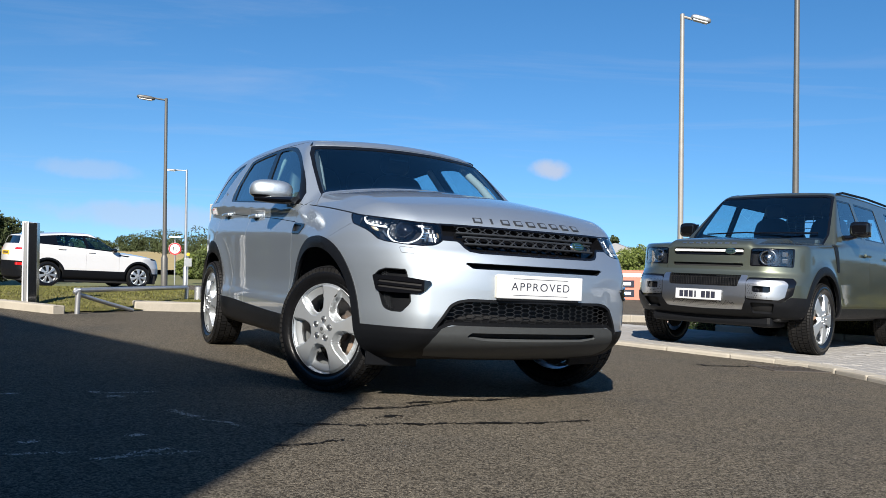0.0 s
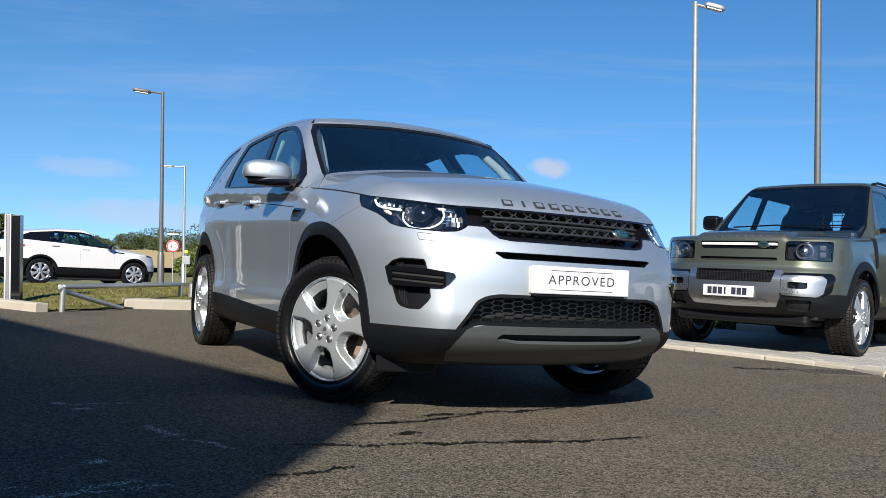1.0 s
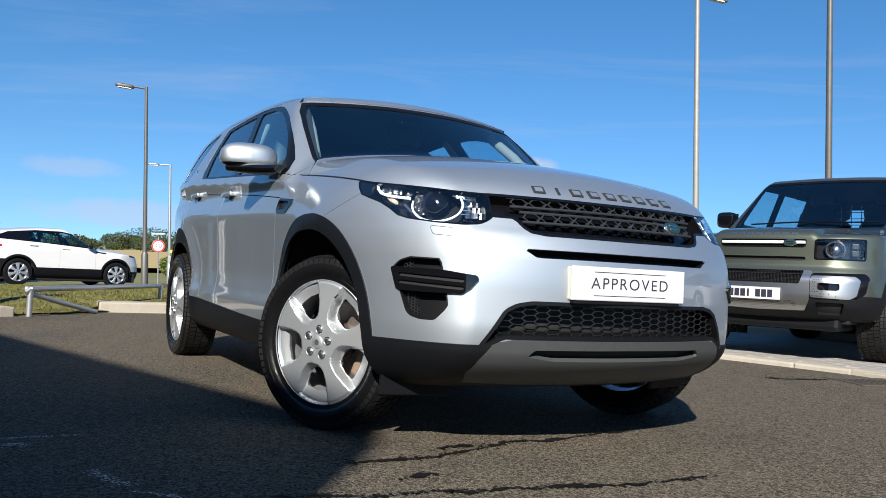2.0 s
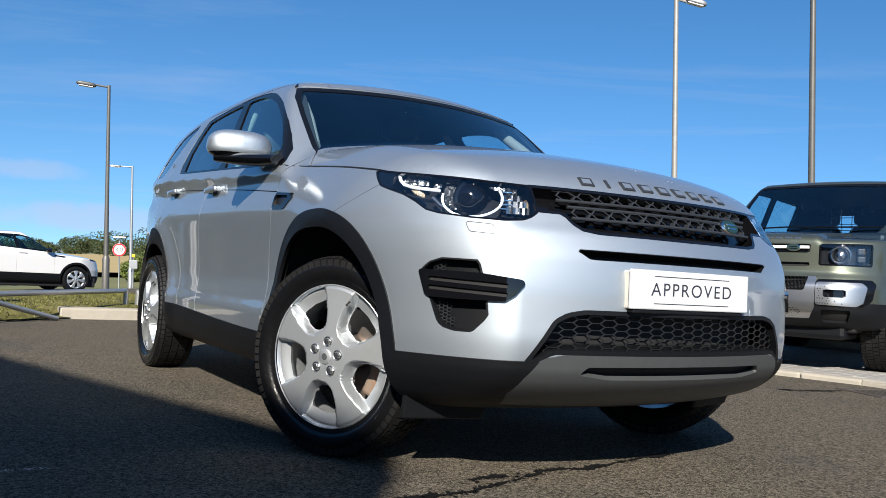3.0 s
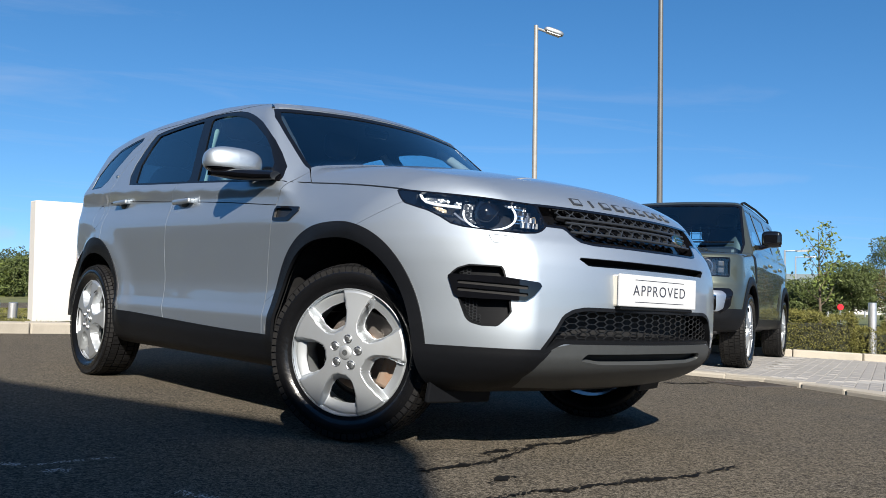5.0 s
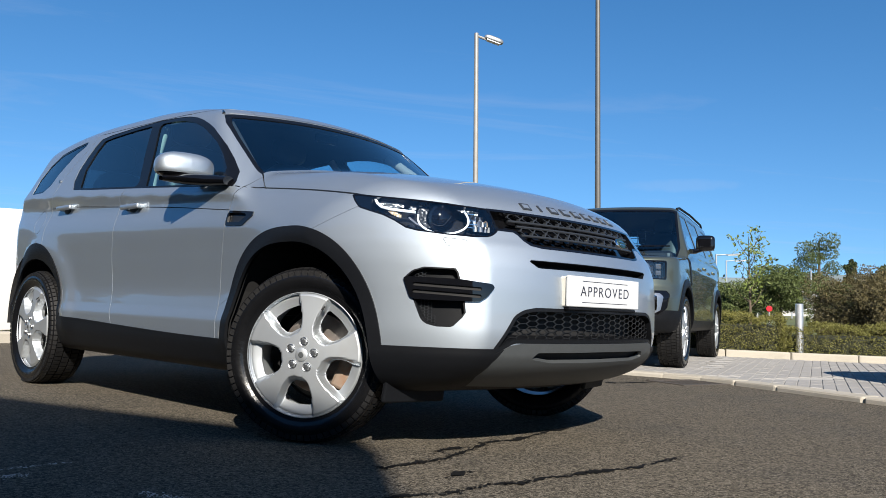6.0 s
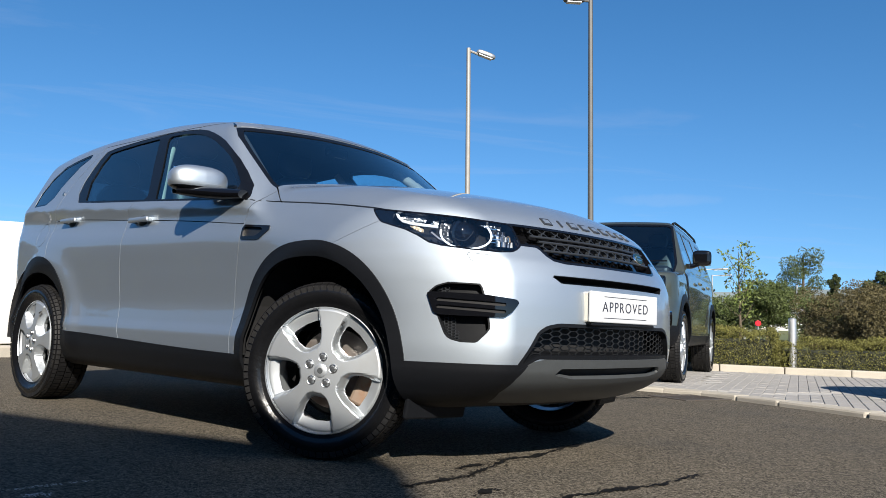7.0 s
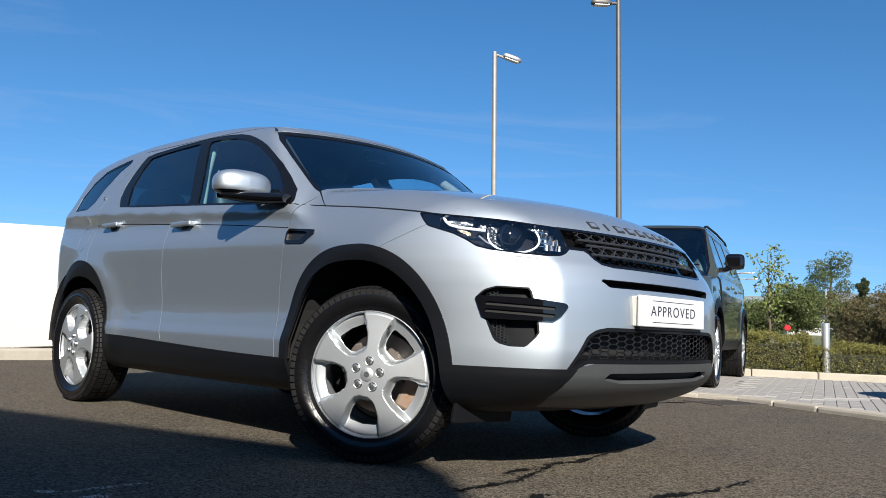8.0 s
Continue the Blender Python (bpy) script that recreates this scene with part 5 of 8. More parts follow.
    # mirrors
    for s in (-1, 1):
        def mf(x, y, z):
            x = x + 0.10 * np.abs(y) ** 1.0 * 0.4
            q = (np.abs(x / 0.085) ** 2.4 + np.abs(y / 0.140) ** 3.0 + np.abs((z + 0.008) / np.where(z > -0.008, 0.074, 0.062)) ** 2.6) ** (1 / 2.6)
            return np.maximum((q - 1) * 0.08, -x - 0.060)
        mm = solid(mf, (-0.12, -0.17, -0.12), (0.13, 0.17, 0.11), 0.009)
        lowm, up_ = cut(mm, mm[0][:, 2] + 0.040)
        mr = new("door_mirror")
        mr.parent = root
        mr.matrix_local = pose(-0.855, s * 0.985, 1.190, 0, 0, s * 8)
        shell_part("mirror_cap", up_, SILVER, mr, 0.006)
        shell_part("mirror_base", lowm, BLACK_GLOSS, mr, 0.006, -0.002)
        part("mirror_glass", box(0.004, 0.20, 0.13, (-0.060, 0, -0.005), 0.001), CHROME, mr)
        arm = tube([(0.0, s * 0.10, 0.0), (0.05, s * 0.0, 0.0), (0.13, -s * 0.075, -0.012), (0.225, -s * 0.125, -0.020)], [0.030, 0.052, 0.050, 0.040], 14)
        bmesh.ops.transform(arm, matrix=Matrix.Translation((0, 0, -0.064)) @ Matrix.Diagonal((1, 1, 0.55, 1)), verts=arm.verts)
        part("mirror_arm", arm, BLACK_GLOSS, mr, smooth=True)
        # handles
        for hx, hz in ((-1.548, 1.046), (-2.450, 1.094)):
            yb = on_body(f, hx, None, hz, 0.5, 1.1)
            hd = new("door_handle")
            hd.parent = root
            hd.matrix_local = pose(hx, s * yb, hz, 0, 0, 0)
            part("handle_bar", box(0.205, 0.020, 0.028, (0, s * 0.028, 0.004), 0.009, 3), SILVER, hd, smooth=True)
            part("handle_foot", box(0.05, 0.05, 0.026, (0.075, s * 0.012, 0.004), 0.008, 2), SILVER, hd)
            part("handle_foot", box(0.04, 0.05, 0.026, (-0.080, s * 0.012, 0.004), 0.008, 2), SILVER, hd)
            superblock((0.0, s * -0.004, -0.002), (0.055, 0.012, 0.040), 2.2, 0.008, GREY_TRIM, "handle_cup", hd)
        part("deflector", box(0.022, 0.28, 0.105, (0.40, s * 0.640, 0.243), 0.010, 3, turn=pose(0, 0, 0, 0, 14, s * 14)), PLASTIC, root)
        part("side_badge", lathe([(0.0005, -0.004), (0.014, -0.004), (0.018, 0.0)], 16), SATIN, root).matrix_local = pose(-2.68, s * on_body(f, -2.68, None, 1.284, 0.4, 1.1), 1.284, 0, 0, 0 if s < 0 else 180)
    for s in (-1, 1):
        part("pillar_trim", tube([(-0.76, s * 0.675, 1.22), (-0.94, s * 0.640, 1.37), (-1.16, s * 0.600, 1.515)], [0.030, 0.030, 0.028], 10), TRIM_BEIGE, root, smooth=True)
        part("pillar_trim", tube([(-1.55, s * 0.80, 1.15), (-1.66, s * 0.72, 1.36), (-1.77, s * 0.62, 1.56)], [0.026, 0.024, 0.024], 10), TRIM_BEIGE, root, smooth=True)
    part("wiper", tube([(-0.47, -0.52, 1.190), (-0.44, -0.1, 1.205), (-0.46, 0.3, 1.195)], 0.008, 6), BLACK_GLOSS, root)
    # satin tube adds the roof edge's sun glint above the glass; black gutter ends
    edge_pts = []
    for v in np.linspace(-0.63, 0.63, 27):
        q = float(np.interp(abs(v), [p[0] for p in scr[:5]], [p[1] for p in scr[:5]])) + 0.004
        edge_pts.append((on_body(f, None, v, q, -1.6, -0.6), v, q))
    part("roof_edge", tube(edge_pts, 0.0045, 6), SATIN, root, smooth=True)
    for s in (-1, 1):
        part("gutter_end", tube([(on_body(f, None, s * v, q, -1.7, -0.6) + 0.002, s * v, q) for v, q in ((0.652, 1.548), (0.640, 1.562), (0.622, 1.582))], [0.009, 0.008, 0.003], 8), BLACK_GLOSS, root, smooth=True)
    return root


fog_src = solid(sport_body, (0.3, -0.92, 0.46), (0.88, 0.92, 0.74), 0.0085)
silver_car()
# ---- kerbs, paving, grass and the white wall ----
rng = np.random.default_rng(7)


def kerb_stone(name, p0, p1, width, height, group, drop=0.0):
    """One kerb stone from p0 to p1 on the ground, worn along its edges."""
    a, b = Vector((*p0, 0)), Vector((*p1, 0))
    d = b - a
    m = (a + b) / 2
    z = float(rise(m.x, m.y))
    bm = box(d.length - 0.008, width, height + 0.12, (0, 0, (height - 0.12) / 2), 0.018, 2)
    for v in bm.verts:
        v.co += Vector((rng.normal(), rng.normal(), rng.normal())) * 0.0015
    ob = part(name, bm, KERB)
    ob.matrix_world = pose(m.x, m.y, z - drop, 0, 0, math.degrees(math.atan2(d.y, d.x)))
    return tagged(ob, "weathered pale concrete kerb stone", "kerb", group, "structure")


def kerb_run(points, width, height, group, stone=0.9):
    pts = [Vector(p) for p in points]
    for a, b in zip(pts, pts[1:]):
        n = max(1, round((b - a).length / stone))
        for k in range(n):
            kerb_stone("kerb_stone", a.lerp(b, k / n), a.lerp(b, (k + 1) / n), width, height, group)


kerb_run([(-15.5, 14.2), (-8.5, 10.95), (-6.2, 9.85), (-5.15, 9.32)], 0.16, 0.10, "kerb by the grass")
wall_kerb = [car_xy(-7.42, l) for l in (-0.95, 0.0, 2.0, 6.0, 12.0)]
kerb_run(wall_kerb, 0.30, 0.125, "kerb before the white wall")
paving_edge = [(-1.2, 12.1), (1.38, 9.62), (2.45, 8.62), (2.80, 8.28), (3.02, 7.95), (3.12, 7.55), (3.20, 7.10), (3.34, 6.30), (3.75, 4.3), (4.9, -1.0), (6.0, -6.0)]
kerb_run(paving_edge, 0.20, 0.045, "kerb of the paved bay", 0.6)
hedge_kerb = [(3.4, 13.28), (5.84, 12.03), (7.45, 11.22), (10.5, 9.72), (16.0, 7.0)]
kerb_run(hedge_kerb, 0.14, 0.13, "kerb before the hedge")


def between(x, pts):
    p = sorted(pts)
    return np.interp(x, [q[0] for q in p], [q[1] for q in p])


def paving():
    """The parking bay of grey blocks: the nearest are pieces, the rest is joined."""
    root = thing("pavement", pose(0, 0, 0), "grey concrete block paving with sandy joints", "paving", kind="structure")
    xs, ys = np.linspace(-1.5, 18, 70), np.linspace(-6.5, 14, 70)
    # bed under the blocks
    X, Y = np.meshgrid(xs, ys, indexing="ij")
    P = np.stack([X.ravel(), Y.ravel(), (rise(X, Y) + 0.026).ravel()], 1)
    i = np.arange(len(P)).reshape(len(xs), len(ys))
    T = np.concatenate([np.stack([i[:-1, :-1].ravel(), i[1:, :-1].ravel(), i[1:, 1:].ravel()], 1), np.stack([i[:-1, :-1].ravel(), i[1:, 1:].ravel(), i[:-1, 1:].ravel()], 1)])
    N = np.tile((0.0, 0.0, 1.0), (len(P), 1))

    def side(x, y):
        # below nought on the paved side of the edge and before the hedge
        ed = np.array(paving_edge)
        ye = between(x, [(-1.2, 12.1), (1.38, 9.62), (2.45, 8.62), (2.80, 8.28), (3.02, 7.95)])
        xe = np.interp(y, ed[::-1, 1], ed[::-1, 0])
        d1 = np.maximum(np.where(y > 7.95, ye - y, -1), np.where(y <= 7.95, xe - x, -1))
        d2 = y - between(x, [(-3, 16.6)] + hedge_kerb)
        return np.maximum(d1, d2)
    bed, _ = cut((P, N, T), side(P[:, 0], P[:, 1]))
    bedo = raw("bed", bed[0], bed[2], JOINT, root)
    # block mesh: 200 x 100 x 60, chamfered top
    L_, W_, c = 0.1972, 0.0972, 0.005
    Pb = [(-L_ / 2, -W_ / 2, -0.03), (L_ / 2, -W_ / 2, -0.03), (L_ / 2, W_ / 2, -0.03), (-L_ / 2, W_ / 2, -0.03), (-L_ / 2, -W_ / 2, -c), (L_ / 2, -W_ / 2, -c), (L_ / 2, W_ / 2, -c), (-L_ / 2, W_ / 2, -c),
          (-L_ / 2 + c, -W_ / 2 + c, 0), (L_ / 2 - c, -W_ / 2 + c, 0), (L_ / 2 - c, W_ / 2 - c, 0), (-L_ / 2 + c, W_ / 2 - c, 0)]
    Fb = [(8, 9, 10, 11)] + [(a, (a + 1) % 4, 4 + (a + 1) % 4, 4 + a) for a in range(4)] + [(4 + a, 4 + (a + 1) % 4, 8 + (a + 1) % 4, 8 + a) for a in range(4)]
    ang = radians(51.6)
    ca, sa = math.cos(ang), math.sin(ang)
    near, rest = [], []
    for r in range(-190, 190):
        for k in range(-95, 95):
            # laid in stretcher bond along the bay
            u, v = (k + (0.5 if r % 2 else 0)) * 0.200, r * 0.100
            x, y = 6.0 + u * ca - v * sa, 8.0 + u * sa + v * ca
            if x < 0.9 or x > 12.5 or y < 2.0 or y > 13.0:
                continue
            if max(side(np.array([x + dx]), np.array([y + dy]))[0] for dx, dy in ((0.09, 0.09), (-0.09, 0.09), (0.09, -0.09), (-0.09, -0.09))) > -0.09:
                continue
            (near if 3.1 < x < 4.75 and 6.2 < y < 9.4 and x - 3.1 < 0.9 + 0.30 * (y - 6.2) else rest).append((x, y))
    near.sort(key=lambda q: q[0] + 0.2 * q[1])
    rest += near[300:]
    me = bpy.data.meshes.new("paving_block")
    me.from_pydata(Pb, [], Fb)
    me.materials.append(BLOCK)
    for x, y in near[:300]:
        ob = new("paving_block", me)
        ob.parent = root
        ob.matrix_local = pose(x, y, float(rise(x, y)) + 0.034 + rng.normal() * 0.0012, rng.normal() * 0.25, rng.normal() * 0.25, 51.6)
    A = np.array(rest)
    zz = rise(A[:, 0], A[:, 1]) + 0.034 + rng.normal(size=len(A)) * 0.0012
    B = np.array(Pb)
    R = np.stack([B[:, 0] * ca - B[:, 1] * sa, B[:, 0] * sa + B[:, 1] * ca, B[:, 2]], 1)
    PV = (R[None] + np.stack([A[:, 0], A[:, 1], zz], 1)[:, None]).reshape(-1, 3)
    FV = (np.array(Fb)[None] + 12 * np.arange(len(A))[:, None, None]).reshape(-1, 4)
    tagged(raw("paving_blocks", PV, FV, BLOCK_JOINED, root), kind="stuff")


paving()


# grass between the forecourt and the road
def verge_line(x):
    return np.interp(x, [-60, -15.5, -8.5, -6.2, -5.15, -5.05, -4.85, -4.2, 8], [34.5, 14.25, 11.0, 9.90, 9.38, 9.9, 10.75, 11.25, 19.2])


def verge_height(x, y):
    return 0.085 * step(0.1, 1.2, y - verge_line(x)) + 0.10 * np.exp(-((y - verge_line(x) - 5) / 3.5) ** 2)


def verge():
    xs, ys = np.linspace(-24, 2, 105), np.linspace(9, 21, 60)
    X, Y = np.meshgrid(xs, ys, indexing="ij")
    P = np.stack([X.ravel(), Y.ravel(), (rise(X, Y) + verge_height(X, Y)).ravel()], 1)
    i = np.arange(len(P)).reshape(len(xs), len(ys))
    T = np.concatenate([np.stack([i[:-1, :-1].ravel(), i[1:, :-1].ravel(), i[1:, 1:].ravel()], 1), np.stack([i[:-1, :-1].ravel(), i[1:, 1:].ravel(), i[:-1, 1:].ravel()], 1)])
    N = np.tile((0.0, 0.0, 1.0), (len(P), 1))
    keep, _ = cut((P, N, T), np.maximum(verge_line(P[:, 0]) + 0.02 - P[:, 1], P[:, 1] - 16.9 - 0.02 * (P[:, 0] + 10)))
    ob = raw("grass_verge", keep[0], keep[2], GRASS_BASE, smooth=True)
    tagged(ob, "short sunlit grass verge with dry patches", "grass", kind="structure")
    # blades
    n = 60000
    x, y = rng.uniform(-15, 1, n), rng.uniform(9.3, 16.7, n)
    k = y > verge_line(x) + 0.03
    x, y = x[k], y[k]
    h = rng.uniform(0.008, 0.030, len(x))
    z = rise(x, y) + verge_height(x, y)
    a = rng.uniform(0, 2 * math.pi, len(x))
    w = 0.008
    lx, ly = rng.normal(size=len(x)) * 0.02, rng.normal(size=len(x)) * 0.02
    P = np.stack([np.stack([x - w * np.cos(a), y - w * np.sin(a), z - 0.004], 1), np.stack([x + w * np.cos(a), y + w * np.sin(a), z - 0.004], 1), np.stack([x + lx, y + ly, z + h], 1)], 1).reshape(-1, 3)
    F = np.arange(len(P)).reshape(-1, 3)
    tagged(raw("grass", P, F, GRASS), "short mown grass blades on the verge", "grass", kind="stuff")


verge()
road = tagged(sheet("road", np.linspace(-60, 14, 75), np.linspace(16.6, 34, 36), ASPHALT, -0.01), "grey asphalt road beyond the grass verge", "road", kind="structure")
pavement_far = tagged(sheet("footway", np.linspace(-60, -2, 60), np.linspace(16.85, 17.15, 3), KERB, 0.06), "pale concrete edging along the road", "kerb", kind="structure")
field = tagged(sheet("field", np.linspace(-330, -12, 60), np.linspace(62, 400, 50), FIELD, 0.35), "ripe straw-coloured cereal field", "field", kind="structure")


def white_wall():
    """A low white rendered wall, plumb, behind its kerb."""
    x0, y0 = car_xy(-8.15, 0.266)
    x1, y1 = car_xy(-8.15, 3.25)
    a = math.degrees(math.atan2(y1 - y0, x1 - x0))
    L = math.hypot(x1 - x0, y1 - y0)
    bm = box(L, 0.22, 1.512, (L / 2, 0.11, 0.756), 0.012, 2)
    ob = part("wall_white", bm, RENDER_WHITE)
    q = Vector((0, 0, 1)).rotation_difference(UP).to_matrix().to_4x4()
    ob.matrix_world = Matrix.Translation((x0, y0, 0.085)) @ q @ pose(0, 0, 0, 0, 0, a)
    tagged(ob, "low white painted wall with clean edges", "wall", kind="structure")


white_wall()


# tar cracks and old paint flecks on the asphalt
def along(points, n):
    """n places along a line of points, evenly by its length."""
    pts = np.array(points, float)
    run = np.concatenate([[0], np.cumsum(np.hypot(*np.diff(pts, axis=0).T))])
    t = np.linspace(0, run[-1], n)
    return np.stack([np.interp(t, run, pts[:, 0]), np.interp(t, run, pts[:, 1])], 1), run[-1]


def crumbs(C, size, lift):
    """Small uneven five-cornered flakes lying on the ground round places C."""
    P, F = [], []
    for (x, y), w in zip(C, size):
        a0, b = rng.uniform(0, 6.28), len(P)
        for k in range(5):
            a, q = a0 + 1.2566 * k, w * rng.uniform(0.5, 1.3)
            P.append((x + q * math.cos(a), y + 0.8 * q * math.sin(a), lift))
        F.append(tuple(range(b, b + 5)))
    return P, F


def crack(points, width):
    """A ragged tar line, 4 mm proud, with crumbs of tar along it."""
    C, L = along(points, max(8, int(sum(math.dist(a, b) for a, b in zip(points, points[1:])) / 0.011)))
    n = len(C)
    wob = np.convolve(rng.normal(size=n + 8), np.ones(5) / 5, "same")[4:-4] * 0.016 + rng.normal(size=n) * 0.003
    swell = np.abs(np.convolve(rng.normal(size=n + 16), np.ones(9) / 9, "same")[8:-8]) * 2.4
    P, F = [], []
    for i, (x, y) in enumerate(C):
        w = width * 1.35 * (0.10 + swell[i] * rng.uniform(0.4, 1.3)) * (1 if 1 < i < n - 2 else 0.1)
        P += [(x, y - w + wob[i], 0.004), (x, y + w + wob[i], 0.004)]
    F = [(2 * i, 2 * i + 2, 2 * i + 3, 2 * i + 1) for i in range(n - 1)]
    m = n * 2
    k = rng.integers(0, n, m)
    Q, G = crumbs(C[k] + np.stack([rng.normal(size=m) * 0.014, wob[k] + rng.normal(size=m) * width * 1.3], 1), rng.uniform(0.002, 0.010, m), 0.0044)
    F += [tuple(v + len(P) for v in g) for g in G]
    return tagged(raw("crack", P + Q, F, CRACK), "dark tar-filled crack across the asphalt", "crack", kind="structure")


def paint_fleck(points, width):
    """Scuffed remains of white paint: many small flakes, thinning outwards."""
    L = sum(math.dist(a, b) for a, b in zip(points, points[1:]))
    n = int(60 + 26000 * L * width)
    C, _ = along(points, 200)
    k = rng.integers(0, 200, n)
    C = C[k] + np.stack([rng.normal(size=n) * 0.012, rng.normal(size=n) * width * 0.8], 1)
    P, F = crumbs(C, rng.uniform(0.0012, 0.0050, n), 0.004)
    return tagged(raw("paint_fleck", P, F, MARK), "worn fleck of old white paint on the asphalt", "road marking", kind="structure")


CRACKS = [
    ([(0.46, 5.04), (0.31, 4.93), (0.20, 4.81), (0.03, 4.67), (-0.09, 4.61), (-0.23, 4.42), (-0.33, 4.30), (-0.41, 4.23), (-0.64, 4.08)], 0.014),
    ([(0.61, 4.25), (0.46, 4.15), (0.32, 4.06), (0.14, 4.0), (-0.07, 3.91), (-0.17, 3.86), (-0.32, 3.81), (-0.43, 3.73), (-0.65, 3.67), (-0.78, 3.62)], 0.010),
    ([(-0.47, 3.39), (-0.56, 3.30), (-0.63, 3.23), (-0.71, 3.18)], 0.012),
    ([(-0.42, 3.95), (-0.36, 4.00), (-0.31, 4.05)], 0.016),
    ([(-0.36, 4.42), (-0.28, 4.47), (-0.21, 4.51)], 0.018),
    ([(1.83, 7.58), (2.05, 7.60), (2.35, 7.72)], 0.035),
]
for pts, w in CRACKS:
    crack(pts, w)
for pts, w in (
        ([(-1.95, 4.12), (-1.90, 4.11)], 0.012), ([(-1.87, 4.10), (-1.77, 4.17), (-1.66, 4.24)], 0.010), ([(-1.80, 4.01), (-1.74, 4.05)], 0.020),
        ([(-1.37, 3.77), (-1.27, 3.69), (-1.17, 3.64)], 0.018), ([(-1.15, 3.59), (-1.02, 3.57), (-0.95, 3.50)], 0.008), ([(-1.58, 2.94), (-1.54, 2.98)], 0.016),
        ([(-1.28, 3.18), (-1.25, 3.22)], 0.016), ([(-1.16, 2.83), (-1.12, 2.93), (-1.05, 3.01)], 0.016), ([(-1.52, 2.76), (-1.32, 2.87)], 0.006),
        ([(-1.23, 2.78), (-1.15, 2.84), (-1.01, 2.95), (-0.94, 3.01)], 0.007), ([(-2.27, 3.89), (-2.23, 3.93)], 0.012)):
    paint_fleck(pts, w)


def bay_marks():
    """Worn white marks of the parking bay."""
    for (x0, y0), (x1, y1) in (((3.72, 9.16), (4.02, 9.30)), ((4.00, 9.58), (4.28, 9.72)), ((4.28, 9.94), (4.56, 10.06)), ((4.62, 10.42), (4.93, 10.54)), ((4.95, 10.85), (5.25, 10.97)), ((5.26, 11.26), (5.56, 11.38))):
        d = Vector((x1 - x0, y1 - y0))
        ob = part("bay_mark", box(d.length, 0.10, 0.006, (0, 0, 0), 0.002), FAINT_MARK)
        ob.matrix_world = pose((x0 + x1) / 2, (y0 + y1) / 2, float(rise((x0 + x1) / 2, (y0 + y1) / 2)) + 0.038, 0, 0, math.degrees(math.atan2(d.y, d.x)))
        tagged(ob, "worn white painted bay mark on the paving", "road marking", "bay marks", "structure")


bay_marks()


def drain():
    root = thing("drain_cover", pose(2.72, 7.72, 0.0, 0, 0, 15), "rusty iron drain cover set in the asphalt", "drain")
    part("cover_frame", merge(box(0.62, 0.05, 0.03, (0, 0.2, -0.006), 0.004), box(0.62, 0.05, 0.03, (0, -0.2, -0.006), 0.004), box(0.05, 0.35, 0.03, (0.285, 0, -0.006), 0.004), box(0.05, 0.35, 0.03, (-0.285, 0, -0.006), 0.004)), IRON, root)
    for k in range(9):
        part("grate_bar", box(0.025, 0.35, 0.026, (-0.24 + 0.06 * k, 0, -0.007), 0.003), IRON, root)


drain()
# ---- the green car in the bay ----
D_SIDE = spline([(0.25, 0.86), (0.40, 0.93), (0.55, 0.955), (0.80, 0.958), (1.05, 0.952), (1.18, 0.938), (1.28, 0.915), (1.4, 0.87)])
D_NOSE = spline([(0.30, -0.24), (0.42, -0.09), (0.52, -0.01), (0.60, 0.0), (0.72, -0.005), (0.80, -0.05), (0.86, -0.09), (1.12, -0.115), (1.18, -0.14), (1.25, -0.22)])
D_HOOD = spline([(0.9, 1.12), (0.72, 1.19), (0.5, 1.225), (0.0, 1.262), (-0.5, 1.288), (-1.2, 1.30), (-4.0, 1.32)])
D_ROOF = spline([(-0.8, 1.84), (-1.1, 1.895), (-1.5, 1.935), (-2.2, 1.952), (-3.2, 1.948), (-3.9, 1.93)])
D_AXLES, D_HUB = (0.0, -3.022), 0.385


def defender_body(X, y, z):
    a = np.abs(y)
    arch = 0
    for c in D_AXLES:
        arch = arch + 0.030 * np.exp(-((np.hypot(X - c, z - D_HUB) - 0.50) / 0.08) ** 2) * step(0.3, 0.45, z)
    side = a - (D_SIDE(z) + arch - 0.05 * step(-3.2, -4.0, X) - 0.04 * step(0.3, 0.9, X))
    front = X - (0.895 + D_NOSE(z) - 0.10 * a * a - 1.6 * np.maximum(0, a - 0.55) ** 2)
    tail = (-3.80 + 0.05 * step(1.2, 1.9, z) + 0.06 * a * a) - X
    top = z - (D_HOOD(X) - 0.05 * a * a - 0.035 * step(0.42, 0.50, a) * step(-0.9, -0.5, X))
    low = smax(smax(side, top, 0.05), smax(front, tail, 0.05), 0.06)
    low = smax(low, 0.38 - z, 0.05)
    gside = a - (0.895 - np.maximum(z - 1.29, -0.04) * 0.36)
    glass = (z - 1.29) * 0.735 + (X + 0.42 + 0.13 * a * a) * 0.678
    roof = z - (D_ROOF(X) - 0.05 * a * a)
    green = smax(smax(gside, roof, 0.09), smax(glass, tail, 0.04), 0.035)
    green = smax(green, 0.8 - z, 0.02)
    return smin(low, green, 0.02)


def cut_by(mesh, fn):
    return cut(mesh, fn(*mesh[0].T))


def side_poly(poly, r=0.015, grow=0.0):
    return lambda X, y, z: np.maximum(outline(X, z, poly, r) - grow, 0.45 - np.abs(y))


def front_poly(poly, r=0.006, back=0.2, grow=0.0):
    return lambda X, y, z: np.maximum(outline(np.abs(y), z, poly, r) - grow, back - X)


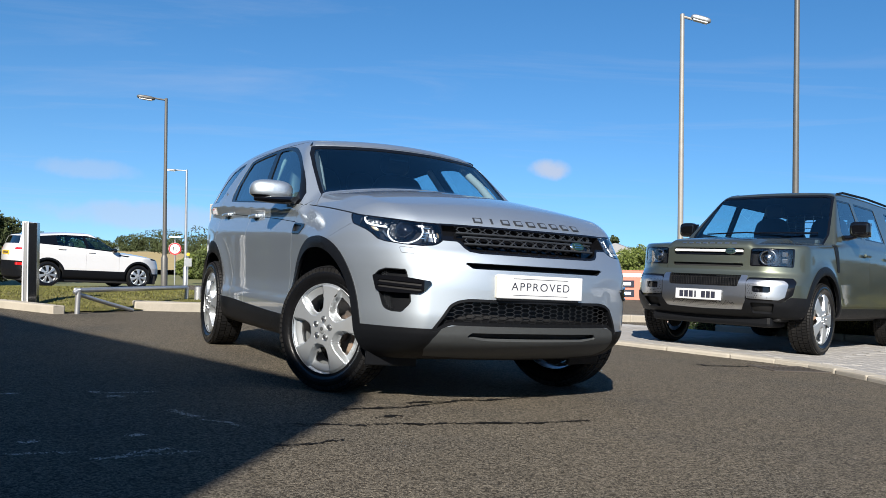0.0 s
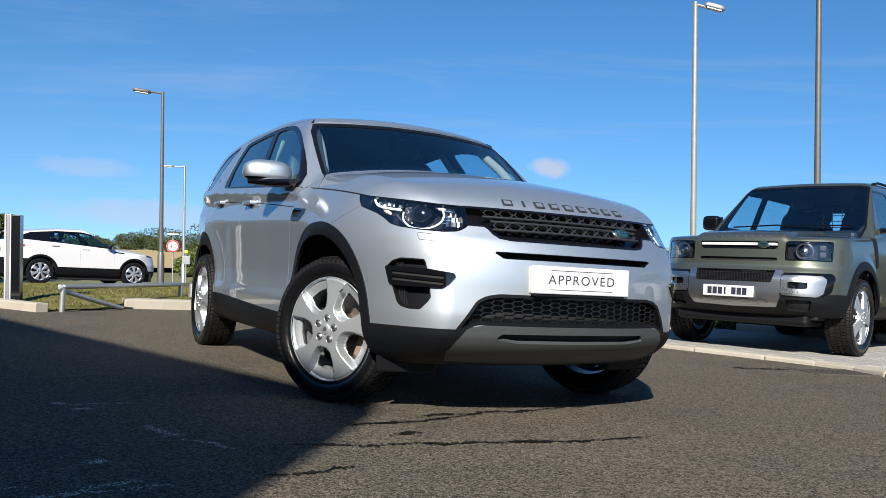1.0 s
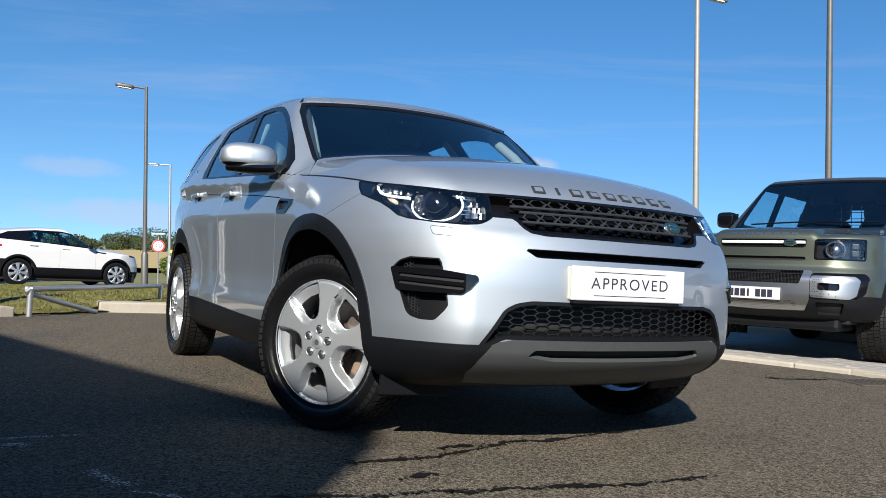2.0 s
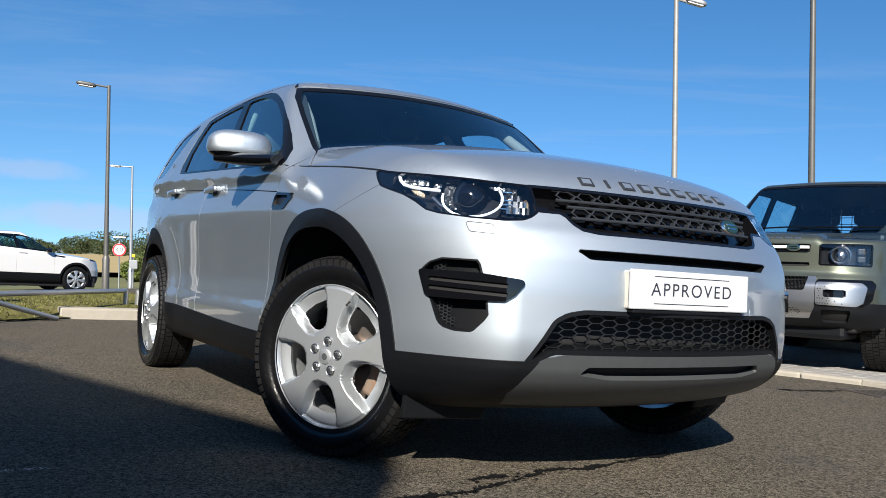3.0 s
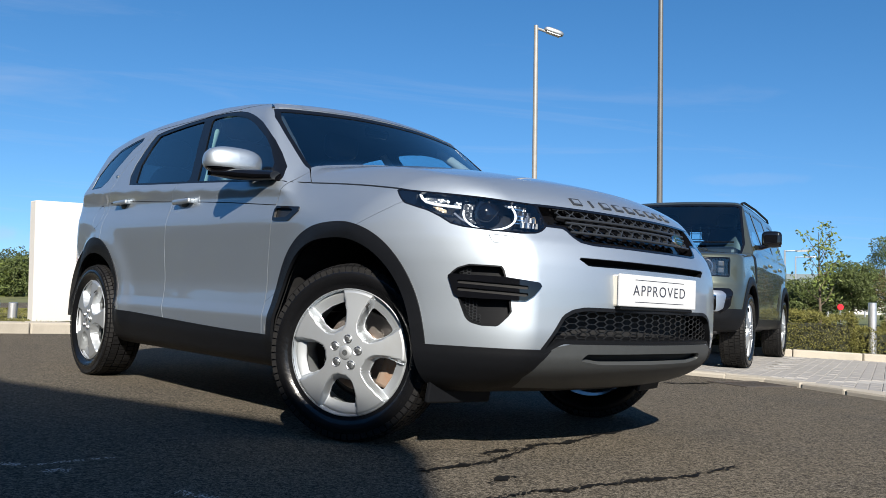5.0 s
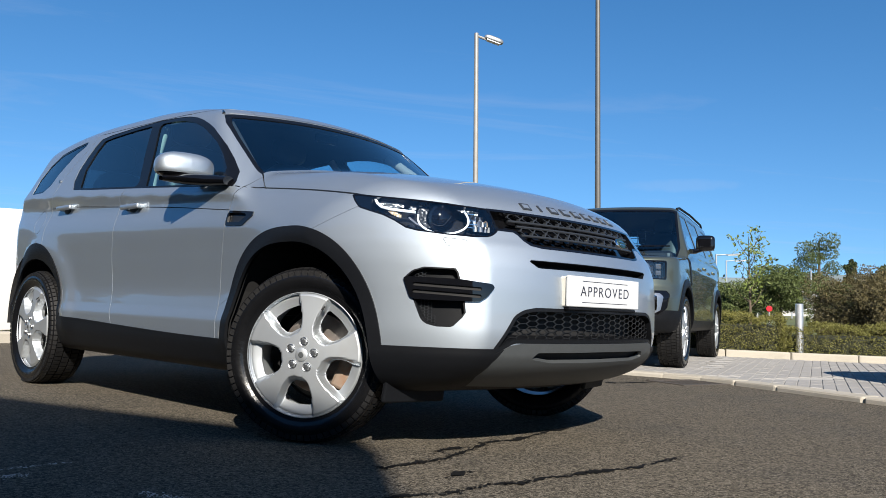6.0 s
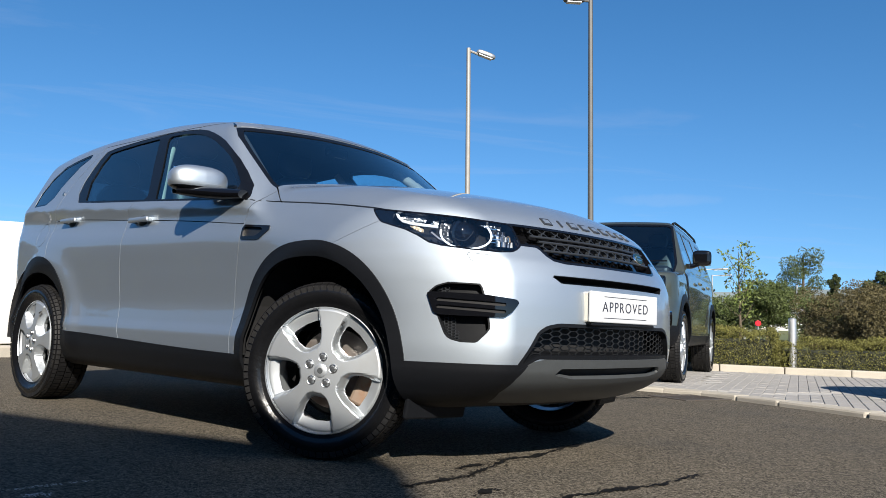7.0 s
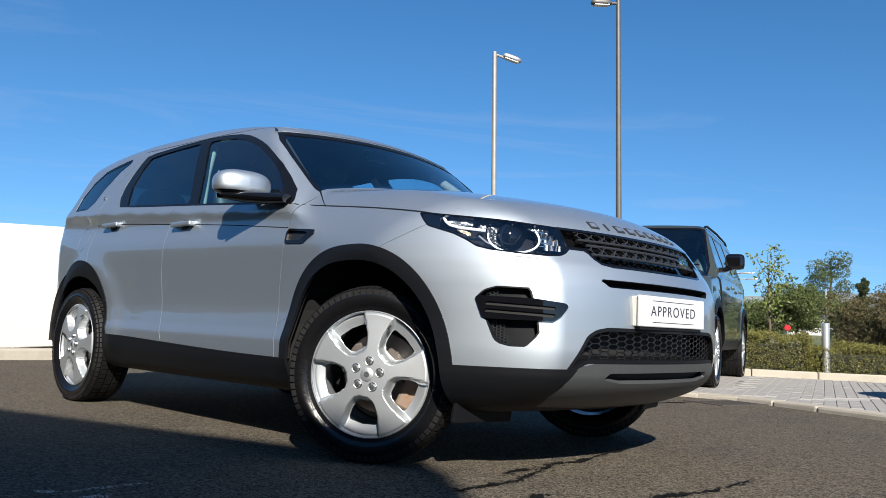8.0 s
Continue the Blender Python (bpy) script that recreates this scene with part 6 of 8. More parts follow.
def arches(axles, hub, r, squash=1.0):
    def fn(X, y, z):
        d = np.full(X.shape, 9.0)
        for c in axles:
            d = np.minimum(d, np.hypot(X - c, np.maximum(z - hub, -0.02) * squash))
        return np.maximum(d - r, 0.5 - np.abs(y))
    return fn


def wells(root, axles, hub, r, y0):
    for c in axles:
        for s in (-1, 1):
            bm = bmesh.new()
            ring = []
            for k in range(21):
                a = math.pi * k / 20
                ring.append((bm.verts.new((c + r * math.cos(a), s * y0, hub + r * math.sin(a))), bm.verts.new((c + r * math.cos(a), s * 0.5, hub + r * math.sin(a)))))
            for p0, p1 in zip(ring, ring[1:]):
                bm.faces.new((p0[0], p1[0], p1[1], p0[1]))
            bm.faces.new([q[1] for q in ring])
            part("wheel_well", bm, DARK, root)


def green_car():
    root = thing("green_car", pose(2.76, 9.775, 0.036, 0, 0, -128.42), "dark green boxy off-road car with silver bumper panel, on the paving", "car")
    f = defender_body
    M = solid(f, (-3.9, -1.06, 0.28), (0.98, 1.06, 2.02), 0.024)
    src = M
    _, M = cut_by(M, arches(D_AXLES, D_HUB, 0.475))
    trim, M = cut_by(M, lambda X, y, z: np.maximum(arches(D_AXLES, D_HUB, 0.545, 0.97)(X, y, z), 0.46 - z))
    for t in cut_by(trim, lambda X, y, z: -(X + 1.5)):
        both_sides("wheel_arch_trim", t, PLASTIC, root, 0.03, 0.006)
    # glass
    def screen(grow=0.0):
        return lambda X, y, z: np.maximum(np.maximum(outline(np.abs(y), z, [(-0.3, 1.862), (0.60, 1.852), (0.688, 1.832), (0.815, 1.335), (0.80, 1.20), (-0.3, 1.20)], 0.02) - grow, -(X + 1.22)), X + 0.36)
    blk, M = cut_by(M, screen())
    pane, blk = cut_by(blk, screen(-0.025))
    shell_part("windscreen_seal", blk, BLACK_GLOSS, root, 0.02, -0.002)
    shell_part("windscreen", pane, SCREEN, root, 0, -0.006)
    wins = [[(-0.78, 1.345), (-1.06, 1.79), (-1.56, 1.80), (-1.56, 1.345)], [(-1.66, 1.345), (-1.66, 1.80), (-2.52, 1.80), (-2.52, 1.345)], [(-2.95, 1.40), (-2.95, 1.79), (-3.55, 1.78), (-3.50, 1.40)]]
    for nm, w in zip(("front_window", "rear_window", "quarter_window"), wins):
        g, M = cut_by(M, side_poly(w, 0.04))
        gi, ge = cut_by(g, side_poly(w, 0.04, -0.018))
        both_sides(nm, gi, SIDEGLASS, root, 0, -0.006)
        both_sides("window_seal", ge, BLACK_GLOSS, root, 0.02, -0.002)
    rw, M = cut_by(M, lambda X, y, z: np.maximum(outline(np.abs(y), z, [(-0.3, 1.38), (0.62, 1.38), (0.58, 1.78), (-0.3, 1.78)], 0.03), X + 3.5))
    shell_part("rear_screen", rw, SCREEN, root, 0, -0.004)
    # nose
    lamp_p = [(0.468, 0.912), (0.85, 0.912), (0.85, 1.108), (0.468, 1.100)]
    lamp, M = cut_by(M, front_poly(lamp_p, 0.012))
    for s, h in zip((-1, 1), halves(lamp)):
        lm = shell_part("headlamp", h, LENS_DARK, root, 0.0, -0.07, "square headlamp with a round lens")
        shell_part("lamp_cover", h, LENS_CLEAR, lm, 0, -0.002)
        e, _ = cut_by(h, lambda X, y, z: -front_poly(lamp_p, 0.012, -1)(X, y, z) - 0.012)
        shell_part("lamp_frame", e, BLACK_GLOSS, lm, 0.06, 0.002)
        yc, zc = 0.625, 1.005
        xc = on_body(f, None, yc, zc, 0.3, 1.0)
        d = Vector((1, 0.25 * s, 0)).normalized()
        m = Matrix.Translation((xc - 0.035, s * yc, zc)) @ d.to_track_quat("-Z", "Y").to_matrix().to_4x4()
        for nm, prof, mt in (("lamp_ring", [(0.086, 0.0), (0.075, -0.006), (0.066, 0.0), (0.064, 0.02)], REFLECTOR), ("projector", [(0.0005, 0.004), (0.03, 0.010), (0.048, 0.026), (0.056, 0.04)], REFLECTOR)):
            part(nm, lathe(prof, 36, "Z"), mt, lm, smooth=True).matrix_local = m
        for k in range(2):
            part("lamp_cube", box(0.03, 0.06, 0.05, (on_body(f, None, 0.77, 0.99, 0.3, 1.0) - 0.03, s * 0.77, 0.975 + 0.066 * k), 0.006, turn=pose(0, 0, 0, 0, 0, s * 25)), GRILLE_GREY, lm)
    up, M = cut_by(M, front_poly([(-0.2, 1.098), (0.400, 1.098), (0.395, 1.020), (-0.2, 1.020)], 0.008))
    gr = shell_part("grille", up, DARK, root, 0.0, -0.03, "narrow black grille with a pale bar")
    xg = on_body(f, None, 0.0, 1.06, 0.3, 1.0)
    part("grille_bar", tube([(on_body(f, None, v, 1.068, 0.3, 1.0) - 0.006, v, 1.068) for v in np.linspace(-0.385, 0.385, 15)], 0.014, 8), SIGN_WHITE, gr)
    part("grille_lip", tube([(on_body(f, None, v, 1.03, 0.3, 1.0) - 0.012, v, 1.030) for v in np.linspace(-0.385, 0.385, 15)], 0.008, 6), BLACK_GLOSS, gr)
    bd = part("badge", lathe([(0.0005, 0.006), (0.9, 0.006), (1.0, 0.0), (1.0, -0.012)], 32, "Z"), CHROME, root, "green oval badge with a bright rim", smooth=True)
    bd.matrix_local = Matrix.Translation((xg + 0.004, 0.26, 1.064)) @ Vector((1, 0.06, 0.06)).to_track_quat("Z", "Y").to_matrix().to_4x4() @ Matrix.Diagonal((0.060, 0.034, 1, 1))
    part("badge_face", lathe([(0.0005, 0.008), (0.84, 0.008), (0.88, 0.006)], 32, "Z"), BADGE_GREEN, bd)
    part("badge_bar", box(1.1, 0.25, 0.002, (0, 0.25, 0.0088)), CHROME, bd)
    part("badge_bar", box(1.1, 0.25, 0.002, (0, -0.25, 0.0088)), CHROME, bd)
    sl, M = cut_by(M, front_poly([(-0.2, 0.938), (0.405, 0.938), (0.39, 0.900), (-0.2, 0.900)], 0.006))
    shell_part("nose_slot", sl, DARK, root, 0.0, -0.03)
    net, M = cut_by(M, front_poly([(-0.2, 0.812), (0.405, 0.812), (0.385, 0.690), (-0.2, 0.690)], 0.010))
    nt_ = shell_part("intake", net, DARK, root, 0.0, -0.035, "black square-mesh intake")
    for k in range(27):
        v = -0.39 + 0.03 * k
        part("intake_bar", box(0.012, 0.006, 0.115, (on_body(f, None, v, 0.75, 0.3, 1.0) - 0.014, v, 0.751)), PLASTIC, nt_)
    for q in (0.715, 0.738, 0.762, 0.786):
        part("intake_bar", tube([(on_body(f, None, v, q, 0.3, 1.0) - 0.014, v, q) for v in np.linspace(-0.39, 0.39, 13)], 0.004, 5), PLASTIC, nt_)
    # dark band behind the corner lamps, silver centre panel, black lower bumper
    corner_p = [(0.470, 0.792), (0.86, 0.800), (0.895, 0.76), (0.875, 0.62), (0.80, 0.545), (0.470, 0.560)]
    cor, M = cut_by(M, front_poly(corner_p, 0.02, 0.15))
    white_p = [(0.475, 0.765), (0.80, 0.768), (0.838, 0.735), (0.815, 0.600), (0.77, 0.568), (0.475, 0.575)]
    cw, cor = cut_by(cor, front_poly(white_p, 0.02, 0.15))
    both_sides("corner_surround", cor, BLACK_GLOSS, root, 0.01, -0.004)
    for s, h in zip((-1, 1), halves(cw)):
        hole, h = cut_by(h, front_poly([(0.535, 0.705), (0.70, 0.705), (0.70, 0.640), (0.535, 0.640)], 0.01, 0.1))
        pc = shell_part("corner_panel", h, SATIN, root, 0.02, 0.008, "perforated silver corner panel")
        shell_part("corner_lamp", hole, BLACK_GLOSS, pc, 0.0, -0.02)
        for i in range(16):
            for j in range(9):
                v, q = 0.495 + 0.0205 * i + (0.010 if j % 2 else 0), 0.588 + 0.0205 * j
                if outline(np.array([v]), np.array([q]), white_p)[0] < -0.012 and outline(np.array([v]), np.array([q]), [(0.535, 0.705), (0.70, 0.705), (0.70, 0.640), (0.535, 0.640)])[0] > 0.010:
                    xx = on_body(f, None, v, q, 0.2, 1.0) + 0.009
                    bm = lathe([(0.0004, 0), (0.0058, 0)], 6, "Z")
                    part("perforation", bm, DARK, pc).matrix_local = Matrix.Translation((xx, s * v, q)) @ Vector((1, (0.2 * v + max(0, v - 0.55) * 3.2) * s, 0)).to_track_quat("Z", "Y").to_matrix().to_4x4()
    panel_p = [(-0.2, 0.812), (0.470, 0.812), (0.470, 0.545), (0.42, 0.455), (-0.2, 0.440)]
    pan, M = cut_by(M, front_poly(panel_p, 0.01, 0.3))
    shell_part("bumper_panel", pan, SATIN, root, 0.02, 0.006, "satin silver bumper panel")
    for i in range(-13, 14):
        for j in range(6):
            v, q = 0.026 * i + (0.013 if j % 2 else 0), 0.468 + 0.013 * j
            if abs(v) < 0.36:
                xx = on_body(f, None, v, q, 0.2, 1.0) + 0.0075
                part("perforation", lathe([(0.0004, 0), (0.0075, 0)], 6, "Z"), DARK, root).matrix_local = Matrix.Translation((xx, v, q)) @ Vector((1, 0.2 * v, -0.25)).to_track_quat("Z", "Y").to_matrix().to_4x4() @ Matrix.Diagonal((1.3, 0.7, 1, 1))
    lowb, M = cut_by(M, lambda X, y, z: np.maximum(z - 0.60, 0.10 - X))
    niche, lowb = cut_by(lowb, front_poly([(0.52, 0.535), (0.74, 0.535), (0.70, 0.43), (0.52, 0.43)], 0.015, 0.1))
    both_sides("bumper_niche", niche, DARK, root, 0.0, -0.04)
    shell_part("lower_bumper", lowb, PLASTIC, root, 0.03, 0.010, "black lower front bumper")
    sill, M = cut_by(M, lambda X, y, z: z - 0.50)
    shell_part("sill", sill, PLASTIC, root, 0.015, 0.004)
    strip, M = cut_by(M, lambda X, y, z: np.maximum(np.maximum(z - 0.615, 0.525 - z), np.maximum(np.abs(X + 1.52) - 0.98, 0.5 - np.abs(y))))
    both_sides("door_strip", strip, GREEN, root, 0.010, 0.012)
    gap = 0.003
    for fn in (lambda X, y, z: np.abs(np.maximum(np.abs(y) - 0.475, -10)) - gap + 10 * (X < 0.25) * (z < 1.2) + 10 * (X < -0.5),   # bonnet lines
               lambda X, y, z: np.maximum(np.abs(X + 0.56) - gap, np.maximum(0.5 - np.abs(y), z - 1.30)),
               lambda X, y, z: np.maximum(np.abs(X + 1.61) - gap, 0.5 - np.abs(y)),
               lambda X, y, z: np.maximum(np.abs(X + 2.56 - 0.25 * np.maximum(0, 0.95 - z)) - gap, 0.5 - np.abs(y))):
        _, M = cut_by(M, fn)
    vent, M = cut_by(M, side_poly([(-0.34, 1.20), (-0.46, 1.20), (-0.50, 0.90), (-0.43, 0.90)], 0.01))
    both_sides("side_vent", vent, PLASTIC, root, 0.01, 0.006)
    bonnet, M = cut_by(M, lambda X, y, z: np.maximum(np.maximum(1.13 - z, -(X + 0.60)), z - 1.6))
    shell_part("bonnet", bonnet, GREEN, root, 0.012)
    nose, M = cut_by(M, lambda X, y, z: 0.35 - X)
    shell_part("nose_panel", nose, GREEN, root, 0.012)
    wing, M = cut_by(M, lambda X, y, z: -(X + 0.56))
    both_sides("front_wing", wing, GREEN, root, 0.012)
    fd, M = cut_by(M, lambda X, y, z: np.maximum(-(X + 1.61), z - 1.34))
    both_sides("front_door", fd, GREEN, root, 0.012)
    rd, M = cut_by(M, lambda X, y, z: np.maximum(-(X + 2.56 - 0.25 * np.maximum(0, 0.95 - z)), z - 1.34))
    both_sides("rear_door", rd, GREEN, root, 0.012)
    shell_part("body", M, GREEN, root, 0.012)
    P_, N_, T_ = src
    inn = (P_ - N_ * 0.03, N_, T_)
    _, inn = cut_by(inn, arches(D_AXLES, D_HUB, 0.48))
    for fn in (screen(-0.02), *[side_poly(w, 0.04, -0.005) for w in wins], lambda X, y, z: np.maximum(outline(np.abs(y), z, [(-0.3, 1.38), (0.62, 1.38), (0.58, 1.78), (-0.3, 1.78)], 0.03), X + 3.5),
               front_poly(lamp_p, 0.01), front_poly([(-0.2, 1.10), (0.40, 1.10), (0.39, 1.02), (-0.2, 1.02)]), front_poly([(-0.2, 0.938), (0.405, 0.938), (0.39, 0.9), (-0.2, 0.9)]), front_poly([(-0.2, 0.81), (0.405, 0.81), (0.385, 0.69), (-0.2, 0.69)])):
        _, inn = cut_by(inn, fn)
    shell_part("inner_structure", inn, DARK, root, 0)
    cabin(root, -0.42, -3.5, 0.80, 0.62, 1.30)
    # dog guard behind the rear seats
    for k in range(9):
        part("guard_bar", tube([(-2.75, -0.48 + 0.12 * k, 1.40), (-2.75, -0.48 + 0.12 * k, 1.76)], 0.005, 5), SATIN, root)
    for k in range(5):
        part("guard_bar", tube([(-2.75, -0.52, 1.42 + 0.08 * k), (-2.75, 0.52, 1.42 + 0.08 * k)], 0.005, 5), SATIN, root)
    wells(root, D_AXLES, D_HUB, 0.49, 0.92)
    part("underbody", box(4.3, 1.5, 0.16, (-1.5, 0, 0.42), 0.03), DARK, root)
    part("front_valance", box(0.45, 1.36, 0.16, (0.48, 0, 0.355), 0.04, 2), PLASTIC, root)
    rec_o = [(0.088, -0.020), (0.14, -0.048), (0.280, -0.105), (0.280, 0.105), (0.14, 0.048), (0.088, 0.020)]
    hole_o = [(0.098, -0.020), (0.145, -0.046), (0.238, -0.086), (0.244, 0.0), (0.238, 0.086), (0.145, 0.046), (0.098, 0.020)]
    for c, ang in ((D_AXLES[0], 20), (D_AXLES[1], 50)):
        wheel(root, c, -0.845, D_HUB, 0.388, 0.255, 0.270, pose(0, 0, 0), 5, radians(ang), rec_o, hole_o)
        wheel(root, c, 0.845, D_HUB, 0.388, 0.255, 0.270, pose(0, 0, 0, 0, 0, 180), 5, radians(ang + 12), rec_o, hole_o)
    # letters on the bonnet edge as plain raised blocks, plate with plain bars
    for k in range(8):
        v = -0.285 + k * 0.0815
        xx = on_body(f, None, v, 1.150, 0.3, 1.0)
        nrm = Vector(slope_of(f, np.array([[xx, v, 1.150]]))[0]).normalized()
        part("bonnet_mark", box(0.052, 0.020, 0.005, (0, 0, 0.002), 0.001), SATIN, root).matrix_local = Matrix.Translation((xx, v, 1.150)) @ nrm.to_track_quat("Z", "Y").to_matrix().to_4x4()
    pl = part("number_plate", box(0.012, 0.52, 0.111, (0.912, -0.03, 0.590), 0.003), PLATE_WHITE, root, "white number plate with black bars")
    part("plate_holder", box(0.03, 0.50, 0.10, (0.895, -0.03, 0.590), 0.004), PLASTIC, root)
    for k, (v, w) in enumerate(((-0.205, 0.045), (-0.150, 0.045), (-0.095, 0.045), (-0.045, 0.018), (0.045, 0.045), (0.100, 0.045), (0.155, 0.045))):
        part("plate_bar", box(0.002, w, 0.070, (0.9188, -0.03 + v + 0.015, 0.590), 0.0006), INK, pl)
    for s in (-1, 1):
        mr = new("door_mirror")
        mr.parent = root
        mr.matrix_local = pose(-0.86, s * 1.055, 1.415, 0, 0, s * 6)
        superblock((0, 0, 0), (0.068, 0.108, 0.092), 4, 0.012, BLACK_GLOSS, "mirror_cap", mr)
        part("mirror_glass", box(0.004, 0.20, 0.16, (-0.077, 0, 0), 0.001), CHROME, mr)
        part("mirror_arm", tube([(0.01, -s * 0.04, -0.07), (0.04, -s * 0.12, -0.10), (0.10, -s * 0.165, -0.105)], 0.030, 8), BLACK_GLOSS, mr, smooth=True)
        for hx in (-1.45, -2.38):
            yb = on_body(f, hx, None, 1.14, 0.5, 1.15)
            part("door_handle", box(0.21, 0.03, 0.035, (hx, s * (yb + 0.03), 1.14), 0.010, 2), GREEN, root)
        part("roof_rail", tube([(-1.25, s * 0.66, 1.88), (-1.45, s * 0.66, 1.915), (-2.4, s * 0.66, 1.938), (-3.5, s * 0.66, 1.925), (-3.6, s * 0.66, 1.89)], 0.015, 6), PLASTIC, root)
    part("wiper", tube([(-0.50, -0.62, 1.335), (-0.46, -0.1, 1.355), (-0.49, 0.05, 1.345)], 0.009, 6), BLACK_GLOSS, root)
    part("wiper", tube([(-0.47, 0.05, 1.350), (-0.47, 0.4, 1.350), (-0.53, 0.70, 1.355)], 0.009, 6), BLACK_GLOSS, root)
    return root


green_car()


# ---- the white car on the far road ----
E_BELT = spline([(-3.4, 1.20), (-2.0, 1.12), (-0.5, 1.02), (0.5, 0.98)])
E_SIDE = spline([(0.2, 0.85), (0.33, 0.92), (0.5, 0.945), (0.75, 0.935), (0.95, 0.925), (1.05, 0.905), (1.2, 0.86)])
E_HOOD = spline([(0.9, 0.82), (0.7, 0.93), (0.3, 1.02), (-0.4, 1.09), (-1.2, 1.12), (-3.6, 1.22)])
E_ROOF = spline([(-0.6, 1.48), (-1.0, 1.565), (-1.5, 1.61), (-2.0, 1.60), (-2.7, 1.53), (-3.4, 1.44)])
E_AXLES, E_HUB = (0.0, -2.66), 0.355


def evoque_body(X, y, z):
    a = np.abs(y)
    side = a - (E_SIDE(z) - 0.06 * step(-2.9, -3.6, X) - 0.06 * step(0.2, 0.9, X))
    front = X - (0.87 - 0.30 * a * a - 3.5 * np.maximum(0, a - 0.6) ** 2 - 0.25 * np.maximum(0, z - 0.62) - 0.3 * np.maximum(0, 0.4 - z))
    tail = (-3.50 + 0.18 * a * a + 2.0 * np.maximum(0, a - 0.65) ** 2 + 0.38 * np.maximum(0, z - 1.0) + 0.2 * np.maximum(0, 0.45 - z)) - X
    top = z - (E_HOOD(X) - 0.10 * a * a)
    low = smax(smax(smax(side, top, 0.07), smax(front, tail, 0.05), 0.07), 0.24 - z, 0.05)
    gside = a - (0.875 - np.maximum(z - E_BELT(X), -0.03) * 0.55)
    glass = (z - 1.08) * 0.86 + (X + 0.45 + 0.3 * a * a) * 0.51
    green = smax(smax(gside, z - (E_ROOF(X) - 0.11 * a * a), 0.08), smax(glass, tail, 0.04), 0.04)
    return smin(low, smax(green, 0.7 - z, 0.02), 0.02)


def white_car():
    root = thing("white_car", pose(-11.985, 24.77, -0.205, 0, 0, 50.0), "white compact off-road car with dark windows, parked by the road", "car")
    M = solid(evoque_body, (-3.6, -1.0, 0.18), (0.95, 1.0, 1.70), 0.028)
    src = M
    _, M = cut_by(M, arches(E_AXLES, E_HUB, 0.42))
    tr, M = cut_by(M, lambda X, y, z: np.maximum(arches(E_AXLES, E_HUB, 0.475)(X, y, z), 0.40 - z))
    for t in cut_by(tr, lambda X, y, z: -(X + 1.3)):
        both_sides("wheel_arch_trim", t, PLASTIC, root, 0.03, 0.005)
    band = [(-0.62, 1.075), (-1.08, 1.435), (-1.5, 1.515), (-2.2, 1.505), (-2.9, 1.43), (-3.16, 1.33), (-3.20, 1.225), (-2.0, 1.165)]
    bd, M = cut_by(M, side_poly(band, 0.02))
    for nm, w in (("front_window", [(-0.78, 1.125), (-1.10, 1.41), (-1.45, 1.475), (-1.58, 1.475), (-1.50, 1.16)]), ("rear_window", [(-1.58, 1.165), (-1.66, 1.478), (-2.2, 1.47), (-2.42, 1.45), (-2.38, 1.205)])):
        g, bd = cut_by(bd, side_poly(w, 0.015))
        both_sides(nm, g, SIDEGLASS, root, 0, -0.004)
    both_sides("window_band", bd, BLACK_GLOSS, root, 0.015, -0.001)
    ws, M = cut_by(M, lambda X, y, z: np.maximum(np.maximum(outline(np.abs(y), z, [(-0.3, 1.52), (0.58, 1.49), (0.73, 1.12), (0.73, 1.05), (-0.3, 1.05)]), -(X + 1.3)), X + 0.44))
    shell_part("windscreen", ws, SCREEN, root, 0, -0.004)
    rw, M = cut_by(M, lambda X, y, z: np.maximum(outline(np.abs(y), z, [(-0.3, 1.19), (0.62, 1.19), (0.52, 1.41), (-0.3, 1.42)], 0.02), X + 3.0))
    shell_part("rear_screen", rw, PRIVACY, root, 0, -0.002)
    tl, M = cut_by(M, lambda X, y, z: np.maximum(np.maximum(outline(np.abs(y), z, [(0.55, 1.075), (1.0, 1.075), (1.0, 1.015), (0.55, 1.015)], 0.01), X + 3.08), -9))
    both_sides("tail_lamp", tl, RED_LENS, root, 0.01, 0.002)
    ref, M = cut_by(M, lambda X, y, z: np.maximum(outline(np.abs(y), z, [(0.60, 0.66), (0.88, 0.66), (0.88, 0.58), (0.60, 0.58)], 0.01), X + 3.0))
    both_sides("reflector", ref, RED_LENS, root, 0.01, 0.002)
    hl, M = cut_by(M, lambda X, y, z: np.maximum(outline(np.abs(y), z, [(0.52, 0.93), (1.0, 1.0), (1.0, 0.92), (0.60, 0.85)], 0.01), 0.40 - X))
    both_sides("headlamp", hl, BLACK_GLOSS, root, 0.01, 0.001)
    cl, M = cut_by(M, lambda X, y, z: z - np.where(X < -2.66, 0.70, np.where(X > 0, 0.46, 0.50)))
    shell_part("lower_cladding", cl, PLASTIC, root, 0.015, 0.004)
    vt, M = cut_by(M, side_poly([(-0.30, 0.975), (-0.62, 1.005), (-0.62, 0.975), (-0.36, 0.945)], 0.006))
    both_sides("wing_vent", vt, BLACK_GLOSS, root, 0.01, 0.003)
    for g in (-0.62, -1.60):
        _, M = cut_by(M, lambda X, y, z: np.maximum(np.abs(X - g) - 0.004, np.maximum(0.5 - np.abs(y), z - 1.15)))
    _, M = cut_by(M, lambda X, y, z: np.maximum(np.abs(X + 2.45 - 0.4 * np.maximum(0, 0.9 - z)) - 0.004, np.maximum(0.5 - np.abs(y), z - 1.2)))
    shell_part("body", M, WHITE, root, 0.012)
    P_, N_, T_ = src
    inn = (P_ - N_ * 0.03, N_, T_)
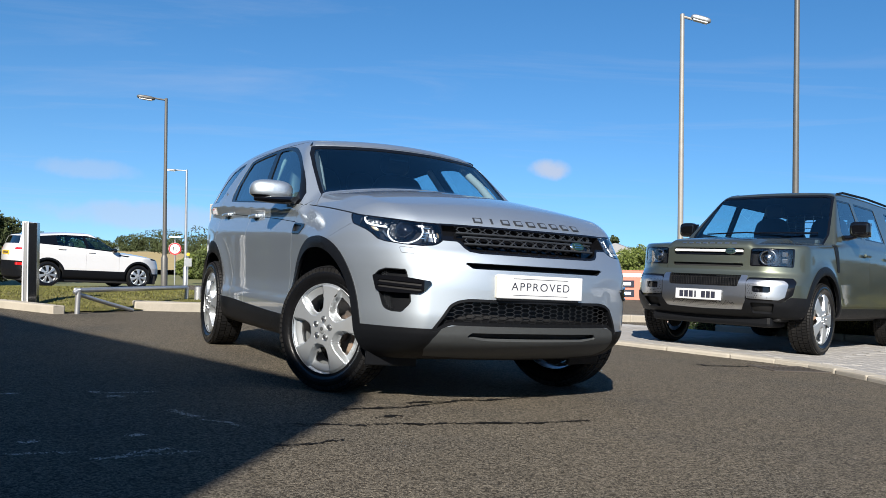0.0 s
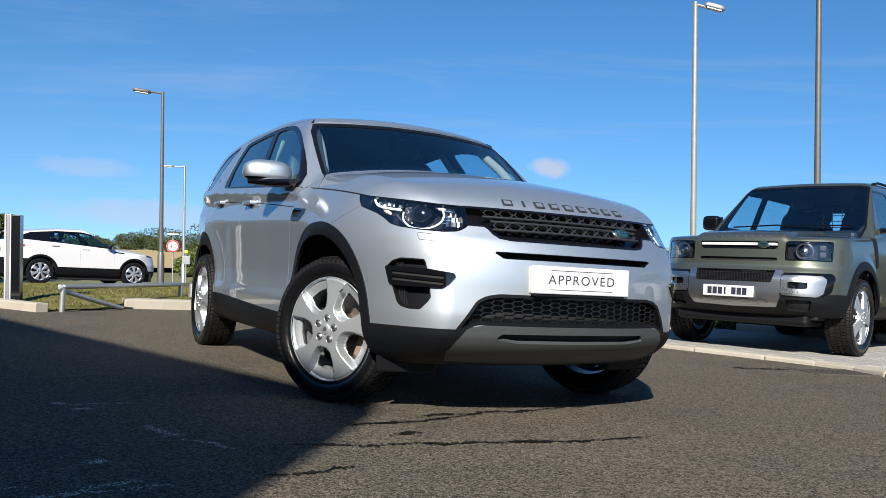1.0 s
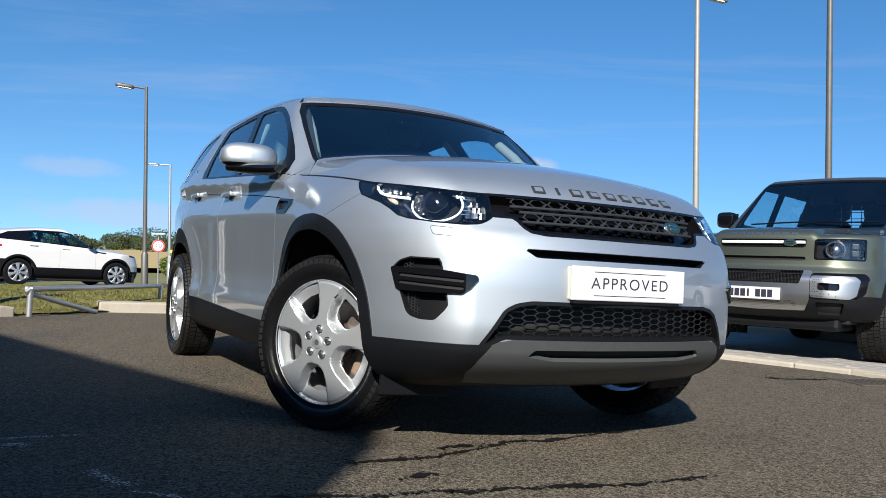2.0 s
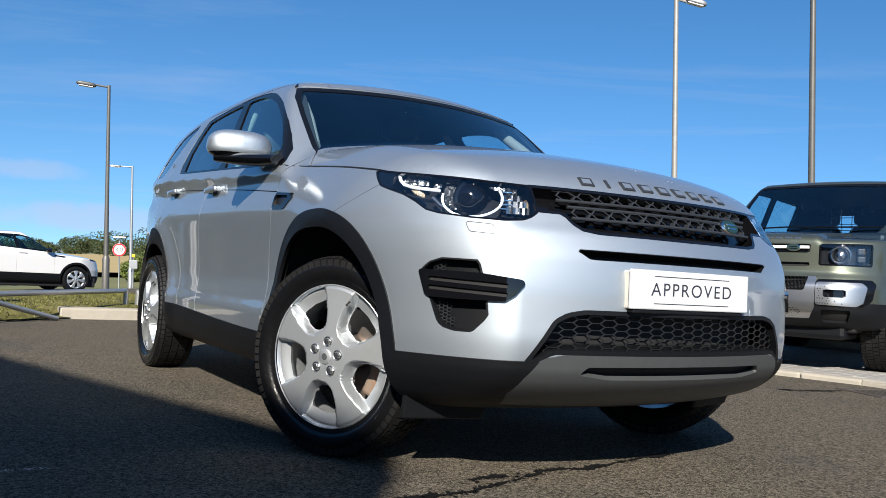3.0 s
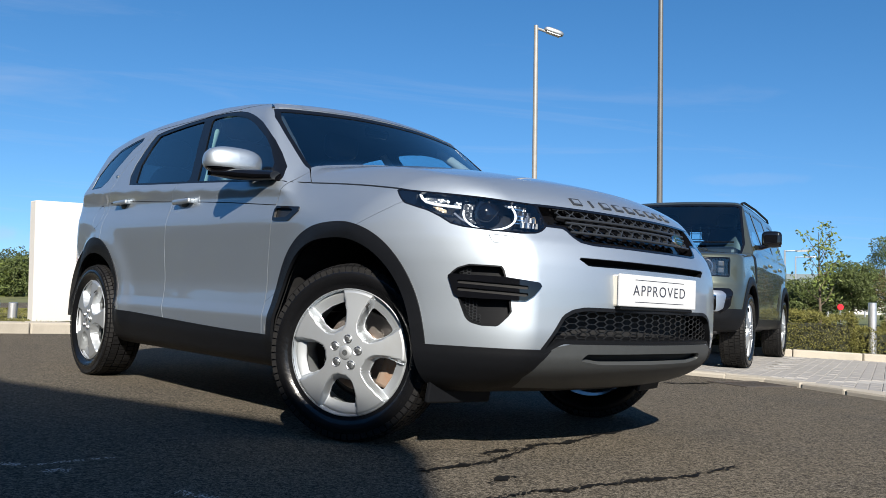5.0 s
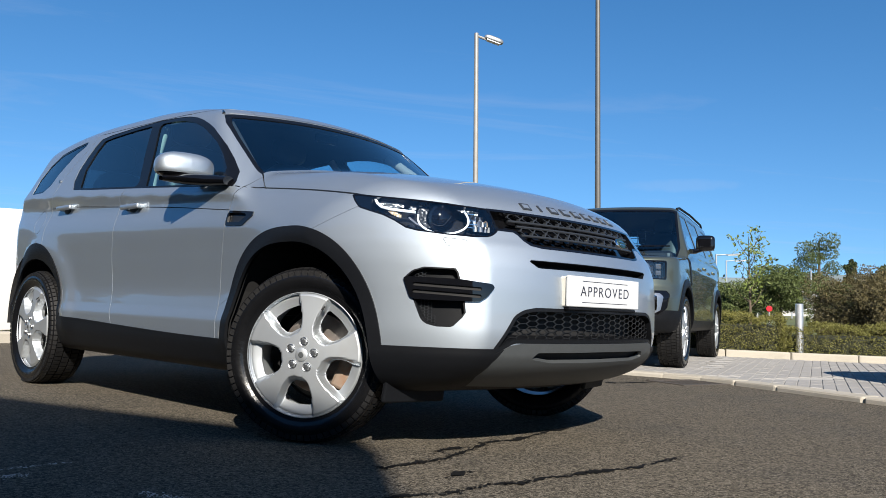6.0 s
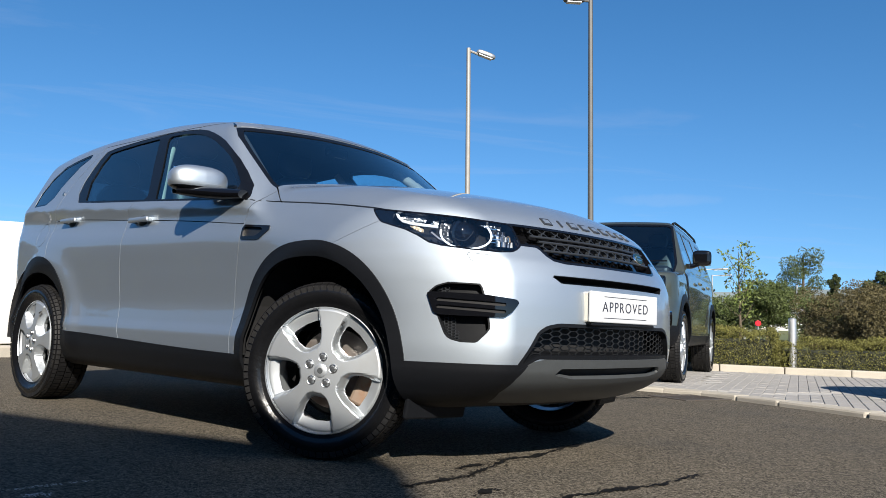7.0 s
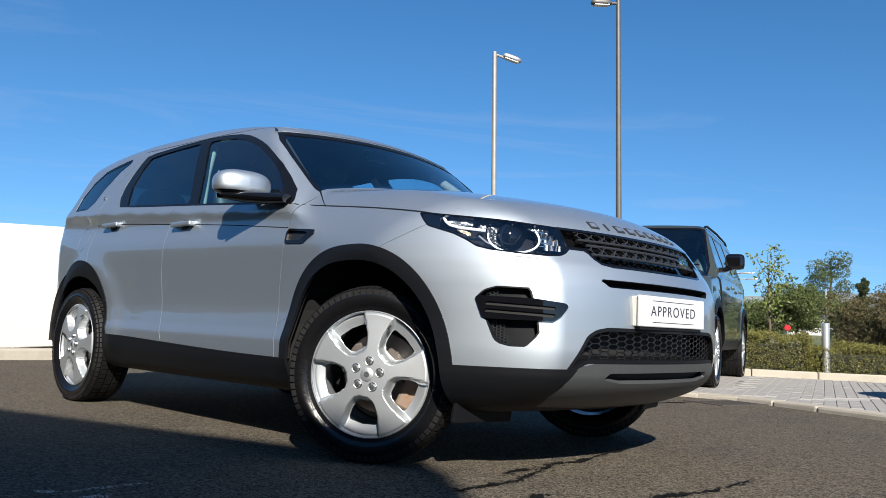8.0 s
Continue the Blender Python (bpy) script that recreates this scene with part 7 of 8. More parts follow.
    _, inn = cut_by(inn, arches(E_AXLES, E_HUB, 0.42))
    _, inn = cut_by(inn, side_poly(band, 0.02, -0.03))
    _, inn = cut_by(inn, lambda X, y, z: np.maximum(np.maximum(outline(np.abs(y), z, [(-0.3, 1.50), (0.56, 1.47), (0.70, 1.14), (-0.3, 1.12)]), -(X + 1.3)), X + 0.44))
    shell_part("inner_structure", inn, DARK, root, 0)
    cabin(root, -0.40, -3.0, 0.76, 0.30, 1.08)
    wells(root, E_AXLES, E_HUB, 0.43, 0.9)
    # underbody box deepened: its dark sides also fill in the shade under the car
    part("underbody", box(3.9, 1.66, 0.26, (-1.35, 0, 0.27), 0.03), DARK, root)
    rec_o = [(0.07, -0.012), (0.12, -0.026), (0.245, -0.055), (0.245, 0.055), (0.12, 0.026), (0.07, 0.012)]
    hole_o = [(0.085, -0.014), (0.125, -0.026), (0.215, -0.046), (0.215, 0.046), (0.125, 0.026), (0.085, 0.014)]
    for c in E_AXLES:
        wheel(root, c, -0.835, E_HUB, 0.36, 0.235, 0.245, pose(0, 0, 0), 7, 0.3, rec_o, hole_o)
        wheel(root, c, 0.835, E_HUB, 0.36, 0.235, 0.245, pose(0, 0, 0, 0, 0, 180), 7, 0.5, rec_o, hole_o)
    pl = part("number_plate", box(0.012, 0.52, 0.111, (-3.512, 0, 0.93), 0.003), PLATE_YELLOW, root, "yellow number plate with black bars")
    for k in range(7):
        part("plate_bar", box(0.003, 0.045, 0.07, (-3.5195, -0.2 + 0.065 * k, 0.93)), INK, pl)
    for s in (-1, 1):
        superblock((-0.80, s * 0.97, 1.12), (0.07, 0.10, 0.065), 2.6, 0.015, BLACK_GLOSS, "door_mirror", root)
        for hx, hz in ((-1.45, 1.03), (-2.3, 1.09)):
            yb = on_body(evoque_body, hx, None, hz, 0.5, 1.1)
            part("door_handle", box(0.20, 0.03, 0.03, (hx, s * (yb + 0.02), hz), 0.008, 2), WHITE, root)
    return root


white_car()
# ---- lamp posts, signs, rails and bollards ----
def lamp_post(name, x, y, top, r0, r1, arm, droop, head, mat, label, collar=0.0, base_drop=0.3, head_mat=None):
    """A tapered pole, plumb, with a short arm (dx, dy) and a flat lantern."""
    z0 = float(rise(x, y))
    root = thing(name, level_pose(x, y), label, "street lamp", "lamp posts")
    h = top - z0
    part("pole", tube([(0, 0, -base_drop), (0, 0, 0.9), (0, 0, h * 0.5), (0, 0, h)], [r0, r0, (r0 + r1) / 2, r1], 14), mat, root, smooth=True)
    part("base_cover", tube([(0, 0, -base_drop), (0, 0, 0.95), (0, 0, 1.05)], [r0 * (1.5 if collar else 1.25), r0 * (1.5 if collar else 1.25), r0], 14), mat, root, smooth=True)
    a = Vector((*arm, 0))
    d = a.normalized()
    part("arm", tube([(0, 0, h - 0.06), tuple(a * 0.35 + Vector((0, 0, h - 0.06 + droop * 0.3))), tuple(a + Vector((0, 0, h - 0.06 + droop)))], r1 * 0.62, 8), mat, root, smooth=True)
    tip = a + Vector((0, 0, h - 0.06 + droop))
    L, W, T = head
    ang = math.degrees(math.atan2(d.y, d.x))
    tilt = math.degrees(math.atan2(droop, a.length))
    lantern = superblock(tuple(tip + d * L * 0.40), (L / 2, W / 2, T / 2), 3, max(0.02, T / 4), head_mat or mat, "lantern", root, turn=pose(0, 0, 0, 0, -tilt, ang))
    part("lens", box(L * 0.7, W * 0.75, 0.02, (0, 0, -T / 2 + 0.004), 0.006), SIGN_WHITE, lantern)
    return root


lamp_post("street_lamp", 3.97, 18.93, 6.88, 0.068, 0.048, (0.22, -0.02), -0.07, (0.46, 0.20, 0.13), POLE_TAN, "weathered tan steel lamp post with a short arm", head_mat=GALV)
lamp_post("street_lamp", 5.20, 15.08, 6.74, 0.060, 0.042, (-0.16, 0.02), 0.0, (0.40, 0.18, 0.10), POLE_DARK, "tall dark grey steel lamp post with a flat lantern")
lamp_post("street_lamp", -11.87, 27.41, 6.34, 0.076, 0.050, (-0.40, -0.15), 0.05, (0.60, 0.26, 0.14), POLE_DARK, "dark steel lamp post with a thick foot by the road", 1.0)
lamp_post("street_lamp", -17.66, 43.26, 5.75, 0.090, 0.055, (-0.55, -0.20), 0.02, (0.60, 0.24, 0.12), GALV, "pale galvanised lamp post across the road", 1.0)
for k, (az, d, top_el, base_el) in enumerate(((32.5, 48, 4.4, 0.4), (33.1, 62, 4.0, 0.6))):
    x, y = -1.25 + d * math.sin(radians(az)), 1.32 + d * math.cos(radians(az))
    lamp_post("street_lamp", x, y, 0.55 + d * math.tan(radians(top_el)), 0.07, 0.05, (0.5, -0.3), 0.03, (0.9, 0.25, 0.10), GALV, "far galvanised lamp post with a flat arm")
for az, d, el in ((35.1, 34, 3.3), (38.3, 40, 3.4), (37.1, 52, 2.9)):
    x, y = -1.25 + d * math.sin(radians(az)), 1.32 + d * math.cos(radians(az))
    ob = thing("pole", level_pose(x, y), "thin pale post behind the hedge", "post", "far posts")
    hh = 0.55 + d * math.tan(radians(el)) - float(rise(x, y))
    part("shaft", tube([(0, 0, -0.2), (0, 0, hh)], [0.05, 0.035], 8), GALV, ob, smooth=True)
    part("cap", lathe([(0.001, hh + 0.02), (0.04, hh)], 8, "Z"), GALV, ob)


def speed_sign():
    x, y = -18.70, 44.26
    root = thing("speed_sign", level_pose(x, y, 22), "round white speed limit sign with a red ring", "road sign")
    z0 = float(rise(x, y))
    zc = 1.40 - z0
    part("post", tube([(0, 0, -0.4), (0, 0, zc + 0.62)], 0.04, 10), GALV, root, smooth=True)
    disc = part("disc", lathe([(0.0005, -0.060), (0.335, -0.060), (0.34, -0.055), (0.34, -0.045), (0.0005, -0.045)], 40), SIGN_WHITE, root)
    disc.location = (0, 0, zc)
    part("red_ring", lathe([(0.335, -0.0645), (0.262, -0.0645), (0.262, -0.061), (0.335, -0.061), (0.335, -0.0645)], 40), SIGN_RED, disc)
    lettering("40", 0.34, INK, "speed_figure", disc, pose(0, -0.067, 0, 90, 0, 0), 0.002)
    part("sign_light", box(0.62, 0.22, 0.07, (0.0, -0.12, zc + 0.66), 0.02), SIGN_WHITE, root)
    # cabinet and small amber plate on the lamp post beside
    cab = thing("sign_back", level_pose(-17.46, 43.10, 22), "grey back of a square road sign", "road sign")
    part("panel", box(0.40, 0.03, 0.44, (0, -0.13, 1.25), 0.01), GALV, cab)
    part("amber_plate", box(0.15, 0.02, 0.15, (0.0, -0.16, 1.70), 0.01), PLATE_YELLOW, cab)
    part("sign_post", tube([(0, -0.10, -0.3), (0, -0.10, 1.8)], 0.03, 8), GALV, cab)


speed_sign()


def pillar():
    """A slab of brushed metal on the grass edge."""
    root = thing("sign_pillar", level_pose(-6.03, 10.16, 17, -0.03), "brushed steel slab pillar standing at the grass edge", "pillar")
    part("front_plate", box(0.040, 0.14, 1.14, (-0.048, 0, 0.57), 0.005), SATIN, root)
    part("pale_edge", box(0.016, 0.146, 1.142, (-0.078, 0, 0.571), 0.004), SIGN_WHITE, root)
    part("pale_edge", box(0.012, 0.146, 1.142, (-0.020, 0, 0.571), 0.003), SIGN_WHITE, root)
    part("dark_side", box(0.100, 0.132, 1.13, (0.038, 0.004, 0.565), 0.005), POLISHED, root, "polished dark steel side")
    return root


pillar()


def knee_rail():
    """A low tubular rail round the grass, with a raking brace."""
    root = thing("knee_rail", pose(0, 0, 0), "low galvanised tube rail along the grass", "railing")
    part("rail", tube([(-5.075, 9.49, 0.285), (-5.03, 9.50, 0.285), (-4.95, 10.6, 0.29), (-4.87, 11.7, 0.295), (-4.82, 12.25, 0.30)], 0.030, 12), GALV, root, smooth=True)
    part("rail_end", tube([(-5.03, 9.5, 0.285), (-5.06, 9.46, 0.25)], 0.030, 12), GALV, root, smooth=True)
    part("post", tube([(-5.03, 9.50, -0.05), (-5.03, 9.50, 0.29)], 0.030, 12), GALV, root, smooth=True)
    part("post", tube([(-4.815, 12.25, -0.05), (-4.815, 12.25, 0.31)], 0.030, 12), GALV, root, smooth=True)
    part("brace", tube([(-5.05, 9.49, 0.245), (-4.92, 9.95, 0.13), (-4.78, 10.42, 0.02)], 0.026, 12), GALV, root, smooth=True)
    for x, y, h, r in ((-4.66, 12.32, 0.31, 0.055),):
        b = thing("bollard", pose(x, y, 0.0), "short round galvanised bollard by the rail", "bollard", "short bollards")
        part("tube", tube([(0, 0, -0.05), (0, 0, h)], r, 16), GALV, b, smooth=True)
        part("cap", lathe([(0.001, h + 0.012), (r * 0.7, h + 0.010), (r, h)], 16, "Z"), GALV, b, smooth=True)


knee_rail()


def steel_bollard(x, y, h=0.82):
    root = thing("bollard", level_pose(x, y, 0, 0.02), "tall brushed steel bollard in front of the hedge", "bollard", "steel bollards")
    part("tube", tube([(0, 0, -0.05), (0, 0, h)], 0.057, 24), BRUSHED, root, smooth=True)
    part("cap", lathe([(0.001, h + 0.008), (0.05, h + 0.008), (0.057, h)], 24, "Z"), BRUSHED, root, smooth=True)


steel_bollard(6.98, 11.85)
steel_bollard(8.95, 10.72)


def crash_barrier():
    root = thing("crash_barrier", pose(0, 0, 0), "galvanised steel crash barrier beside the road", "barrier")
    a, b = Vector((-8.1, 26.8)), Vector((-4.0, 26.0))
    prof = [(0.0, 0.30), (0.05, 0.36), (0.05, 0.42), (0.0, 0.46), (0.05, 0.50), (0.05, 0.56), (0.0, 0.62)]
    P, F = [], []
    for i in range(9):
        p = a.lerp(b, i / 8)
        z = float(rise(p.x, p.y)) - 0.12
        for o, q in prof:
            P.append((p.x + o * 0.2, p.y - o, z + q))
    for i in range(8):
        for k in range(6):
            F.append((i * 7 + k, (i + 1) * 7 + k, (i + 1) * 7 + k + 1, i * 7 + k + 1))
    raw("beam", P, F, GALV, root)
    for i in range(5):
        p = a.lerp(b, i / 4)
        part("post", box(0.08, 0.10, 0.75, (p.x, p.y + 0.06, float(rise(p.x, p.y)) + 0.15), 0.005), GALV, root)


crash_barrier()


def price_sign():
    """A salmon sign seen between the cars: plain coloured panels, no words."""
    d, az = 26.0, 7.6
    x, y = 0.18 + d * math.sin(radians(az)), 0.10 + d * math.cos(radians(az))
    z0, z1 = 0.69 - d * math.tan(radians(1.75)), 0.69 + d * math.tan(radians(0.95))
    root = thing("price_sign", level_pose(x, y, 8), "salmon pink price board with dark figure windows", "sign")
    g = float(rise(x, y))
    H = z1 - z0
    part("board", box(1.6, 0.15, H, (0.2, 0, z0 - g + H / 2), 0.02), SIGN_PINK, root)
    part("foot", box(1.5, 0.12, max(0.1, z0 - g + 0.05), (0.2, 0, (z0 - g) / 2), 0.01), GALV, root)
    for k in range(2):
        part("figure_window", box(0.62, 0.02, 0.22, (0.02, -0.085, z0 - g + H * (0.66 - 0.24 * k)), 0.01), INK, root)
        part("figure_bar", box(0.40, 0.01, 0.09, (0.02, -0.099, z0 - g + H * (0.66 - 0.24 * k)), 0.004), SIGN_WHITE, root)
    part("word_bar", box(0.9, 0.01, 0.12, (0.1, -0.080, z0 - g + H * 0.88), 0.004), SIGN_WHITE, root)


price_sign()


# ---- buildings in the distance ----
def far_house(x, y, w, d, h, roof_h, turn, wall, label, base=None):
    root = thing("house", level_pose(x, y, turn), label, "house")
    part("wall", box(w, d, h + 0.6, (0, 0, h / 2 - 0.3), 0.02), wall, root)
    part("roof", prism([(-w / 2 - 0.2, 0), (w / 2 + 0.2, 0), (0, roof_h)], d + 0.5, pose(0, d / 2 + 0.25, h + 0.01, 90, 0, 0)), ROOF_GREY, root)
    for k in range(3):
        win = part("window", box(w * 0.16, 0.06, h * 0.32, (-w * 0.3 + w * 0.3 * k, -d / 2 - 0.02, h * 0.55), 0.01), BLACK_GLOSS, root)
        part("window_sill", box(w * 0.2, 0.12, 0.06, (-w * 0.3 + w * 0.3 * k, -d / 2 - 0.06, h * 0.36), 0.01), SIGN_WHITE, root)
    return root


def polar(t_eye, az, d):
    return t_eye[0] + d * math.sin(radians(az)), t_eye[1] + d * math.cos(radians(az))


E0, E7 = (0.178, 0.104), (-1.252, 1.324)
far_house(*polar(E0, 7.1, 120), 7, 6, 3.0, 1.4, -12, RENDER_WHITE, "pale rendered house with a grey pitched roof")
far_house(*polar(E7, 37.4, 62), 3.3, 5, 1.2, 0.45, -30, RENDER_WHITE, "low white building with a grey roof behind the hedge")
far_house(*polar(E7, 33.4, 58), 1.8, 5, 1.4, 0.45, -30, RENDER_WHITE, "low white shed with a grey roof behind the hedge")
far_house(*polar(E7, 34.4, 66), 2.0, 5, 1.1, 0.4, -30, RENDER_WHITE, "small white shed with a grey roof")
rx, ry = polar(E7, 35.95, 24)
red = thing("red_reflector", level_pose(rx, ry, -35), "small round red reflector on a thin post", "reflector")
part("disc", lathe([(0.0005, -0.03), (0.07, -0.03), (0.08, -0.015), (0.08, 0.0), (0.0005, 0.0)], 20), SIGN_RED, red).location = (0, 0, 0.55 + 24 * math.tan(radians(0.88)) - float(rise(rx, ry)))
part("post", tube([(0, 0.02, -0.2), (0, 0.02, 0.55 + 24 * math.tan(radians(0.88)) - float(rise(rx, ry)))], 0.02, 8), GALV, red)


# ---- plants ----
def leaf_mesh(name, C, size, mat, parent=None, flat=0.0, seed=1):
    """Leaves as small folded quads round points C."""
    r = np.random.default_rng(seed)
    n = len(C)
    d = r.normal(size=(n, 3))
    d[:, 2] *= 1 - flat
    d /= np.linalg.norm(d, axis=1)[:, None]
    u = np.cross(d, r.normal(size=(n, 3)))
    u /= np.maximum(np.linalg.norm(u, axis=1), 1e-6)[:, None]
    v = np.cross(d, u)
    s = (np.asarray(size) * r.uniform(0.6, 1.3, n))[:, None] if np.ndim(size) == 0 else np.asarray(size)[:, None]
    fold = d * s * 0.25
    P = np.stack([C - u * s, C - v * s * 0.45 + fold, C + u * s, C + v * s * 0.45 + fold], 1).reshape(-1, 3)
    F = np.arange(4 * n).reshape(-1, 4)
    return raw(name, P, F, mat, parent)


def crown_points(r, n, blobs):
    """Points near the surfaces of many lumps: (x, y, z, rx, rz)."""
    blobs = np.array(blobs)
    w = blobs[:, 3] ** 2
    k = r.choice(len(blobs), n, p=w / w.sum())
    d = r.normal(size=(n, 3))
    d /= np.linalg.norm(d, axis=1)[:, None]
    f = r.uniform(0.55, 1.05, n) ** 0.6
    return blobs[k, :3] + d * f[:, None] * np.stack([blobs[k, 3], blobs[k, 3], blobs[k, 4]], 1)


def tree(x, y, h, spread, leaf, n, size, label, seed, shape="round", bare=0.25, trunk=None, name="tree", parts_from=0.0):
    """Tapered trunk with forking limbs and a crown of many leaves with gaps."""
    r = np.random.default_rng(seed)
    root = thing(name, level_pose(x, y), label, "tree" if name == "tree" else name)
    tr = trunk or h * 0.022
    bend = r.normal(size=2) * h * 0.02
    bms = [tube([(0, 0, -0.3), (bend[0] * 0.3, bend[1] * 0.3, h * 0.3), (bend[0], bend[1], h * 0.62), (bend[0] * 1.3, bend[1] * 1.3, h * 0.9)], [tr * 1.3, tr, tr * 0.6, tr * 0.2], 9)]
    blobs = []
    limbs = 11
    for k in range(limbs):
        z0 = h * (bare + (0.82 - bare) * k / limbs)
        a = k * 2.4 + r.uniform(-0.4, 0.4)
        if shape == "round":
            L = spread * (0.55 + 0.45 * math.sin(math.pi * (0.15 + 0.8 * k / limbs))) * r.uniform(0.75, 1.1)
            upz = h * 0.10
        else:
            L = spread * (1.0 - 0.55 * k / limbs) * r.uniform(0.6, 1.0)
            upz = h * 0.16
        e = (math.cos(a) * L * 0.75, math.sin(a) * L * 0.75, z0 + upz)
        m = (math.cos(a) * L * 0.35, math.sin(a) * L * 0.35, z0 + upz * 0.35)
        b0 = (bend[0] * z0 / h, bend[1] * z0 / h, z0)
        bms.append(tube([b0, m, e], [tr * 0.45, tr * 0.28, tr * 0.10], 6))
        for q in range(3):
            f = 0.55 + 0.25 * q
            rr = spread * (r.uniform(0.26, 0.46) if shape == "round" else r.uniform(0.18, 0.30))
            blobs.append((e[0] * f + r.normal() * spread * 0.12, e[1] * f + r.normal() * spread * 0.12, z0 + upz * f + r.normal() * h * 0.02, rr, rr * r.uniform(0.7, 1.0)))
    blobs.append((bend[0], bend[1], h * 0.92, spread * 0.22, h * 0.08))
    part("trunk", merge(*bms), BARK, root, smooth=True)
    C = crown_points(r, n, blobs)
    tagged(leaf_mesh("crown", C, size, leaf, root, seed=seed), kind="stuff")
    return root


def hedge(name, x0, y0, x1, y1, depth, h, seed, leaf, label, n):
    """A clipped hedge: dark core painted as inner shade, skin of small leaves, uneven faces."""
    r = np.random.default_rng(seed)
    a, b = Vector((x0, y0)), Vector((x1, y1))
    d = (b - a)
    L = d.length
    m = (a + b) / 2
    root = thing(name, level_pose(m.x, m.y, math.degrees(math.atan2(d.y, d.x)), 0.05), label, "hedge", "clipped hedges")
    part("core", box(L - 0.14, depth - 0.14, h - 0.10, (0, 0, h / 2 - 0.08), 0.05), HEDGE_SHADE, root)
    area = np.array([L * h, L * h * 0.3, L * depth, depth * h, depth * h])
    k = r.choice(5, n, p=area / area.sum())
    u, v = r.uniform(-0.5, 0.5, n), r.uniform(0, 1, n)
    C = np.zeros((n, 3))
    C[:, 0] = np.select([k == 3, k == 4], [-L / 2, L / 2], u * L)
    C[:, 1] = np.select([k == 0, k == 1, k == 2], [-depth / 2, depth / 2, (v - 0.5) * depth], u * depth)
    C[:, 2] = np.select([k == 2], [h], v * h)
    bump = 0.034 * np.sin(C[:, 0] * 7 + 1.3 * np.sin(C[:, 2] * 9)) + 0.034 * np.sin(C[:, 0] * 19 + 2 * np.sin(C[:, 2] * 23)) * np.sin(C[:, 2] * 17 + C[:, 0] * 5)
    C[:, 1] += np.where(k < 2, -bump, 0)
    C[:, 2] += np.where(k == 2, bump * 1.2, 0)
    C += r.normal(size=(n, 3)) * 0.022
    tagged(leaf_mesh("leaves", C, 0.0165, leaf, root, seed=seed), kind="stuff")


hd = Vector((0.9, -0.445)).normalized()
hn = Vector((-hd.y, hd.x))
h0 = Vector((5.84, 12.03)) + hn * 0.62
ga = (Vector((6.80, 11.92))).dot(hd) - h0.dot(hd)
p0, p1, p2, p3 = h0 - hd * 3.2, h0 + hd * (ga - 0.03), h0 + hd * (ga + 0.05), h0 + hd * 8.5
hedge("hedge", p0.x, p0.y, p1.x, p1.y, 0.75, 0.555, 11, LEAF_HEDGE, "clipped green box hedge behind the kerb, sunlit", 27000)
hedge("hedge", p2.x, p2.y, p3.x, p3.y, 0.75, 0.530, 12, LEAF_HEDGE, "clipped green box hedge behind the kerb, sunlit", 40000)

def tall_at(eye, eye_z, az, d, el):
    """Place and height of a thing whose top shows at elevation el from an eye."""
    x, y = polar(eye, az, d)
    return x, y, eye_z + d * math.tan(radians(el)) - float(rise(x, y))


# young tree with open branches
tree(*tall_at(E7, 0.556, 34.9, 20, 6.35), 0.80, LEAF_LIGHT, 520, 0.050, "slender young tree with sparse pale leaves", 21, "tall", 0.30, 0.028)
# shrubs and trees behind the hedge
tree(*tall_at(E7, 0.556, 36.5, 30, 3.75), 1.15, LEAF, 15000, 0.046, "rounded green tree with drooping leaves", 22, "round", 0.30)
tree(*tall_at(E7, 0.556, 34.0, 33, 2.5), 0.8, LEAF, 10000, 0.048, "bushy green tree behind the hedge", 23, "round", 0.06)
tree(*tall_at(E7, 0.556, 38.6, 88, 5.9), 2.3, LEAF, 9000, 0.095, "tall airy grey-green tree", 24, "round", 0.14)
tree(*tall_at(E7, 0.556, 40.5, 80, 4.15), 0.9, LEAF_DARK, 4000, 0.13, "dark narrow conifer tree behind the hedge", 25, "tall", 0.05)
tree(*tall_at(E7, 0.556, 43.0, 60, 4.35), 1.4, LEAF_DARK, 6000, 0.12, "dark green tree at the edge of the site", 26, "round", 0.08)
tree(*tall_at(E7, 0.556, 41.2, 19, 3.2), 1.05, LEAF_OLIVE, 24000, 0.028, "broad olive-brown bush behind the hedge", 27, "round", 0.02, 0.04, "bush")
tree(*tall_at(E7, 0.556, 44.0, 18, 3.6), 1.2, LEAF_OLIVE, 24000, 0.028, "broad olive-brown bush behind the hedge", 28, "round", 0.02, 0.04, "bush")
tree(*tall_at(E7, 0.556, 39.7, 36, 2.7), 0.9, LEAF, 12000, 0.052, "low green bush behind the hedge", 29, "round", 0.04, 0.04, "bush")
tree(*tall_at(E7, 0.556, 32.4, 36, 2.4), 0.9, LEAF, 9000, 0.055, "low green bush behind the hedge", 30, "round", 0.04, 0.04, "bush")
tree(*tall_at(E0, 0.69, 8.4, 60, 2.55), 1.5, LEAF_LIGHT, 7000, 0.11, "light green bush between the cars", 31, "round", 0.05, 0.06, "bush")
tree(*tall_at(E0, 0.69, 6.8, 135, 3.35), 1.9, LEAF_DARK, 4500, 0.22, "dark tree beside the far house", 32, "round", 0.2)
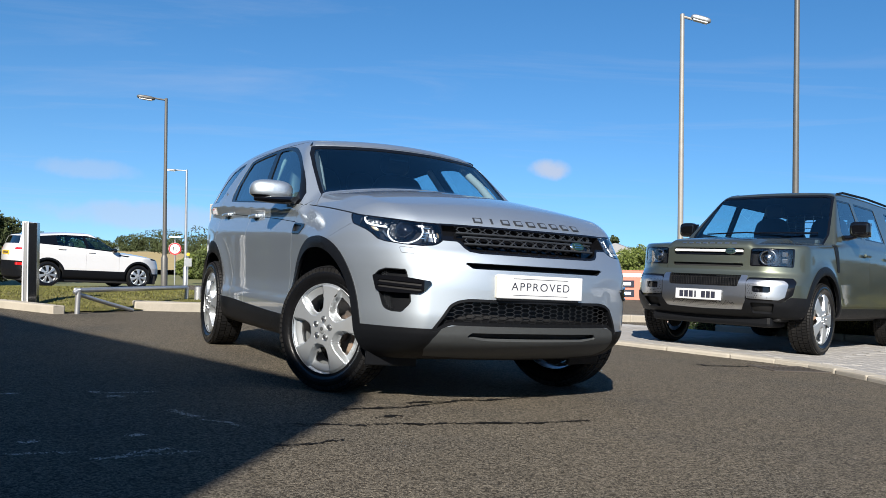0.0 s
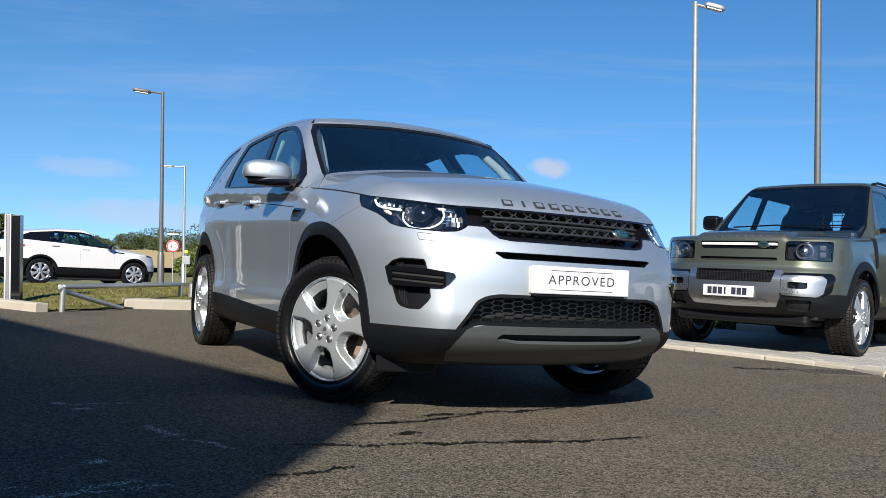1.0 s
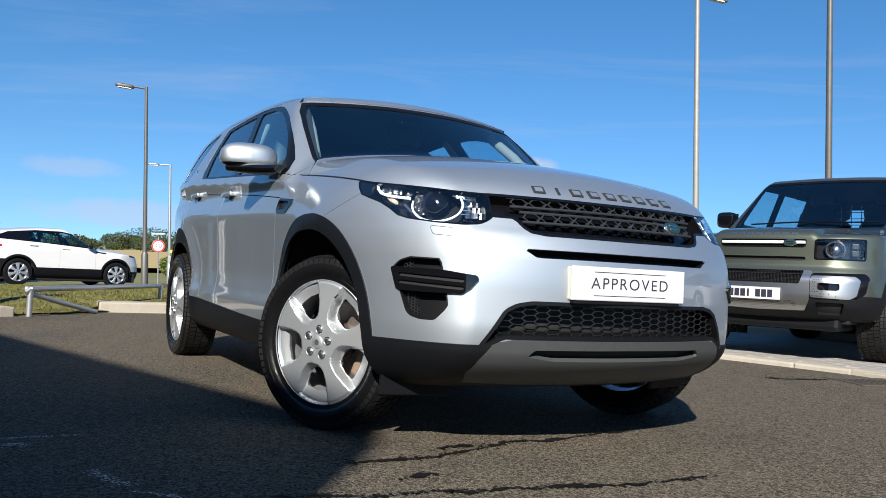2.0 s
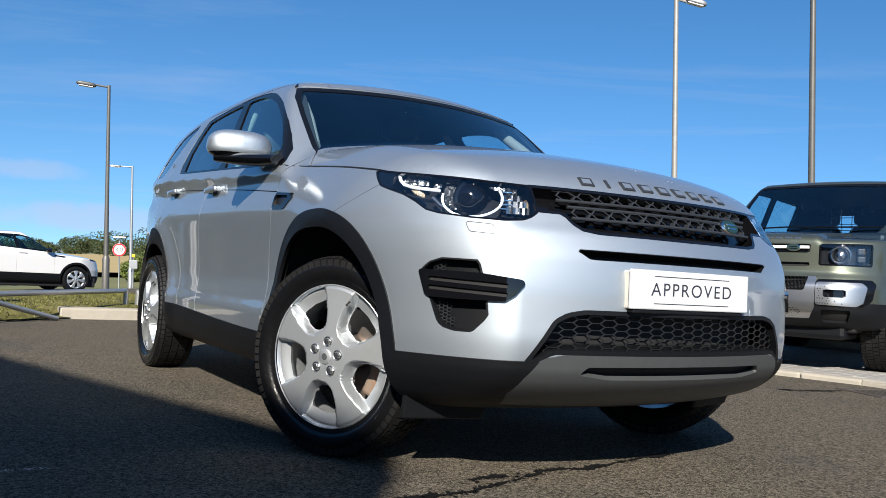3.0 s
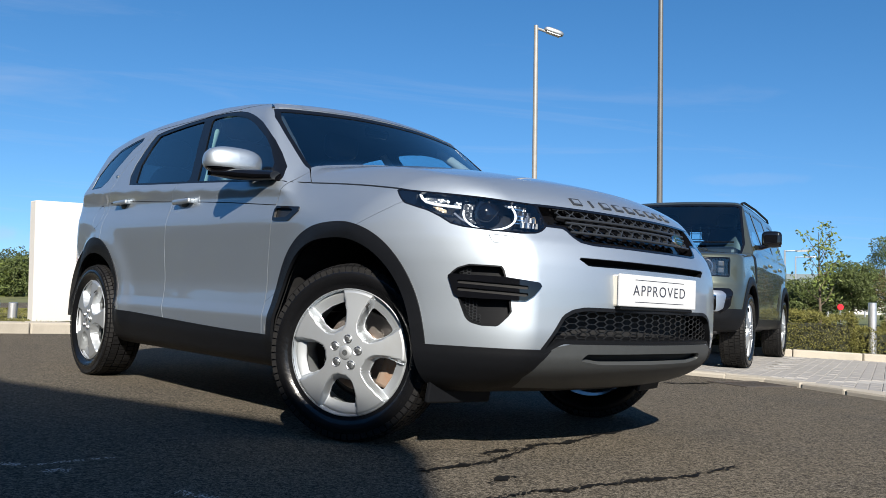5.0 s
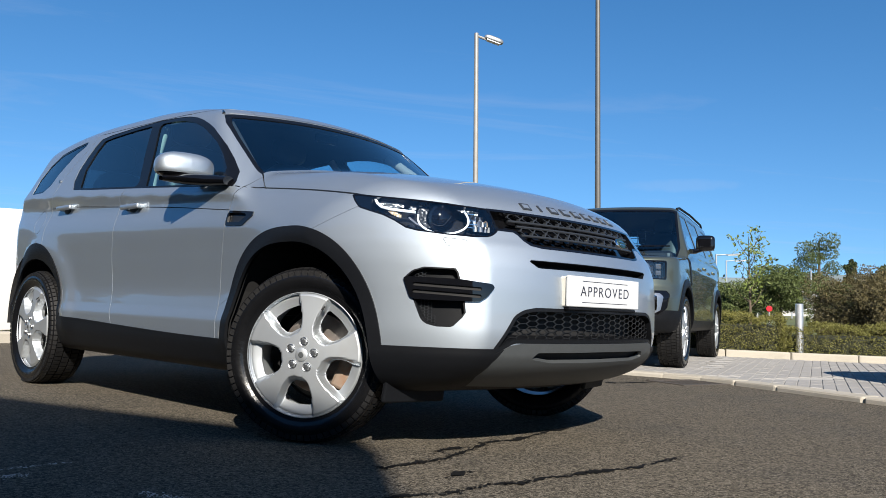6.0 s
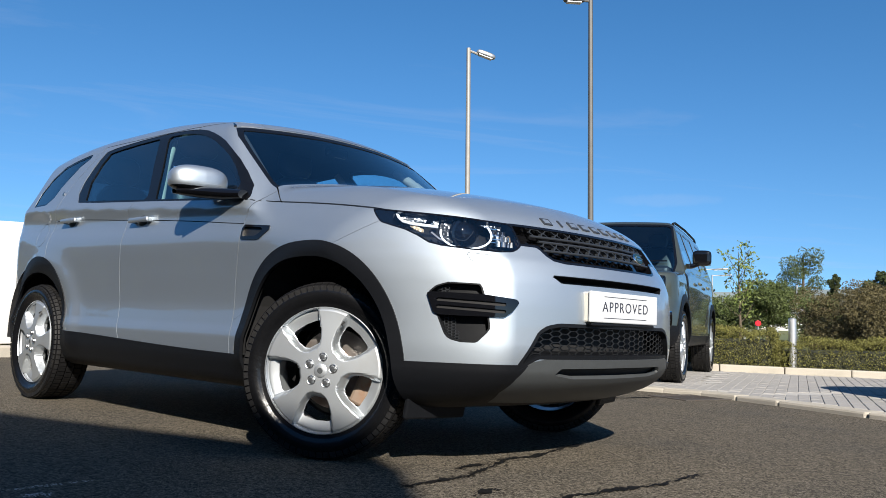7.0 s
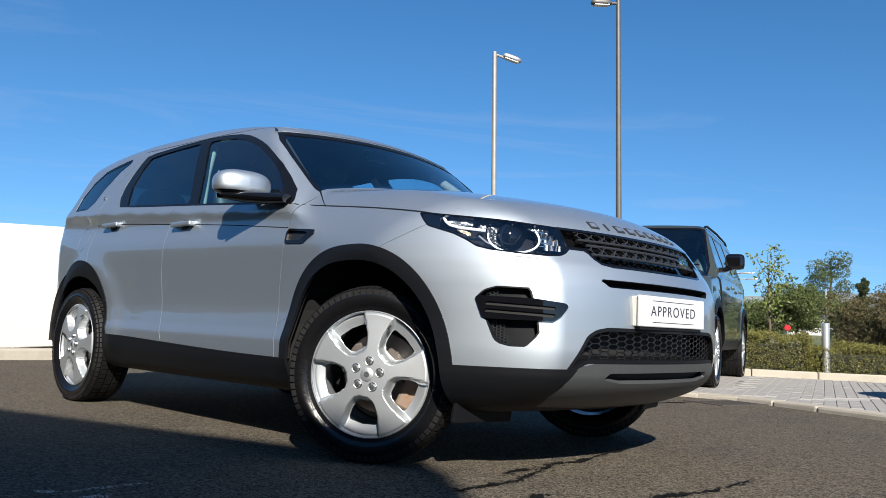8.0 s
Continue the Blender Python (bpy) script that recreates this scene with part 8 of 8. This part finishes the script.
# left side, beyond the road
tree(*tall_at(E0, 0.69, -34.2, 40, 2.9), 1.5, LEAF_DARK, 9000, 0.10, "dark leaning tree at the roadside", 33, "round", 0.15)
tree(*tall_at(E0, 0.69, -36.8, 42, 3.2), 2.2, LEAF_DARK, 9000, 0.12, "dark broad tree at the roadside", 34, "round", 0.12)
E4 = (-0.743, 1.657)
for k, (az, el, sp) in enumerate(((-21.9, 0.45, 1.1), (-21.0, 0.75, 1.3), (-19.9, 1.2, 1.7), (-18.2, 1.4, 2.0), (-16.4, 1.5, 2.0), (-14.5, 1.4, 2.0), (-12.5, 1.4, 2.0))):
    tree(*tall_at(E4, 0.634, az, 57, el), sp, (LEAF_LIGHT, LEAF)[k % 2], 8000, 0.10, "thick green roadside bush", 40 + k, "round", 0.02, 0.05, "bush")


def woods():
    """Far belts of trees beyond the field and round about, uneven in height."""
    r = np.random.default_rng(77)
    blobs = []
    for az in np.arange(-80, 62, 0.42):
        left = az < 12
        d = (r.uniform(330, 430) if left else r.uniform(190, 260))
        if -24 < az < 10 and left:
            d = r.uniform(190, 260)
        x, y = polar((0, 0), az, d)
        g = float(rise(x, y))
        hh = d * math.tan(radians(r.uniform(0.75, 1.45) + (0.45 if -24 < az < -12 else 0) - (0.25 if az > 30 else 0)))
        rr = hh * r.uniform(0.45, 0.8)
        for q in range(4):
            blobs.append((x + r.normal() * rr * 0.6, y + r.normal() * rr * 0.6, g + hh * r.uniform(0.15, 0.68), rr * r.uniform(0.5, 0.9), hh * r.uniform(0.22, 0.36)))
    C = crown_points(r, 120000, blobs)
    dist = np.hypot(C[:, 0], C[:, 1])
    s = dist * 0.0015 * r.uniform(0.6, 1.3, len(C))
    tagged(leaf_mesh("woods", C, s, LEAF_DARK, seed=5), "belt of dark mixed woodland beyond the fields", "woods", kind="stuff")


woods()


def left_grove():
    """Trees along the road to the side of the showroom, which the car's doors mirror."""
    r = np.random.default_rng(99)
    for k in range(15):
        az, d = radians(-41 - 2.1 * k), r.uniform(36, 46)
        x, y = -1.5 + d * math.sin(az), 6.5 + d * math.cos(az)
        h = d * math.tan(radians(r.uniform(5.5, 8.0))) + 0.9 - float(rise(x, y))
        tree(x, y, h, h * 0.34, LEAF_DARK, 5000, 0.20, "broad dark roadside tree", 60 + k, "round", 0.06)


left_grove()


def hills():
    """A blue ridge far off."""
    r = np.random.default_rng(3)
    n = 90
    P, F = [], []
    for i in range(n):
        az = -75 + 150 * i / (n - 1)
        d = 2200
        x, y = polar((0, 0), az, d)
        g = 0.0375 * x + 0.0305 * y - 0.52
        top = g + 2200 * math.tan(radians(0.42 + 0.14 * math.sin(az * 0.13 + 1) + 0.07 * math.sin(az * 0.5)))
        P += [(x, y, g - 40), (x, y, top), (x * 1.06, y * 1.06, top * 0.96 - 30)]
    for i in range(n - 1):
        F += [(3 * i, 3 * i + 3, 3 * i + 4, 3 * i + 1), (3 * i + 1, 3 * i + 4, 3 * i + 5, 3 * i + 2)]
    tagged(raw("backdrop", P, F, HILL, smooth=True), "long low blue-green hills on the horizon", "hills", kind="structure")


HILL = material("hazy_hill", (0.12, 0.15, 0.16), 0.9, grain=(0.004, 0.4))
hills()


# a second white car parked out of sight in the bay, whose shade falls on the paving
other = copy_thing(bpy.data.objects["white_car"], pose(5.42, 6.70, 0.034, 0, 0, 168))
tagged(other, "white compact car parked nose-in on the paved bay")
